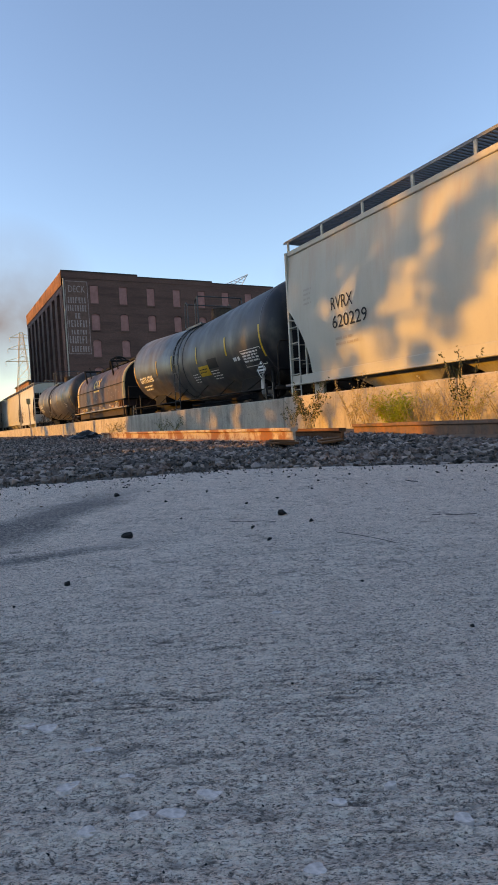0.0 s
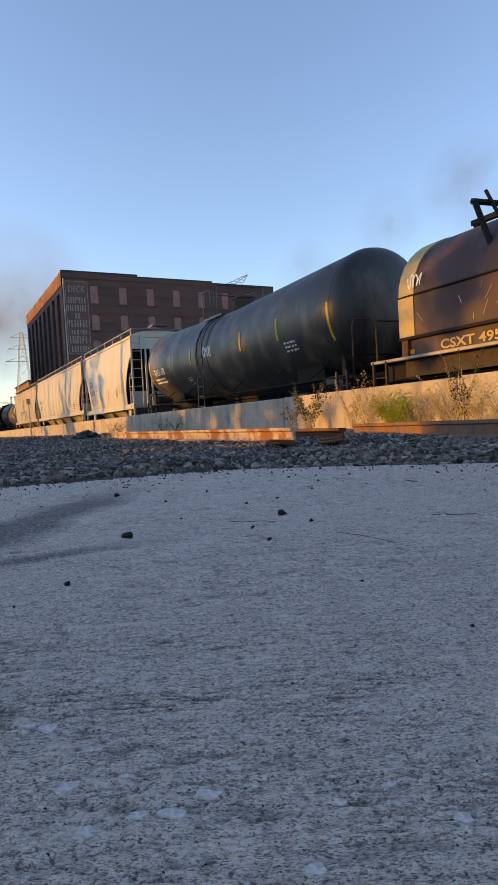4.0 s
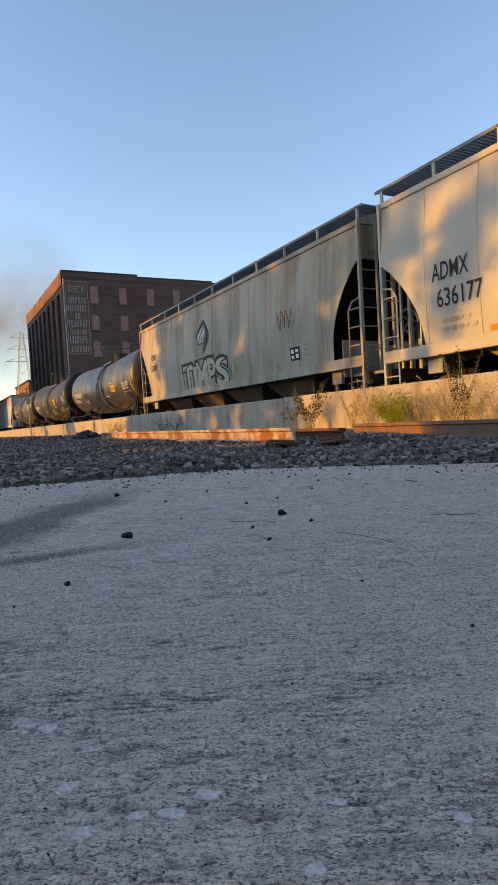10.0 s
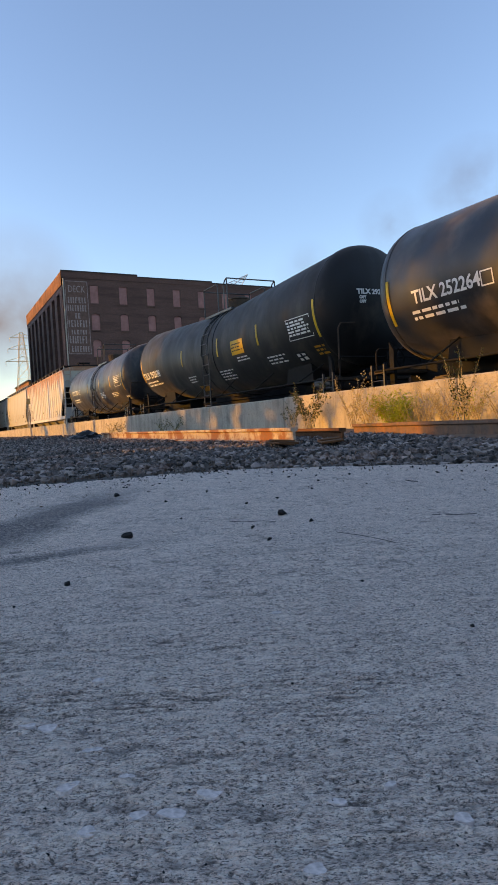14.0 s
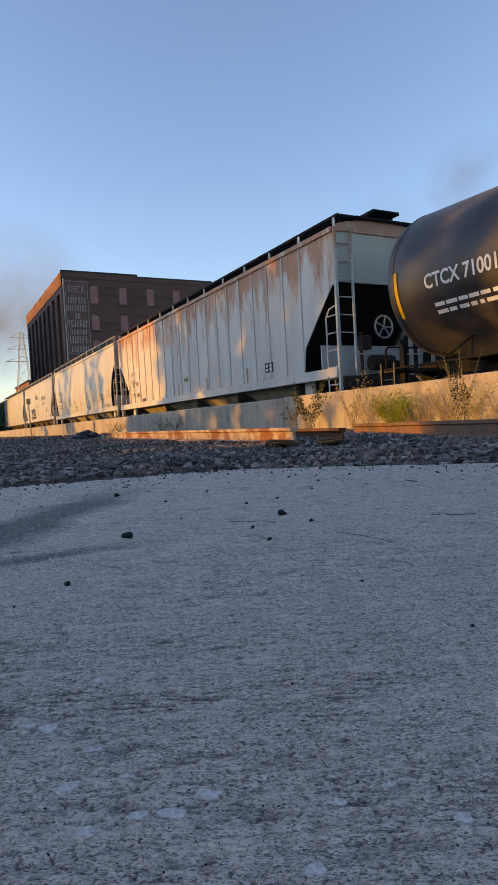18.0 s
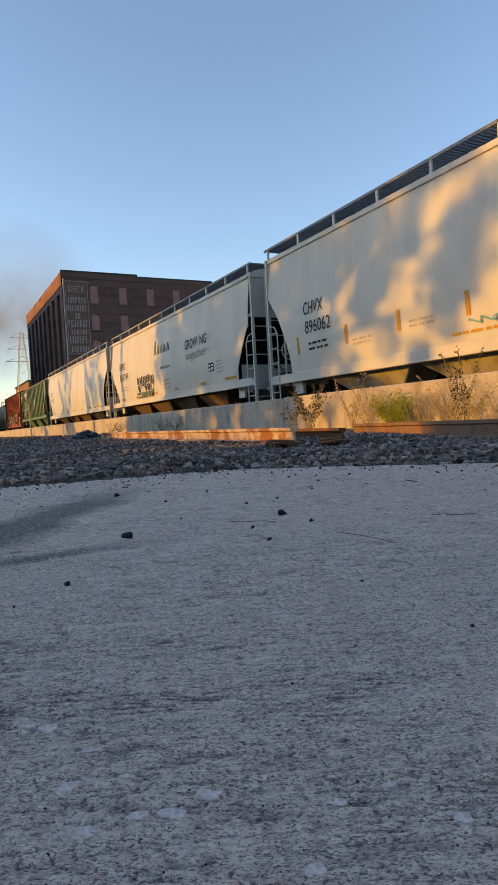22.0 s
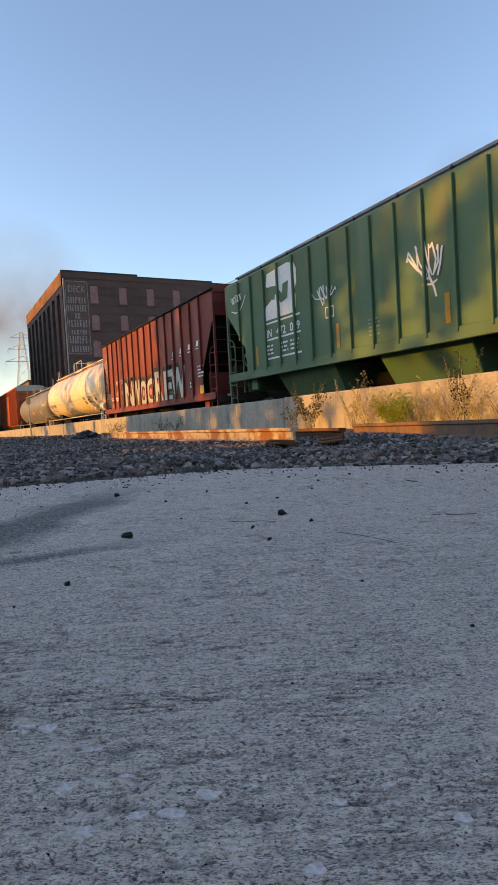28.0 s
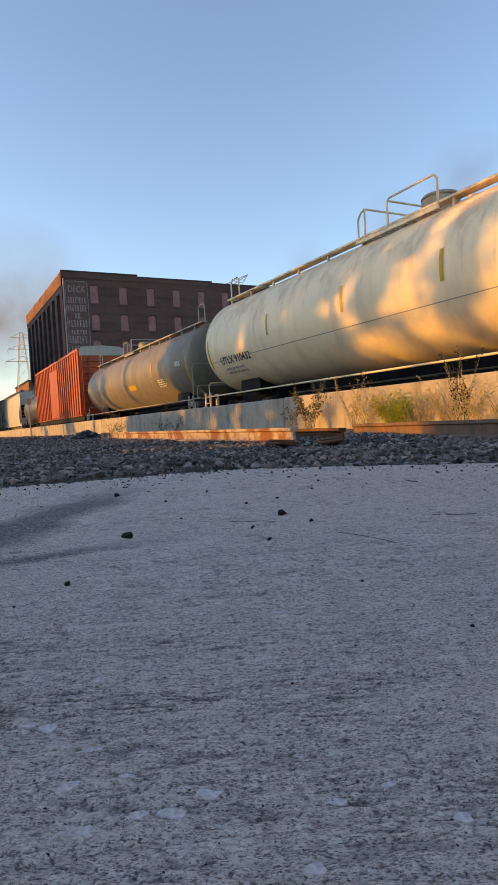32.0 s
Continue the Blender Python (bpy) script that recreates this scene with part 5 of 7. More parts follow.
        ribbon(car, "chalk_scratch", pts, g.uniform(0.006, 0.014), M["chalk"] if q % 4 == 0 else M["tan"], skin, 0.006)
    running_gear(car, h + 0.9)
    return car


coil_car("coil_car", -41.2, -30.6, "dark brown coil car with an arched hood and rusty underframe")

car, L, sk = tank("tank_car", -57.5, -43.6, M["black_b"], "sooty black tank car with spray-painted scrawl", dome=0.0, trim=M["black"], strips=(-4.32, -2.14, 2.0, 4.3), r=1.57, zc=2.60, sag=0.2, fit=(-1.93, -1.27, -0.7, -1.36, -0.4))
lettering(car, "TAEX 678", -6.28, 2.30, 0.26, M["chalk"], sk, 1.25)
small_print(car, -6.35, 2.10, 1.5, 2, M["chalk"], sk, 0.07, 0.14, 3)
data_panel(car, -2.8, 1.68, 0.36, 0.24, sk, M["chalk"])
scrawl(car, -0.95, 2.40, 0.95, 0.55, M["chalk"], sk, 3, 0.04, 14)
small_print(car, 4.6, 2.2, 0.7, 3, M["chalk"], sk, 0.05, 0.11, 7)

car, L, sk = hopper("hopper_car", -70.1, -60.1, M["white"], "short two-bay off-white covered hopper car", bays=2, reach=1.2, endz=3.98, rise=2.3)
lettering(car, "TILX", -3.51, 2.68, 0.30, M["ink"], sk, 0.66)
lettering(car, "330350", -3.46, 2.15, 0.30, M["ink"], sk, 0.95)
small_print(car, -3.4, 1.85, 1.0, 3, M["tan"], sk, 0.06, 0.13, 4)
ribbon(car, "stencil_box", [(-2.08, 2.38), (-1.8, 2.38), (-1.8, 2.66), (-2.08, 2.66), (-2.08, 2.38)], 0.02, M["ink"], sk)
patch(car, "reflective_strip", -3.66, 1.7, 0.12, 1.05, M["amber"], sk)
patch(car, "reflective_strip", 3.45, 1.9, 0.12, 1.05, M["amber"], sk)
amber(car, (-1.29,), 1.72, sk, 0.5, 0.10, M["mustard"])
amber(car, (0.49, 2.26), 1.72, sk, 0.53, 0.12)
patch(car, "stencil_box", -2.2, 1.72, 0.2, 0.18, M["ink"], sk)
patch(car, "stencil_mark", -2.17, 1.75, 0.14, 0.12, M["white"], sk, 0.014)
code_box(car, 2.0, 1.85, 0.35, 0.28, sk)
small_print(car, 2.6, 2.3, 0.7, 4, M["tan"], sk, 0.05, 0.12, 6)

car, L, sk = hopper("hopper_car", -89.4, -71.0, M["light"], "light grey covered hopper car with curved cut-away ends", rise=1.75, reach=1.2, sill=1.34, endz=3.5, seams=14)
lettering(car, "ADMX", -7.68, 2.60, 0.34, M["ink"], sk, 0.9)
lettering(car, "636177", -7.59, 2.09, 0.34, M["ink"], sk, 1.1)
small_print(car, -7.50, 1.78, 1.0, 2, M["dusty"], sk, 0.08, 0.16, 8)
code_box(car, 6.10, 1.65, 0.5, 0.34, sk)
small_print(car, 3.50, 1.85, 0.4, 3, M["tan"], sk, 0.05, 0.11, 9)
small_print(car, 6.70, 2.15, 0.8, 4, M["tan"], sk, 0.05, 0.12, 10)
ribbon(car, "stencil_box", [(-5.6, 2.45), (-5.25, 2.45), (-5.25, 2.75), (-5.6, 2.75), (-5.6, 2.45)], 0.02, M["tan"], sk)
for x in (-6.4, -2.4, 1.6, 5.0):
    patch(car, "reflective_strip", x, 1.47, 0.75, 0.10, M["amber"] if x < 5 else M["yellow"], sk)

car, L, sk = hopper("hopper_car", -106.25, -90.15, M["dusty"], "dusty tan covered hopper car with graffiti and rust", trim=M["dusty"], eave=4.53, sill=1.38, rise=2.1, reach=1.15, endz=3.7, seams=12, bay_mat=M["bay_brown"])
body_parts = set(car.children)
lettering(car, "ADMX", -6.25, 3.0, 0.24, M["ink"], sk, 0.68)
lettering(car, "52089", -6.24, 2.53, 0.24, M["ink"], sk, 0.75)
small_print(car, -5.5, 1.95, 0.6, 3, M["tan"], sk, 0.05, 0.12, 11)
shape(car, "leaf_emblem", [(-0.45, 3.85), (-0.12, 3.52), (0.06, 3.27), (-0.02, 3.0), (-0.5, 2.60), (-0.45, 2.95), (-0.62, 3.0), (-0.95, 2.98), (-1.12, 3.30), (-0.85, 3.58)], M["ink"], sk, 0.012, "dark leaf-shaped emblem")
shape(car, "emblem_field", [(-0.36, 3.66), (-0.26, 3.4), (-0.34, 3.05), (-0.48, 2.74), (-0.46, 2.98), (-0.66, 3.02), (-0.92, 3.02), (-1.02, 3.26), (-0.7, 3.5)], M["light"], sk, 0.016)
for a, b in (((-0.40, 3.6), (-0.62, 2.98)), ((-0.5, 3.5), (-0.9, 3.05)), ((-0.34, 3.6), (-0.42, 2.95))):
    ribbon(car, "emblem_stroke", [a, b], 0.045, M["ink"], sk, 0.019)
for ch, xx, w, z, hh in (("T", -2.50, 0.95, 1.40, 0.92), ("I", -1.62, 0.36, 1.36, 0.86), ("M", -1.30, 1.05, 1.36, 0.98), ("P", -0.28, 0.72, 1.38, 1.0), ("S", 0.42, 1.0, 1.42, 0.86)):
    lettering(car, ch, xx - 0.06, z - 0.04, hh + 0.08, M["ink"], sk, w + 0.12, 0.11, 0.012, "pale graffiti letter with a black outline")
    lettering(car, ch, xx, z, hh, M["light"], sk, w, 0.035, 0.018)
for pts in ([(-2.52, 1.40), (-2.5, 2.1), (-1.65, 2.45), (-1.3, 2.3)], [(-0.95, 2.45), (-0.2, 2.46), (0.48, 2.47)], [(0.9, 2.16), (1.45, 2.26), (1.44, 1.8)]):
    ribbon(car, "graffiti_outline", pts, 0.05, M["ink"], sk, 0.03)
shape(car, "graffiti_accent", [(-2.55, 1.42), (-2.3, 1.4), (-2.36, 1.66), (-2.52, 1.6)], M["teal"], sk, 0.03)
shape(car, "graffiti_accent", [(1.42, 1.62), (1.62, 1.66), (1.58, 1.92), (1.44, 1.9)], M["teal"], sk, 0.03)
patch(car, "graffiti_base", -2.3, 1.44, 3.9, 0.06, M["light"], sk, 0.010)
code_box(car, 5.3, 1.68, 0.48, 0.36, sk)
small_print(car, 6.0, 2.0, 0.7, 3, M["tan"], sk, 0.05, 0.12, 12)
ribbon(car, "worn_stripe", [(-6.82, 2.55), (-6.62, 2.1), (-6.45, 1.5)], 0.07, M["mustard"], sk, 0.012)
ribbon(car, "stencil_box", [(-4.95, 2.95), (-5.2, 2.95), (-5.2, 3.15), (-4.95, 3.15), (-4.98, 2.75)], 0.03, M["tan"], sk)
scrawl(car, 4.7, 2.5, 0.9, 0.8, M["grime"], sk, 12, 0.03, 9)
ribbon(car, "stencil_mark", [(2.3, 1.75), (2.42, 2.05), (2.46, 1.8)], 0.03, M["tan"], sk)
patch(car, "rust_patch", 1.95, 1.62, 0.12, 0.5, M["mustard"], sk, 0.010, -0.12)
for mark in set(car.children) - body_parts:
    mark.location.x -= 0.32  # marks moved back to fit the camera's view

car, L, sk = tank("tank_car", -122.1, -108.2, M["black"], "black tank car with white numbers and a yellow panel", dome=-0.05, trim=M["black"], strips=(-2.32, -0.58, 1.50, 3.92), fit=(-0.12, 0.5, 1.3, 0.44, 0.3), r=1.54, zc=2.60, sag=0.18)
lettering(car, "TILX 252264", -6.1, 2.32, 0.25, M["chalk"], sk, 1.73)
small_print(car, -6.2, 2.12, 1.6, 2, M["chalk"], sk, 0.06, 0.12, 13)
ribbon(car, "stencil_box", [(-4.35, 2.3), (-4.1, 2.3), (-4.1, 2.55), (-4.35, 2.55), (-4.35, 2.3)], 0.025, M["chalk"], sk)
for pts in ([(-3.2, 2.2), (-3.2, 2.46), (-3.05, 2.42), (-3.0, 2.3), (-3.06, 2.22), (-3.2, 2.2)], [(-2.66, 2.48), (-2.68, 2.26), (-2.76, 2.2), (-2.88, 2.26)]):
    ribbon(car, "graffiti", pts, 0.05, M["flat_dark"], sk, label="dull dark finger-drawn mark")
small_print(car, -3.35, 1.98, 0.85, 3, M["chalk"], sk, 0.03, 0.06, 15)
warning(car, 3.05, 2.14, 0.8, 0.36, sk)
small_print(car, 1.7, 1.95, 0.7, 1, M["chalk"], sk, 0.05, 0.1, 16)
small_print(car, 3.0, 2.6, 0.6, 1, M["chalk"], sk, 0.04, 0.1, 17)
data_panel(car, 5.2, 2.0, 1.1, 0.5, sk, M["chalk"])

car, L, sk = tank("tank_car", -139.0, -124.6, M["black_c"], "matt black tank car with a yellow warning panel", dome=-0.1, trim=M["black"], strips=(-2.12, 1.17, 3.99), fit=(-0.97, 0.24, 0.95, 0.02, -0.05), r=1.60, zc=2.62, sag=0.36)
lettering(car, "TILX 292078", -7.0, 2.28, 0.26, M["chalk"], sk, 2.2)
small_print(car, -6.9, 2.08, 2.0, 2, M["chalk"], sk, 0.06, 0.13, 18)
warning(car, 2.27, 2.28, 0.83, 0.45, sk)
data_panel(car, 5.72, 2.25, 1.13, 0.55, sk, M["chalk"])
code_box(car, 5.62, 1.68, 0.5, 0.26, sk)
small_print(car, -1.93, 1.9, 0.9, 3, M["chalk"], sk, 0.04, 0.09, 19)
small_print(car, 0.94, 1.85, 1.0, 4, M["chalk"], sk, 0.04, 0.09, 20)
small_print(car, 2.5, 2.15, 0.9, 2, M["chalk"], sk, 0.04, 0.09, 21)
small_print(car, 4.22, 1.95, 0.95, 3, M["chalk"], sk, 0.04, 0.09, 22)
patch(car, "warning_panel", -1.5, 1.36, 0.85, 0.2, M["amber"], sk)
small_print(car, 6.6, 1.95, 0.5, 3, M["amber"], sk, 0.05, 0.09, 23)
head_lettering(car, "TILX 292078", -0.70, 3.17, 0.12, 1.0, M["chalk"], L / 2, 1.60, 2.98)
for z in (3.05, 2.94):
    head_lettering(car, "CAPY", -0.64, z, 0.07, 0.2, M["chalk"], L / 2, 1.60, 2.98)

car, L, sk = tank("tank_car", -155.3, -142.2, M["black"], "black tank car with a white data panel", dome=-0.25, trim=M["black"], strips=(-1.18, 1.71, 4.06), fit=(-0.57, 0.41, 1.15, 0.1, -0.05), r=1.60, zc=2.66, sag=0.22)
lettering(car, "CTCX 710011", -5.6, 2.52, 0.27, M["chalk"], sk, 1.9)
small_print(car, -5.45, 2.15, 1.7, 2, M["chalk"], sk, 0.07, 0.14, 24)
ribbon(car, "stencil_box", [(-3.5, 2.5), (-3.25, 2.5), (-3.25, 2.75), (-3.5, 2.75), (-3.5, 2.5)], 0.025, M["chalk"], sk)
data_panel(car, 4.97, 2.38, 1.1, 0.52, sk, M["chalk"])
small_print(car, 1.77, 2.2, 0.9, 4, M["chalk"], sk, 0.04, 0.08, 25)
small_print(car, 3.97, 2.05, 1.1, 3, M["chalk"], sk, 0.04, 0.08, 26)
small_print(car, 5.9, 1.75, 0.6, 2, M["chalk"], sk, 0.06, 0.1, 27)

car, L, sk = hopper("hopper_car", -176.1, -157.3, M["rusty"], "pale grey ribbed hopper car with heavy rust streaks", cut="diag", ribs=19, trim=M["rusty"], walk_mat=M["under"], post=M["rusty"], rise=2.1, reach=1.5, foot=0.65, eave=4.64, lift=0.32, rib_deep=0.028, endz=3.38, end_mat=M["light"], rib_in=1.5)
amber(car, (-6.08, -4.5, -1.2, 1.57, 4.66), 1.28, sk, 0.48, 0.10)
amber(car, (-7.7,), 1.25, sk, 0.95, 0.10)
for body, x, z, w in (("OC", -7.25, 2.05, 0.32), ("PX", -6.68, 2.05, 0.34), ("70", -7.22, 1.53, 0.32), ("496", -6.62, 1.53, 0.46)):
    lettering(car, body, x, z, 0.22, M["grime"], sk, w, 0.004, 0.034)
patch(car, "stencil_box", -5.9, 1.24, 0.5, 0.2, M["slate"], sk)
code_box(car, 5.8, 1.5, 0.48, 0.28, sk)
patch(car, "inspection_panel", -0.6, 1.76, 0.6, 0.2, M["pale_green"], sk)
small_print(car, -0.55, 1.8, 0.5, 1, M["ink"], lambda z: sk(z) - 0.004, 0.08, 0.1, 28)
small_print(car, -7.5, 2.6, 0.8, 2, M["tan"], sk, 0.18, 0.36, 29)

car, L, sk = hopper("hopper_car", -194.7, -177.0, M["white"], "off-white smooth covered hopper car with amber strips", rise=2.14, reach=1.1, eave=4.68, sill=1.26)
lettering(car, "CHVX", -6.96, 2.79, 0.32, M["ink"], sk, 0.88)
lettering(car, "896062", -6.91, 2.30, 0.32, M["ink"], sk, 1.12)
small_print(car, -6.8, 2.0, 1.0, 2, M["ink"], sk, 0.06, 0.14, 30)
amber(car, (-7.3, -5.21, -3.4, -1.56, 0.14, 2.0, 3.73, 5.5), 1.82, sk, 0.45)
amber(car, (7.45,), 1.9, sk, 0.85)
code_box(car, 5.62, 1.84, 0.5, 0.30, sk)
patch(car, "yellow_mark", 6.28, 1.86, 0.2, 0.16, M["yellow"], sk)
scrawl(car, 6.5, 1.28, 1.15, 0.34, M["ink"], sk, 31, 0.035, 12)
scrawl(car, -1.6, 1.64, 1.1, 0.14, M["teal"], sk, 32, 0.03, 9)
small_print(car, -2.0, 1.5, 1.6, 1, M["amber"], sk, 0.05, 0.1, 33)
for i, x in enumerate((-5.0, -3.1, 0.4, 2.3, 4.6)):
    small_print(car, x, 1.85 + 0.1 * (i % 2), 0.8, 2, M["tan"], sk, 0.04, 0.1, 34 + i)
small_print(car, 6.7, 2.2, 0.7, 3, M["tan"], sk, 0.06, 0.14, 39)

car, L, sk = hopper("hopper_car", -211.6, -195.9, M["white"], "white covered hopper car with slogan lettering and graffiti", cut="diag", rise=1.65, reach=0.95, eave=4.6, sill=1.36, endz=3.33, post_out=0.2, foot=0.4, bay_mat=M["bay_brown"])
lettering(car, "FURX", -6.4, 3.05, 0.34, M["ink"], sk, 0.96)
lettering(car, "855749", -6.34, 2.50, 0.34, M["ink"], sk, 1.45)
small_print(car, -6.2, 2.12, 1.5, 2, M["tan"], sk, 0.07, 0.14, 40)
for a, w, hh in ((-0.97, 0.32, 0.62), (-0.55, 0.26, 0.4), (-0.22, 0.16, 0.34), (0.02, 0.12, 0.42), (0.22, 0.28, 0.34), (0.58, 0.4, 0.34)):
    shape(car, "maker_mark", [(a, 3.2), (a + w * 0.35, 3.2), (a + w * 0.6, 3.2 + hh), (a + w * 0.35, 3.2 + hh)], M["emerald"] if a < -0.9 else M["slate"], sk)
    shape(car, "maker_mark", [(a + w * 0.65, 3.2), (a + w, 3.2), (a + w * 0.7, 3.2 + hh), (a + w * 0.5, 3.2 + hh)], M["slate"], sk, 0.013)
lettering(car, "Wholesale", -0.24, 2.52, 0.13, M["slate"], sk, 1.2)
small_print(car, -0.1, 2.0, 1.2, 3, M["tan"], sk, 0.06, 0.16, 42)
lettering(car, "GROW", 2.63, 2.98, 0.34, M["slate"], sk, 1.25, 0.010)
lettering(car, "NG", 4.08, 2.98, 0.34, M["slate"], sk, 0.62, 0.010)
ribbon(car, "lettering_stroke", [(3.97, 2.98), (3.97, 3.42)], 0.03, M["moss"], sk)
lettering(car, "together", 2.68, 2.58, 0.32, M["moss"], sk, 2.0)
code_box(car, 4.72, 1.93, 0.45, 0.30, sk)
small_print(car, 5.4, 2.2, 0.6, 4, M["tan"], sk, 0.05, 0.12, 43)
for x, w in ((-6.55, 0.8), (-4.05, 0.4), (-1.35, 0.45), (1.18, 0.42), (3.84, 0.45), (5.95, 0.85)):
    patch(car, "reflective_strip", x, 1.53, w, 0.09, M["amber"], sk)
for i, (x, z, a, b) in enumerate(((-3.28, 1.95, 0.24, 0.26), (-3.38, 2.28, 0.20, 0.22), (-3.04, 2.18, 0.16, 0.34), (-2.8, 2.22, 0.15, 0.30), (-2.53, 2.2, 0.16, 0.32), (-2.26, 2.1, 0.20, 0.40), (-2.02, 2.2, 0.14, 0.32), (-1.78, 2.18, 0.15, 0.36), (-1.82, 1.92, 0.27, 0.22), (-1.33, 2.20, 0.18, 0.24), (-1.45, 1.79, 0.13, 0.07))):
    shape(car, "graffiti", oval(x, z, a, b, 18), M["chalk"], sk, 0.014 + 0.004 * i, "black bubble graffiti with white outline")
    shape(car, "graffiti", oval(x, z, a - 0.028, b - 0.028, 18), M["ink"], sk, 0.016 + 0.004 * i)
patch(car, "graffiti", -3.63, 1.49, 2.25, 0.24, M["slate"], sk, 0.060, label="dark band under the bubble graffiti")
for x in (-3.0, -2.78, -2.48, -2.2, -1.98, -1.62):
    ribbon(car, "graffiti_stroke", [(x, 1.50), (x + 0.05, 1.72)], 0.025, M["chalk"], sk, 0.066)
for x in (-3.58, -3.44, -3.3, -3.14):
    ribbon(car, "graffiti_stroke", [(x, 1.53), (x, 1.64), (x + 0.07, 1.54), (x + 0.08, 1.66)], 0.018, M["chalk"], sk, 0.066)
for pts in ([(-3.36, 2.24), (-3.34, 2.30)], [(-2.98, 2.1), (-2.94, 1.95), (-2.8, 1.85)], [(-2.7, 2.0), (-2.55, 1.95), (-2.42, 1.82)], [(-2.3, 2.2), (-2.24, 2.14)]):
    ribbon(car, "graffiti_stroke", pts, 0.03, M["chalk"], sk, 0.064)

car, L, sk = hopper("hopper_car", -231.5, -212.7, M["white"], "clean off-white covered hopper car with amber strips", rise=1.85, reach=1.15, eave=4.6, sill=1.34, bay_mat=M["bay_brown"])
lettering(car, "CEFX", -8.16, 3.0, 0.27, M["ink"], sk, 0.75)
lettering(car, "637052", -8.05, 2.5, 0.27, M["ink"], sk, 1.1)
small_print(car, -8.0, 1.75, 0.9, 2, M["tan"], sk, 0.06, 0.14, 44)
for x in (-7.2, -4.7, -2.35, -0.05, 2.2, 4.45):
    patch(car, "reflective_strip", x, 1.46, 0.5, 0.11, M["amber"], sk)
small_print(car, -4.2, 1.75, 0.9, 1, M["tan"], sk, 0.06, 0.1, 45)
small_print(car, 0.6, 1.9, 0.4, 3, M["tan"], sk, 0.06, 0.12, 46)
small_print(car, 3.2, 2.0, 0.5, 2, M["tan"], sk, 0.06, 0.12, 47)
patch(car, "reflective_strip", 6.35, 1.46, 1.0, 0.13, M["yellow"], sk)
patch(car, "stencil_mark", 5.95, 1.44, 0.26, 0.08, M["ink"], sk)
scrawl(car, 1.5, 1.95, 0.42, 0.16, M["ink"], sk, 91, 0.02, 6, "small black spray-painted tag")
ribbon(car, "scratch", [(1.3, 2.75), (1.33, 2.5), (1.42, 2.3)], 0.02, M["slate"], sk)
ribbon(car, "scratch", [(4.75, 2.3), (4.8, 1.95)], 0.03, M["slate"], sk)

car, L, sk = hopper("hopper_car", -248.5, -233.0, M["green"], "dark green ribbed hopper car with white painted emblem", cut="diag", rib_in=0.95, ribs=18, trim=M["green"], bay_mat=M["green"], rise=2.0, reach=1.25, foot=0.75, post=M["under"], flush=True, eave=4.5, lift=0.40, board_in=0.4, sill=1.56, bay_list=[(-5.1, -2.3), (-0.6, 2.05), (3.75, 6.2)])
EM = lambda z: -1.578
shape(car, "emblem", [(-5.0, 4.30), (-3.9, 4.36), (-3.55, 4.27), (-3.45, 4.1), (-3.46, 3.72), (-3.6, 3.55), (-3.52, 3.4), (-3.56, 3.1), (-3.7, 2.98), (-5.23, 2.99), (-5.15, 3.38), (-4.8, 3.52), (-4.85, 3.88), (-5.08, 3.95)], M["chalk"], EM, 0.0, "white blocky painted emblem")
shape(car, "emblem_notch", [(-4.88, 3.92), (-4.5, 3.86), (-4.2, 3.58), (-4.15, 3.84), (-3.86, 3.88), (-3.94, 3.42), (-4.28, 3.34), (-4.58, 3.66), (-4.62, 3.50), (-4.84, 3.54)], M["green"], EM, 0.006)
for word, x, w in (("BN", -5.25, 0.36), ("472", -4.62, 0.50), ("069", -3.90, 0.50)):
    lettering(car, word, x, 2.50, 0.22, M["chalk"], EM, w, 0.008, 0.0)
for z in (2.87, 2.40, 1.86):
    patch(car, "stencil_line", -5.25, z, 1.88, 0.05, M["chalk"], EM, 0.0)
for x in (-5.2, -4.5, -3.9):
    small_print(car, x, 2.22, 0.5, 3, M["chalk"], EM, 0.05, 0.11, int(60 + x * 3))


def leaf_tag(car, x, z, w, h, stem, seed, n=9, width=0.04):
    """A spiky sprayed tag: strokes that fan out from one stem."""
    r = random.Random(seed)
    for i in range(n):
        u = i / (n - 1)
        tx, tz = x + w * u + r.uniform(-0.09, 0.09), z + h * (0.62 + 0.38 * math.sin(math.pi * (0.15 + 0.75 * u)) * r.uniform(0.8, 1.05))
        bx, bz = stem[0] + 0.3 * (u - 0.5) + r.uniform(-0.08, 0.08), stem[1] + 0.45 * h * r.random()
        mx, mz = (tx + bx) / 2 + r.uniform(-0.06, 0.06) - 0.1 * (0.5 - u), (tz + bz) / 2 - 0.05
        ribbon(car, "graffiti", [(bx, bz), (mx, mz), (tx, tz), (tx + r.uniform(-0.05, 0.07), tz - 0.07)], width * r.uniform(0.8, 1.3), M["chalk"], EM, 0.0 + 0.002 * i, "white spiky spray-painted tag")


leaf_tag(car, 0.72, 2.62, 0.92, 0.82, (1.32, 2.66), 48, 10)
ribbon(car, "graffiti", [(1.3, 2.75), (1.42, 2.5), (1.46, 2.34)], 0.05, M["chalk"], EM, 0.0)
ribbon(car, "graffiti", [(1.12, 2.62), (1.36, 2.58), (1.5, 2.64)], 0.04, M["chalk"], EM, 0.0)
leaf_tag(car, -2.68, 2.78, 0.85, 0.6, (-2.2, 2.86), 49, 8, 0.035)
ribbon(car, "graffiti", [(-2.2, 2.55), (-1.88, 2.55), (-1.88, 2.80), (-2.2, 2.80), (-2.2, 2.55)], 0.03, M["chalk"], EM, 0.0)
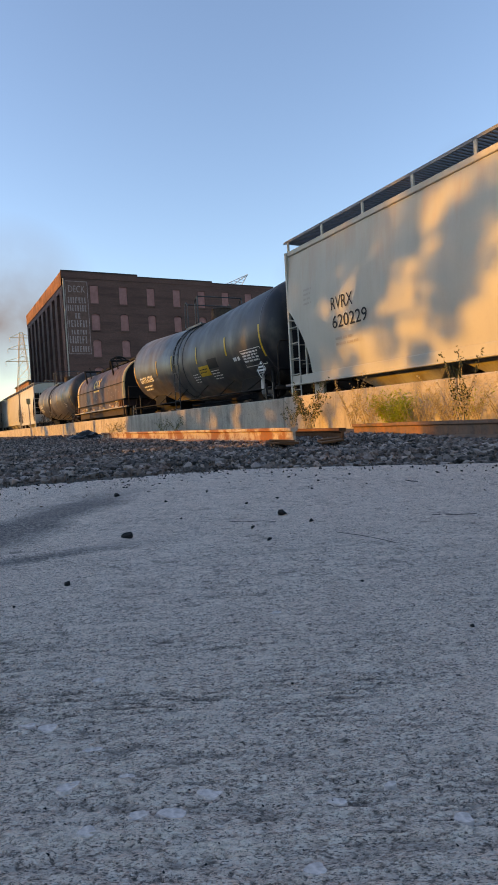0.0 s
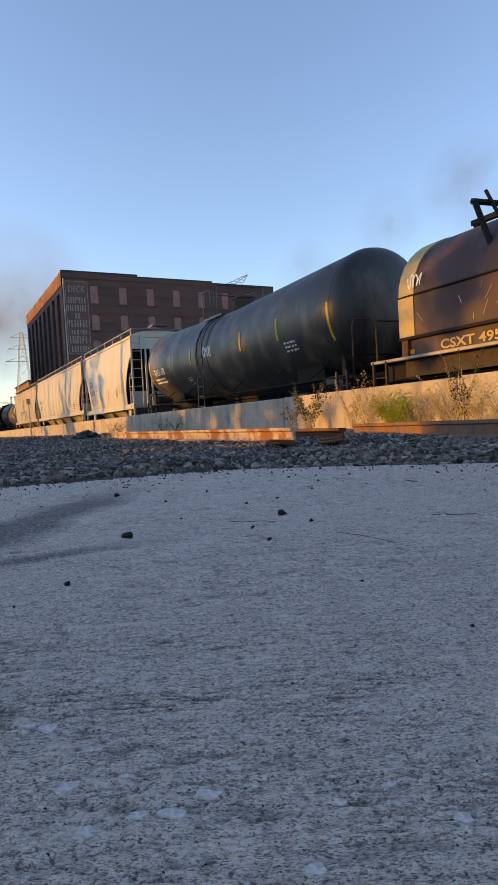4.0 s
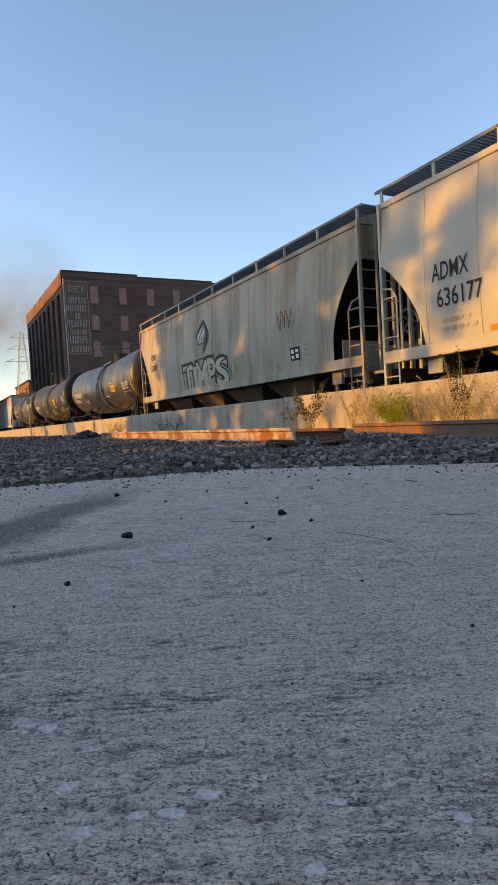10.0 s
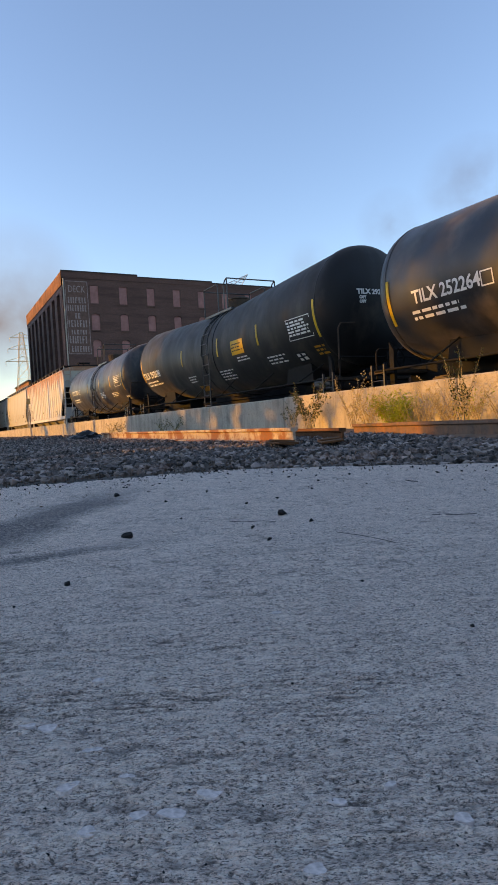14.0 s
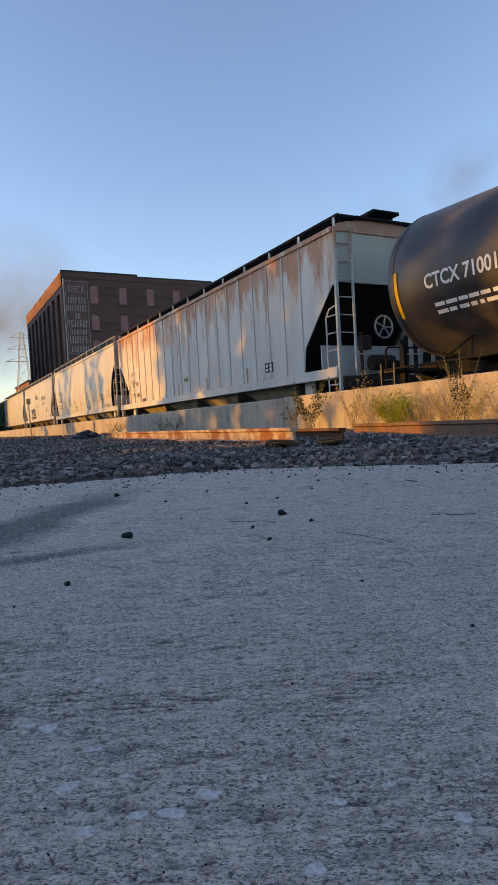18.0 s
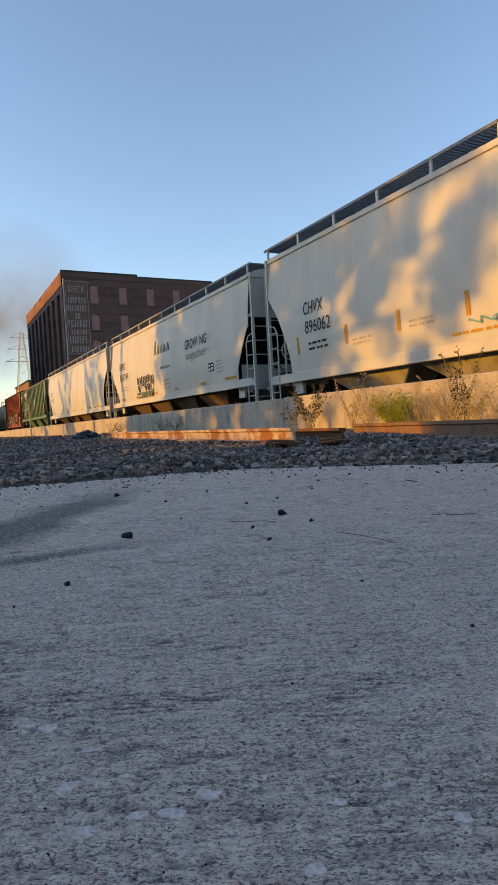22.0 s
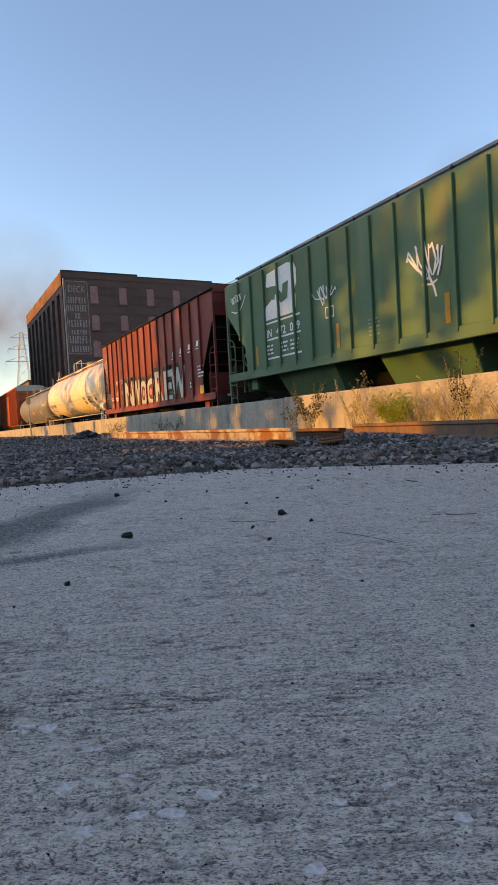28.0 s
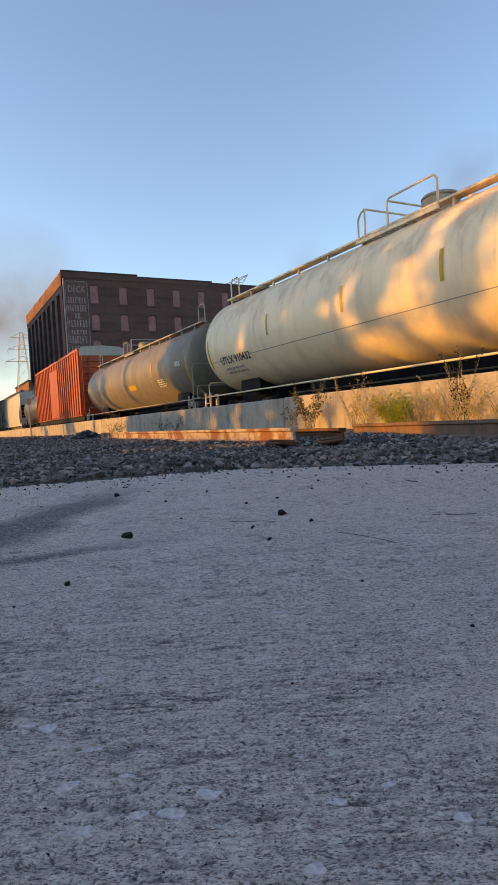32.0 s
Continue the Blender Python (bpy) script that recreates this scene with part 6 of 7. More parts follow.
scrawl(car, -7.35, 3.80, 0.95, 0.36, M["chalk"], EM, 50, 0.028, 17)
ribbon(car, "graffiti", [(-7.35 + 1.0 * q / 12, 3.66 - 0.12 * math.sin(math.pi * q / 12) + 0.34 * (q / 12) ** 3) for q in range(13)], 0.035, M["chalk"], EM, 0.0)
code_box(car, 4.96, 1.8, 0.45, 0.36, EM)
patch(car, "rust_patch", 6.05, 2.1, 0.3, 0.5, M["boxred"], sk, 0.01)
amber(car, (-1.74, 1.74, -5.8), 1.76, sk, 0.58, 0.13)
small_print(car, -0.6, 2.2, 0.45, 5, M["moss"], sk, 0.04, 0.085, 51)

car, L, sk = hopper("hopper_car", -264.5, -249.6, M["red"], "oxide red ribbed hopper car with large graffiti", cut="diag", ribs=15, trim=M["red"], bay_mat=M["under"], rise=2.55, reach=1.15, foot=0.85, flush=True, walk_mat=False, eave=4.70, sill=1.10, endz=3.88, rib_in=1.1)
EM = lambda z: -1.578
part("roof_edge", boxes((-L / 2 - 0.12, L / 2 + 0.12, -1.66, -1.56, 4.70, 4.745)), M["under"], car)
for ch, gx, w, hh in (("N", -3.55, 1.5, 1.26), ("W", -2.2, 1.2, 1.24), ("O", -1.02, 0.95, 1.14), ("C", -0.08, 1.08, 1.14), ("R", 1.05, 1.15, 1.36), ("E", 2.18, 1.0, 1.28), ("W", 3.15, 1.55, 1.3)):
    lettering(car, ch, gx - 0.07, 1.10, hh + 0.06, M["ink"], EM, w + 0.14, 0.17, 0.0, "black outline of the graffiti letter")
    if ch in "OCR":
        shape(car, "graffiti_accent", oval(gx + w * 0.5, 1.12 + hh * (0.62 if ch == "R" else 0.5), w * 0.17, hh * 0.14), M["pink"], EM, 0.004)
    lettering(car, ch, gx, 1.16, hh - 0.08, M["silver"], EM, w, 0.06, 0.008, label="silver and black graffiti letter")
for i, x in enumerate((3.35, 4.2, 5.05, 5.85)):
    patch(car, "maker_mark", x, 2.88 + 0.03 * i, 0.20, 0.2, M["chalk"], EM, 0.0, 0.07)
    patch(car, "maker_mark", x - 0.04, 2.78 + 0.03 * i, 0.26, 0.035, M["chalk"], EM, 0.0)
code_box(car, 5.07, 1.46, 0.45, 0.32, EM)
patch(car, "yellow_mark", 6.04, 1.22, 0.35, 0.3, M["yellow"], sk)
small_print(car, 5.9, 2.2, 0.6, 4, M["chalk"], sk, 0.05, 0.12, 52)
lettering(car, "BN", -5.09, 2.40, 0.21, M["chalk"], EM, 0.45, 0.0, 0.0)
lettering(car, "SF", -4.16, 2.40, 0.21, M["chalk"], EM, 0.40, 0.0, 0.0)
lettering(car, "436", -5.10, 1.86, 0.20, M["chalk"], EM, 0.52, 0.0, 0.0)
lettering(car, "10", -4.18, 1.86, 0.20, M["chalk"], EM, 0.30, 0.0, 0.0)
scrawl(car, -5.2, 1.52, 0.75, 0.32, M["chalk"], EM, 53, 0.035, 14)
for word, x, z, w in (("HE", -6.95, 3.68, 0.34), ("NWO", -7.12, 3.42, 0.56), ("CREW", -6.98, 3.14, 0.5)):
    lettering(car, word, x, z, 0.22, M["pale_pink"], EM, w, 0.006, 0.0, "pale spray-painted tag")
ribbon(car, "graffiti", [(-7.2, 3.70), (-6.97, 3.72)], 0.03, M["pale_pink"], EM, 0.0)
ribbon(car, "graffiti", [(-6.83, 4.18), (-6.81, 4.05), (-6.82, 3.98)], 0.04, M["pale_pink"], EM, 0.0)
ribbon(car, "graffiti", [(-6.8, 3.06), (-6.62, 3.07), (-6.76, 2.98), (-6.58, 2.99)], 0.025, M["pale_pink"], EM, 0.0)
patch(car, "yellow_mark", -5.98, 1.24, 0.55, 0.2, M["mustard"], sk)
small_print(car, -6.1, 1.72, 0.6, 2, M["chalk"], sk, 0.04, 0.1, 56)

car, L, sk = tank("tank_car", -283.0, -265.9, M["cream"], "dirty cream tank car with rusty top walkway", trim=M["cream"], topwalk=True, strips=(-4.28, -0.69, 2.48, 5.36), band=False, ladder=False, r=1.62, zc=2.82, strip_mat=M["yellow"], fit=(0.38, 1.9, -0.45, -0.35, 1.05))
head_lettering(car, "UTLX 910432", -1.22, 3.22, 0.17, 1.1, M["ink"], L / 2, 1.62, 2.82)
shape(car, "rust_patch", oval(8.0, 3.84, 0.12, 0.10), M["buff"], sk, 0.008)
bm = bmesh.new()
bar(bm, (L / 2 - 0.95, -1.12, 1.5), (L / 2 + 0.1, -1.12, 1.5), 0.27, 18)
part("air_tank", bm, M["cream"], car, bevel=0.03)
lettering(car, "UTLX 910432", -7.65, 2.08, 0.22, M["slate"], sk, 2.1, 0.008)
small_print(car, -7.55, 1.88, 1.8, 2, M["tan"], sk, 0.06, 0.13, 57)
patch(car, "weld_seam", -8.35, 2.20, 16.7, 0.02, M["tan"], sk, 0.006)
patch(car, "faded_panel", 3.9, 2.08, 0.65, 0.22, M["dusty"], sk)
small_print(car, 4.1, 1.98, 0.5, 3, M["ink"], sk, 0.05, 0.075, 61)
patch(car, "inspection_box", 5.1, 1.86, 0.38, 0.26, M["ink"], sk)
patch(car, "stencil_block", 5.2, 1.92, 0.12, 0.12, M["chalk"], sk, 0.016)
small_print(car, 5.6, 2.2, 1.1, 5, M["tan"], sk, 0.03, 0.08, 58)
patch(car, "stencil_mark", 6.85, 1.95, 0.3, 0.12, M["ink"], sk)
placard(car, 7.49, 1.45, sk, 0.26, M["chalk"])
ribbon(car, "placard_mark", [(7.49, 1.24), (7.70, 1.45), (7.49, 1.66), (7.28, 1.45), (7.49, 1.24)], 0.05, M["boxred"], lambda z: -1.60, 0.006)

car, L, sk = tank("tank_car", -301.8, -285.2, M["dustgrey"], "dust-coated dark grey tank car with a top walkway", dome=-0.8, trim=M["tan"], topwalk=True, strips=(-3.0, 4.0), band=False, ladder=False)
patch(car, "warning_panel", 0.3, 1.95, 1.1, 0.25, M["yellow"], sk, label="yellow warning panel with unreadable print")
small_print(car, 4.6, 2.1, 1.0, 4, M["chalk"], sk, 0.04, 0.09, 59)
lettering(car, "UTLX", 7.0, 2.5, 0.16, M["chalk"], sk, 0.6)


def boxcar(name, left, right, label):
    car, L = new_car(name, left, right, label, "boxcar")
    h, top = L / 2, 5.5
    for s in (-1, 1):
        part("side_wall", boxes((-h, h, s * 1.5 - 0.03, s * 1.5 + 0.03, 1.1, top)), M["boxred"], car)
        part("end_wall", boxes((s * h - 0.04, s * h + 0.04, -1.47, 1.47, 1.1, top)), M["boxred"], car)
        for k in range(9):
            z = 1.5 + k * 0.4
            bm = bmesh.new()
            bar(bm, (s * (h + 0.04), -1.35, z), (s * (h + 0.04), 1.35, z), 0.07, 8)
            part("end_corrugation", bm, M["boxred"], car)
        n = 24
        rm = cached("boxrib", lambda: mesh_of("side_post", boxes((-0.05, 0.05, -0.07, 0, 0, 4.25)), M["boxred"], bevel=0.01))
        for i in range(n + 1):
            x = -h + 0.08 + (L - 0.16) * i / n
            placed("side_post", rm, car, pose(x, s * -1.53, 1.15, 0, 0, 0 if s > 0 else 180))
        part("plug_door", boxes((-1.6, 1.6, s * 1.56 - 0.03, s * 1.56 + 0.03, 1.2, 4.9)), M["boxred"], car)
        part("top_rail", boxes((-h, h, s * 1.53 - 0.06, s * 1.53 + 0.06, top - 0.12, top + 0.03)), M["boxred"], car)
        placed("end_ladder", ladder_mesh(3.9, 0.42, M["boxred"], "box"), car, pose(s * (h + 0.12), -1.15, 1.1, 0, 0, 90))
    bm = bmesh.new()
    prism(bm, [(-1.56, top), (-1.2, top + 0.14), (0, top + 0.22), (1.2, top + 0.14), (1.56, top)], -h - 0.05, h + 0.05)
    part("roof", bm, M["light"], car, "pale galvanised boxcar roof")
    part("end_fascia", boxes((h + 0.05, h + 0.08, -1.5, 1.5, top - 0.45, top)), M["light"], car, "white end fascia")
    part("underframe", boxes((-h, h, -1.4, 1.4, 0.8, 1.1)), M["under"], car)
    running_gear(car, h)
    return car


boxcar("boxcar", -321.9, -303.6, "faded red ribbed boxcar with a pale roof")
tank("tank_car", -331.4, -323.6, M["black"], "short dark tank car", dome=0.2, trim=M["black"], ladder=False)
hopper("hopper_car", -350.5, -333.6, M["white"], "off-white covered hopper car at the tail")
hopper("hopper_car", -369.0, -352.0, M["light"], "light grey covered hopper car at the tail")

# ---- the brick building beyond the track ----
BX, BY, BTOP = -79.5, 16.0, 20.7
brick_building = new("brick_building")
tagged(brick_building, "dark brick industrial building with boarded windows and ghost sign", "building")
COLS = [20.15, 24.03, 27.9, 31.7, 35.5, 39.3, 43.1]
ROWS = [(16.85, 19.2), (13.35, 15.55), (9.85, 12.1), (6.3, 8.5), (2.7, 4.9)]


def holed(bm, u0, u1, v0, v1, holes, place):
    """A wall face with rectangular openings; place(u, v) gives the point. holes: (u0, u1, v0, v1), in a grid."""
    us = sorted({u0, u1, *[q for hh in holes for q in hh[:2]]})
    vs = sorted({v0, v1, *[q for hh in holes for q in hh[2:]]})
    grid = {}
    for i, u in enumerate(us):
        for j, v in enumerate(vs):
            grid[i, j] = bm.verts.new(place(u, v))
    for i in range(len(us) - 1):
        for j in range(len(vs) - 1):
            cu, cv = (us[i] + us[i + 1]) / 2, (vs[j] + vs[j + 1]) / 2
            if not any(a < cu < b and c < cv < d for a, b, c, d in holes):
                bm.faces.new((grid[i, j], grid[i + 1, j], grid[i + 1, j + 1], grid[i, j + 1]))


bm = bmesh.new()
front_holes = [(y - 0.55, y + 0.55, a, b) for y in COLS for a, b in ROWS]
holed(bm, BY, 47.5, -0.3, 20.0, front_holes, lambda u, v: (BX, u, v))
for a, b, c, d in front_holes:
    for (p, q), (r_, s_) in (((a, c), (b, c)), ((b, c), (b, d)), ((b, d), (a, d)), ((a, d), (a, c))):
        bm.faces.new([bm.verts.new(w) for w in ((BX, p, q), (BX, r_, s_), (BX - 0.25, r_, s_), (BX - 0.25, p, q))])
bmesh.ops.remove_doubles(bm, verts=bm.verts, dist=0.001)
part("front_wall", bm, M["brick"], brick_building)
# the long side: piers with deep dark window strips between them
bm = bmesh.new()
side_holes = [(-110.7 + 1.2 + i * 3.75, -110.7 + 3.3 + i * 3.75, 1.0, 18.3) for i in range(8)]
holed(bm, -110.7, BX, -0.3, 19.0, side_holes, lambda u, v: (u, BY, v))
for a, b, c, d in side_holes:
    for (p, q), (r_, s_) in (((a, c), (b, c)), ((b, c), (b, d)), ((b, d), (a, d)), ((a, d), (a, c))):
        bm.faces.new([bm.verts.new(w) for w in ((p, BY, q), (r_, BY, s_), (r_, BY + 0.6, s_), (p, BY + 0.6, q))])
bmesh.ops.remove_doubles(bm, verts=bm.verts, dist=0.001)
part("side_wall", bm, M["brick"], brick_building)
for a, b, c, d in side_holes:
    win = part("window_strip", boxes((a, b, BY + 0.55, BY + 0.6, c, d)), M["dark"], brick_building, "tall dark window strip")
    for k in range(1, 5):
        zz = c + (d - c) * k / 5
        part("spandrel", boxes((a, b, BY + 0.42, BY + 0.545, zz - 0.5, zz + 0.3)), M["brick"], win)
bm = bmesh.new()
quad_box(bm, -110.7, BX, 47.3, 47.5, -0.3, 20.0)
quad_box(bm, -110.7, -110.5, BY, 47.3, -0.3, 20.0)
part("back_wall", bm, M["brick"], brick_building)
part("roof", boxes((-110.5, BX - 0.3, BY + 0.3, 47.3, 19.6, 19.9)), M["roof"], brick_building)
part("cornice", boxes((-110.75, BX + 0.0, BY - 0.06, BY + 0.3, 19.0, 20.75)), M["cornice"], brick_building, "brick cornice band coloured orange as by low sun")
for a, b, z in ((16.0, 26.15, 20.98), (26.15, 37.25, 20.72), (37.25, 47.5, 20.5)):
    part("parapet", boxes((BX - 0.35, BX + 0.05, a, b, 20.0, z - 0.14)), M["brick"], brick_building)
    part("coping", boxes((BX - 0.4, BX + 0.1, a, b, z - 0.14, z)), M["roof"], brick_building)
for y in COLS:
    for k, (a, b) in enumerate(ROWS):
        w = part("boarded_window", boxes((BX - 0.22, BX - 0.12, y - 0.55, y + 0.55, a, b)), M["board"], brick_building, "pink boarded-up window")
        part("sill", boxes((BX - 0.05, BX + 0.08, y - 0.65, y + 0.65, a - 0.18, a)), M["brick"], w)
        if k:
            bm = bmesh.new()
            arch = [(y - 0.56, b - 0.35), (y - 0.56, b + 0.01)] + [(y + 0.56, b + 0.01), (y + 0.56, b - 0.35)] + [(y + 0.56 * math.cos(math.pi * i / 6), b - 0.35 + 0.34 * math.sin(math.pi * i / 6)) for i in range(1, 6)]
            prism(bm, arch, BX - 0.1, BX + 0.03)
            part("arch", bm, M["brick"], w)
bm = bmesh.new()
pipe(bm, [(BX + 0.12, 16.2, 0.0), (BX + 0.12, 16.2, 19.9)], 0.09, 8)
part("drainpipe", bm, M["tan"], brick_building, "pale drainpipe at the corner")
sign = part("painted_sign", boxes((BX + 0.004, BX + 0.02, 16.4, 19.3, 10.2, 19.65)), M["sign_ground"], brick_building, "faded ghost sign painted on the brick")
bm = bmesh.new()
for a, b, c, d in ((16.4, 19.3, 19.57, 19.65), (16.4, 19.3, 10.2, 10.28), (16.4, 16.48, 10.2, 19.65), (19.22, 19.3, 10.2, 19.65)):
    quad_box(bm, BX + 0.024, BX + 0.03, a, b, c, d)
part("border", bm, M["ghost"], sign)
co, faces = letters("DECK", 0.85)
me = bpy.data.meshes.new("faded_word")
me.from_pydata([(BX + 0.026, 16.75 + u * 2.2 / co[:, 0].max(), 18.2 + v) for u, v in co], [], faces)
me.materials.append(M["ghost"])
part("faded_word", me, None, sign)
rnd = random.Random(8)
for zz, hh, w0, w1 in ((16.8, 0.75, 16.7, 19.0), (15.75, 0.8, 16.6, 19.1), (14.8, 0.7, 17.5, 18.2), (13.7, 0.9, 16.6, 19.1), (12.75, 0.6, 16.9, 18.8), (11.6, 0.95, 16.6, 19.0), (10.5, 0.75, 16.8, 19.0)):
    bm = bmesh.new()
    y = w0
    while y < w1 - 0.1:
        ww = rnd.uniform(0.22, 0.4)
        k = rnd.random()
        quad_box(bm, BX + 0.024, BX + 0.03, y, y + 0.16, zz, zz + hh)
        if k < 0.7:
            quad_box(bm, BX + 0.0245, BX + 0.0305, y, y + ww - 0.08, zz + hh - 0.14, zz + hh)
        if k > 0.3:
            quad_box(bm, BX + 0.025, BX + 0.031, y, y + ww - 0.08, zz, zz + 0.14)
        quad_box(bm, BX + 0.0255, BX + 0.0315, y, y + ww - 0.1, zz + hh * 0.45, zz + hh * 0.55)
        y += ww + 0.05
    part("faded_word", bm, M["ghost"], sign)
bm = bmesh.new()
chords = (((38.0, 20.75), (44.9, 22.95)), ((39.6, 20.3), (44.9, 22.95)), ((42.3, 20.1), (44.9, 22.95)))
for k, ((ya, za), (yb, zb)) in enumerate(chords):
    bar(bm, (BX - 3, ya, za - 0.9), (BX - 3, yb, zb), 0.07, 6)
for t in np.linspace(0, 0.85, 9):
    p = [(BX - 3, ya + (yb - ya) * float(t), za - 0.9 + (zb - za + 0.9) * float(t)) for (ya, za), (yb, zb) in chords]
    bar(bm, p[0], p[1], 0.06, 4)
    bar(bm, p[1], p[2], 0.06, 4)
ob = new("roof_boom", mesh_of("roof_boom", bm, M["chalk"]))
tagged(ob, "thin pale lattice boom slanting over the roof", "roof boom")

# ---- power pylon, far shed ----


def pylon(x, y, h):
    bm = bmesh.new()
    w0, w1 = 3.2, 0.5
    lv = [0, 0.16, 0.30, 0.43, 0.55, 0.66, 0.76, 0.85, 0.93, 1.0]
    for a, b in zip(lv, lv[1:]):
        wa, wb = w0 + (w1 - w0) * a, w0 + (w1 - w0) * b
        ca = [(-wa, -wa), (wa, -wa), (wa, wa), (-wa, wa)]
        cb = [(-wb, -wb), (wb, -wb), (wb, wb), (-wb, wb)]
        for i in range(4):
            j = (i + 1) % 4
            bar(bm, (*ca[i], a * h), (*cb[i], b * h), 0.10, 4)
            bar(bm, (*ca[i], a * h), (*cb[j], b * h), 0.05, 4)
            bar(bm, (*ca[j], a * h), (*cb[i], b * h), 0.05, 4)
            bar(bm, (*cb[i], b * h), (*cb[j], b * h), 0.05, 4)
    for z, r in ((0.72, 5.0), (0.84, 4.2), (0.95, 3.4)):
        for s in (-1, 1):
            bar(bm, (0, 0, z * h), (0, s * r, z * h), 0.14, 4)
            bar(bm, (0, 0, (z + 0.05) * h), (0, s * r, z * h), 0.09, 4)
            bar(bm, (0, s * r, z * h), (0, s * r, z * h - 1.3), 0.1, 4)
    ob = new("power_pylon", mesh_of("power_pylon", bm, M["lattice"]))
    ob.matrix_basis = pose(x, y, -0.03)
    return tagged(ob, "lattice steel power pylon far behind the train", "pylon")


pylon(-200, 26.9, 32)
shed = new("far_shed")
tagged(shed, "small sunlit brick building far along the track", "building")
# the same sun-orange colour makes this far wall look lit
part("wall", boxes((-215, -185, 26.0, 31.5, -0.1, 15.5)), M["cornice"], shed)
part("roof", boxes((-215.3, -184.7, 25.7, 31.8, 15.5, 15.9)), M["roof"], shed)

# sign post by the far wall
sp = new("sign_post")
tagged(sp, "thin post with a small pale sign by the wall", "sign")
bm = bmesh.new()
bar(bm, (-51.0, 7.1, -0.03), (-51.0, 7.05, 2.9), 0.05)
part("post", bm, M["steel"], sp)
part("plate", boxes((-50.95, -50.92, 6.9, 7.2, 2.6, 3.05)), M["buff"], sp, "small buff sign plate")

# crumpled plastic on the ballast
bm = bmesh.new()
bmesh.ops.create_icosphere(bm, subdivisions=3, radius=1.0)
for v in bm.verts:
    k = 1 + 0.45 * noise.noise(v.co * 2.3 + Vector((4, 1, 2)))
    v.co = Vector((v.co.x * 0.55 * k, v.co.y * 0.4 * k, max(0.0, v.co.z) * 0.22 * k))
ob = new("plastic_sheet", mesh_of("plastic_sheet", bm, M["tarp"]))
ob.matrix_basis = pose(-17.5, 3.9, -0.02, 0, 0, 20)
tagged(ob, "crumpled dark plastic sheet on the ballast", "plastic sheet")

# ---- added out of view: blocks and trees that cast the place's shade ----
shade_top = toward_sun(0, 3.15, 0, -30)[1]
# unseen block; the notch lets a strip of sun onto the gravel
structure("wall_shade_ground", boxes((-110, -21.1, -34, -30, -0.1, shade_top), (-21.1, -19.7, -34, -30, -0.1, shade_top - 0.27), (-19.7, 60, -34, -30, -0.1, shade_top)), M["plainwall"], "unseen low block added to shade the ground", category="building")
# unseen block whose edge shades the right end of the rails
structure("wall_shade_rails", boxes((-18.6, 60, -29.9, -27, -0.1, toward_sun(0, 4.4, 0.2, -30)[1])), M["plainwall"], "unseen block added to shade the right-hand rail", category="building")
# unseen wall that keeps sun off the brick face below the cornice
structure("wall_shade_building", boxes((-140, -85.0, 3.3, 4, -0.1, 20.9)), M["plainwall"], "unseen wall added to shade the brick building's side", category="building")


def leaf_cloud(count, where, size, seed, mat, name="leaves"):
    """Many small leaves as one mesh; where(r) gives each leaf's place."""
    r = np.random.default_rng(seed)
    V, F = [], []
    for i in range(count):
        p = np.array(where(r))
        a, b = r.normal(size=3), r.normal(size=3)
        a /= np.linalg.norm(a)
        b -= a * (a @ b)
        b /= np.linalg.norm(b)
        s = size * r.uniform(0.6, 1.3)
        k = len(V)
        V += [p - a * s, p + b * s * 0.45, p + a * s, p - b * s * 0.45]
        F.append((k, k + 1, k + 2, k + 3))
    me = bpy.data.meshes.new(name)
    me.from_pydata([tuple(map(float, v)) for v in V], [], F)
    me.materials.append(mat)
    return me


def tree(x0, x1, low, high, y, seed, leaves, clumps, size=0.2, stem=0.0, thick=0.24, puff=(0.35, 0.8)):
    """An unseen tree whose crown shades the train from x0 to x1 and from low to high; its stem stands stem metres off
    the middle.
    """
    (xa, za), (xb, zb) = toward_sun(x0, 8.8, low, y), toward_sun(x1, 8.8, high, y)
    root = new("shade_tree")
    xm = (xa + xb) / 2
    root.matrix_basis = pose(xm, y, -0.03)
    tagged(root, "unseen leafy tree that shades the train", "tree", "trees across the yard")
    r = random.Random(seed)
    w = (xb - xa) / 2
    bm = bmesh.new()
    bar(bm, (stem, 0, 0), (stem, 0, za + 1.0), thick, 10, thick * 0.7)
    for i in range(7):
        a = i * 2.4
        tip = (w * 0.6 * math.cos(a), 1.5 * math.sin(a), za + (zb - za) * r.uniform(0.5, 0.95))
        bar(bm, (stem, 0, za + 0.9), tip, 0.07, 6, 0.02)
    part("trunk", bm, M["bark"], root)
    cl = []
    while len(cl) < clumps:
        u, v = r.uniform(-1, 1), r.uniform(-1, 1)
        if u * u + v * v * abs(v) < 1.15:
            cl.append((u * w, r.uniform(-1.5, 1.5), (za + zb) / 2 + v * (zb - za) / 2, r.uniform(*puff)))

    def where(g):
        c = cl[int(g.integers(len(cl)))]
        d = g.normal(size=3)
        d = d / np.linalg.norm(d) * g.random() ** 0.4 * c[3]
        return (c[0] + d[0], c[1] + d[1], c[2] + d[2])
    part("crown", leaf_cloud(leaves, where, size, seed, M["leaf_tree"], "crown"), None, root)
    return root


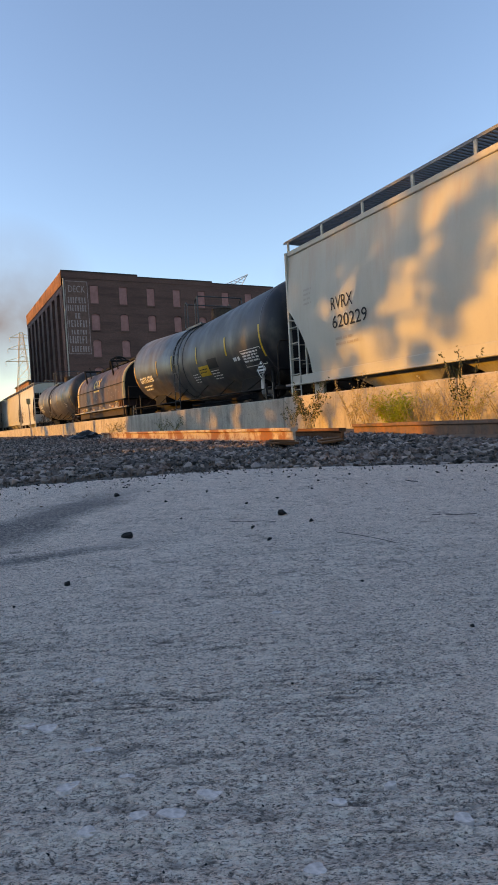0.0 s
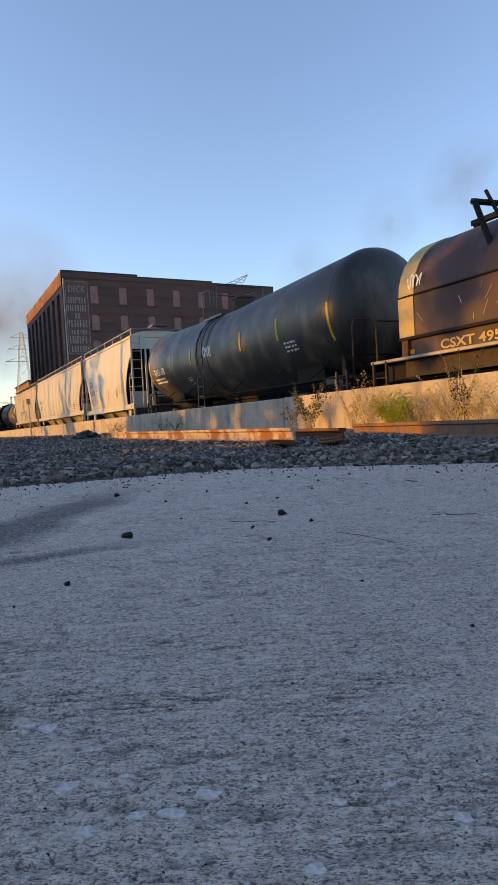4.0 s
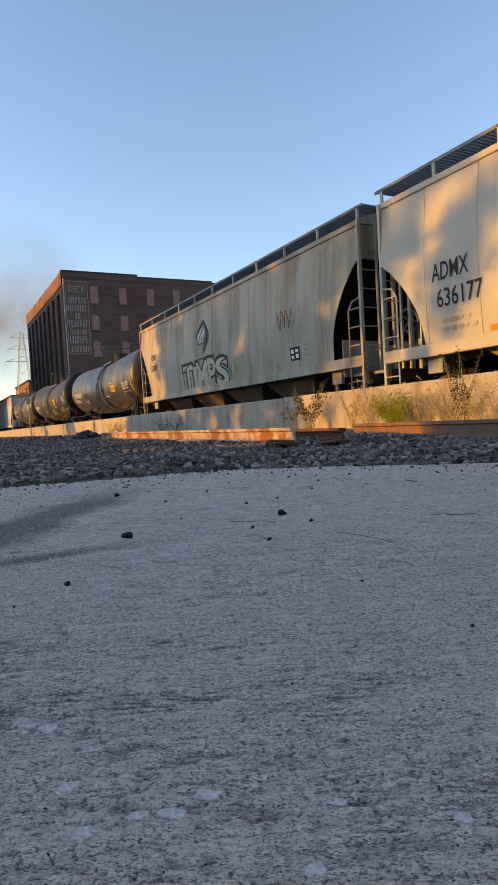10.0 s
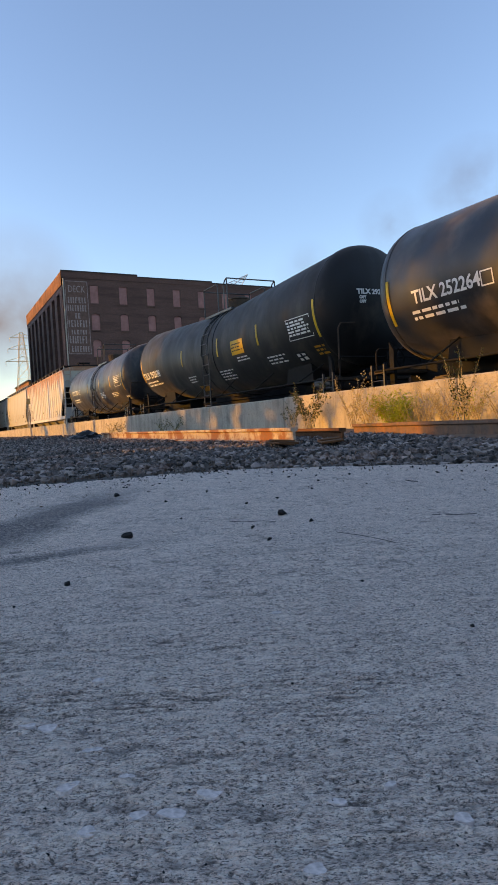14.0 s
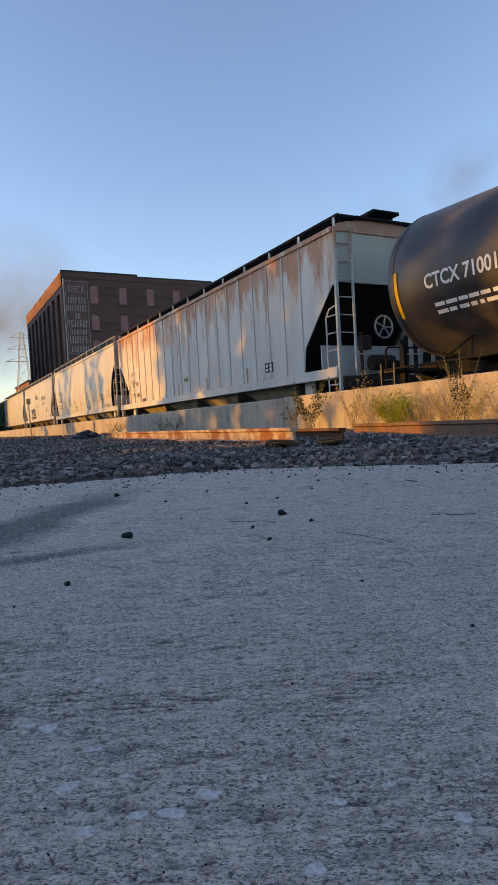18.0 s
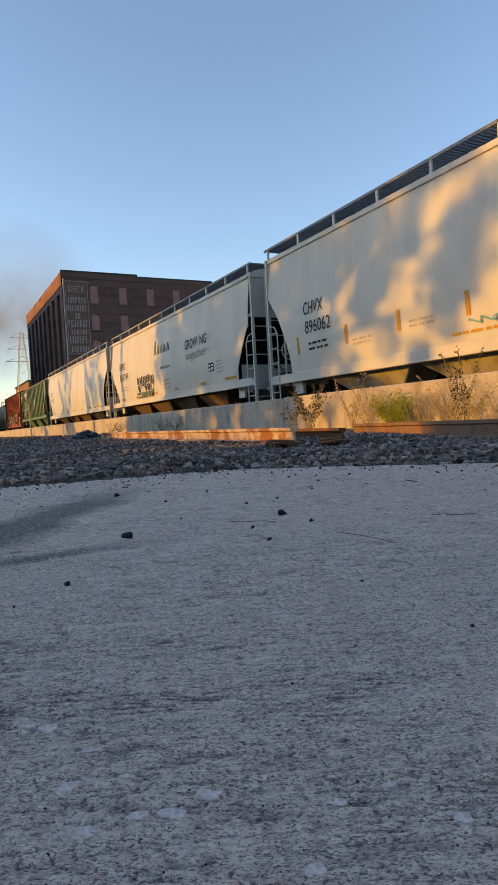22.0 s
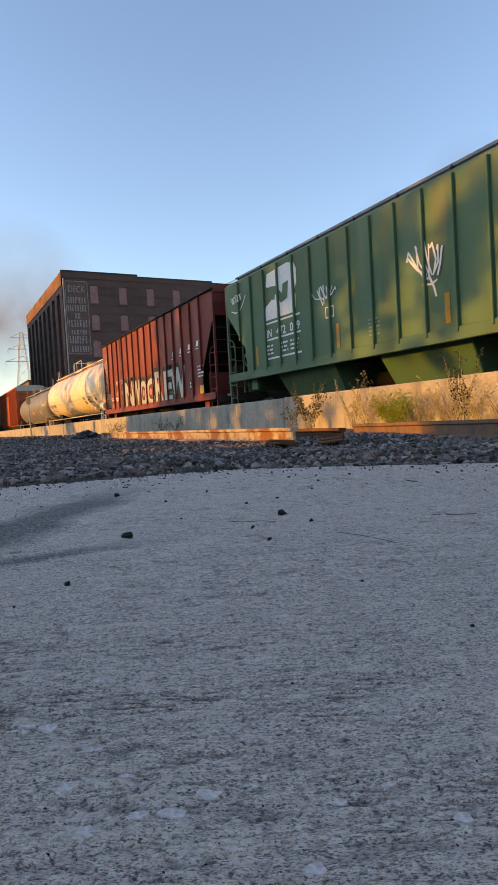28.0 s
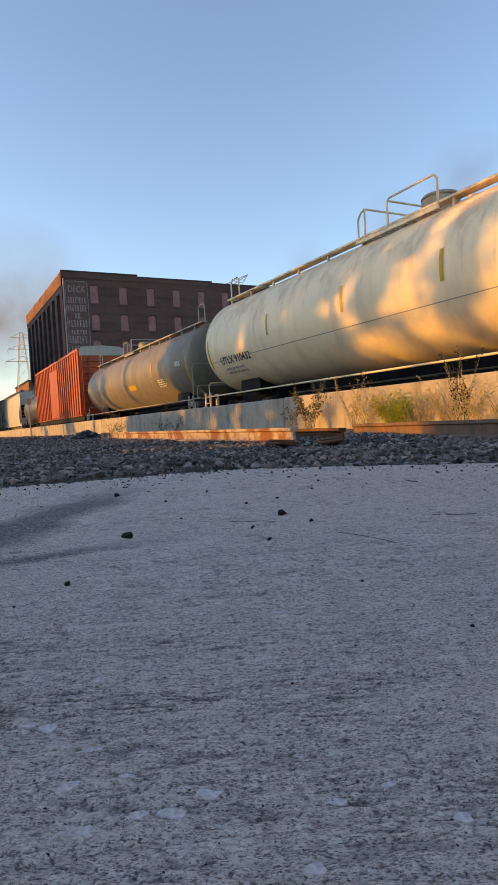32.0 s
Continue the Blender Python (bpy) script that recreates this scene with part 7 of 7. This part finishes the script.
# unseen trees set where the train needs shade, dapples and shadow bands
tree(-24.2, -11.4, -2.5, 8.0, -26, 2, 35000, 400, 0.22)
tree(-12.0, -2.0, 2.5, 9.5, -27, 3, 12500, 150, 0.16, stem=-6.5, puff=(0.3, 0.65))
tree(-10.4, -8.2, 1.3, 3.0, -25, 4, 500, 6, 0.15, stem=-3.5, puff=(0.3, 0.6))
tree(-15.0, -13.0, 2.2, 4.8, -24.5, 22, 900, 10, 0.18, stem=-2.5, thick=0.12, puff=(0.3, 0.6))
tree(-48.0, -43.0, -1.0, 7.0, -25, 20, 3000, 60, 0.17, thick=0.2, puff=(0.22, 0.5))
tree(-38.6, -34.2, -1.0, 7.0, -26, 21, 3000, 60, 0.17, thick=0.2, puff=(0.22, 0.5))
for i, (x, y) in enumerate(((-22.5, -24), (-30.3, -26), (-38.5, -27), (-52.0, -25))):
    tree(x - 2.0, x + 2.0, 6.5, 11.0, y, 10 + i, 2500, 26, 0.2, thick=0.21)

# ---- weeds along the wall ----


def weed(x, y, h, w, seed, leafy, mat, label, leaves=260, stems=9, size=0.022):
    root = new("weed_shrub")
    root.matrix_basis = pose(x, y, -0.03)
    tagged(root, label, "weed", "weeds along the wall")
    r = random.Random(seed)
    bm = bmesh.new()
    tips = []
    for i in range(stems):
        a = r.uniform(0, 6.28)
        p = Vector((r.uniform(-0.1, 0.1) * w, r.uniform(-0.05, 0.05), 0))
        d = Vector((math.cos(a) * w * 0.5, math.sin(a) * w * 0.22, h * r.uniform(0.6, 1.0)))
        q = p
        for k in range(1, 5):
            t = k / 4
            n = p + Vector((d.x * t ** 1.3, d.y * t ** 1.3, d.z * t)) + Vector((r.uniform(-0.02, 0.02), r.uniform(-0.02, 0.02), 0))
            bar(bm, q, n, 0.006 * (1.2 - t) + 0.0015, 4)
            if k > 1:
                m = n + Vector((r.uniform(-0.12, 0.12) * w, r.uniform(-0.05, 0.05), r.uniform(0.02, 0.14) * h))
                bar(bm, n, m, 0.002, 3)
                tips.append((q, n)), tips.append((n, m))
            q = n
    part("stalk", bm, M["stem"], root)

    def where(g):
        a, b = tips[int(g.integers(len(tips)))]
        p = a.lerp(b, float(g.random()))
        d = g.normal(size=3) * leafy
        return (p.x + d[0], p.y + d[1] * 0.6, max(0.02, p.z + d[2]))
    part("foliage", leaf_cloud(leaves, where, size, seed, mat, "foliage"), None, root)
    return root


weed(-10.55, 7.0, 0.98, 1.0, 1, 0.04, M["leaf_dark"], "leggy dull green weed by the wall", 950, 15, 0.026)
weed(-11.4, 7.1, 0.62, 0.6, 21, 0.03, M["leaf_dark"], "low dull green weed by the wall", 260, 8)
weed(-8.05, 7.1, 0.58, 0.9, 2, 0.06, M["leaf"], "bushy yellow-green weed by the wall", 2400, 20, 0.024)
weed(-9.1, 7.05, 0.95, 0.8, 3, 0.03, M["leaf_dry"], "tall dry weed with seed heads by the wall", 380, 9)
weed(-8.6, 7.0, 0.75, 0.8, 23, 0.04, M["leaf_dry"], "dry straw-coloured weed by the wall", 500, 12)
for i in range(8):
    weed(-7.6 + i * 0.3, 7.1 - 0.06 * (i % 3), 0.52 + 0.07 * (i * 5 % 4), 0.75, 40 + i, 0.05, M["leaf_dry"] if i % 4 else M["leaf"], "dry straw-coloured weed by the wall", 300, 8, 0.018)
weed(-6.05, 6.6, 1.12, 0.55, 6, 0.03, M["leaf_dark"], "tall dark weed stalk by the wall", 480, 7)
weed(-7.0, 7.3, 0.8, 0.9, 26, 0.025, M["leaf_dry"], "tall dry weed with seed heads by the wall", 260, 8)
for i, x in enumerate((-18.6, -19.9, -25.2, -26.4)):
    weed(x, 7.1, 0.5, 1.0, 7 + i, 0.03, M["leaf_dark"], "low dry weed by the wall", 240)

# ---- loose stones on the concrete ----


def rock(x, y, s, seed, mat, label="small dark crushed stone lying on the concrete"):
    me = stones(1, lambda r: (0, 0, 0), (s, s), seed, sink=0.1)
    me.materials.append(mat)
    ob = new("stone", me)
    ob.matrix_basis = pose(x, y, 0)
    return tagged(ob, label, "stone", "stones on the concrete")


for i, (x, y, s) in enumerate(((-1.241, 0.73, 0.014), (-1.23, 0.347, 0.014), (-1.518, 0.882, 0.007), (-1.487, 0.763, 0.007), (-1.13, 0.595, 0.008), (-1.116, 0.732, 0.008), (-1.616, 1.069, 0.007),
                               (-1.637, 1.64, 0.010), (-1.81, 1.228, 0.008), (-2.014, 0.542, 0.012), (-2.589, 1.179, 0.018), (-0.66, 0.511, 0.004), (-0.451, 0.491, 0.004), (-1.002, 0.559, 0.006), (-0.849, 0.082, 0.004), (-1.721, 0.613, 0.008), (-1.38, 0.525, 0.005))):
    rock(x, y, s, 30 + i, M["coal"])


def grit_spot(r):
    while True:
        i = int(r.integers(2, len(EDGE) - 2))
        (xa, ya), (xb, yb) = EDGE[i], EDGE[i + 1]
        t, d = r.random(), r.exponential(0.28)
        x, y = xa + (xb - xa) * t + d * 0.75, ya + (yb - ya) * t - d * 0.66
        if x < 0.4:
            return x, y, 0.0


me = stones(520, grit_spot, (0.0015, 0.008), 12, 0.1)
me.materials.append(M["coal"])
tagged(new("grit", me), "scattered dark grit on the concrete", "grit", kind="stuff")


def litter_spot(r):
    while True:
        x, y, z = grit_spot(r)
        return x - 0.3 + r.uniform(-0.2, 0.15), y + 0.25 + r.uniform(-0.1, 0.2), 0.006


me = leaf_cloud(1500, litter_spot, 0.006, 9, M["leaf_litter"], "leaf_litter")
tagged(new("leaf_litter", me), "brown dead leaf litter along the edge of the gravel", "leaf litter", kind="stuff")


def twig(pts, r, label):
    bm = bmesh.new()
    pipe(bm, [(x, y, r + 0.0005 + max(0.0, float(worn_skin(x, y)[0]))) for x, y in pts], r, 5)
    ob = new("twig", mesh_of("twig", bm, M["coal"]))
    return tagged(ob, label, "twig", "twigs on the concrete")


twig([(-1.25, 0.595), (-1.23, 0.622), (-1.212, 0.632), (-1.195, 0.655), (-1.168, 0.672)], 0.0006, "thin dark twig lying on the concrete")
twig([(-0.984, 0.963), (-0.965, 0.99), (-0.95, 1.0), (-0.925, 1.037)], 0.0007, "short dark stick lying on the concrete")
twig([(-0.976, 0.697), (-0.94, 0.70), (-0.91, 0.71), (-0.87, 0.708), (-0.82, 0.713)], 0.0006, "hair-thin dark twig lying on concrete")
twig([(-1.543, 1.398), (-1.51, 1.396), (-1.49, 1.40), (-1.472, 1.385)], 0.0014, "short dark stick lying on the concrete")


def motions():
    """The whole train rolls along the track at one smoothly changing speed."""
    times = [2.0 * i for i in range(17)]
    for car, x0 in CARS:
        rows = []
        for t in times:
            u = t / 16
            s = 126.309 * u - 3.915 * u ** 2 + 9.037 * u ** 3 - 2.860 * u ** 4
            rows.append((t, pose(x0 + s, 10.4, RAIL)))
        walk(car, rows)


motions()
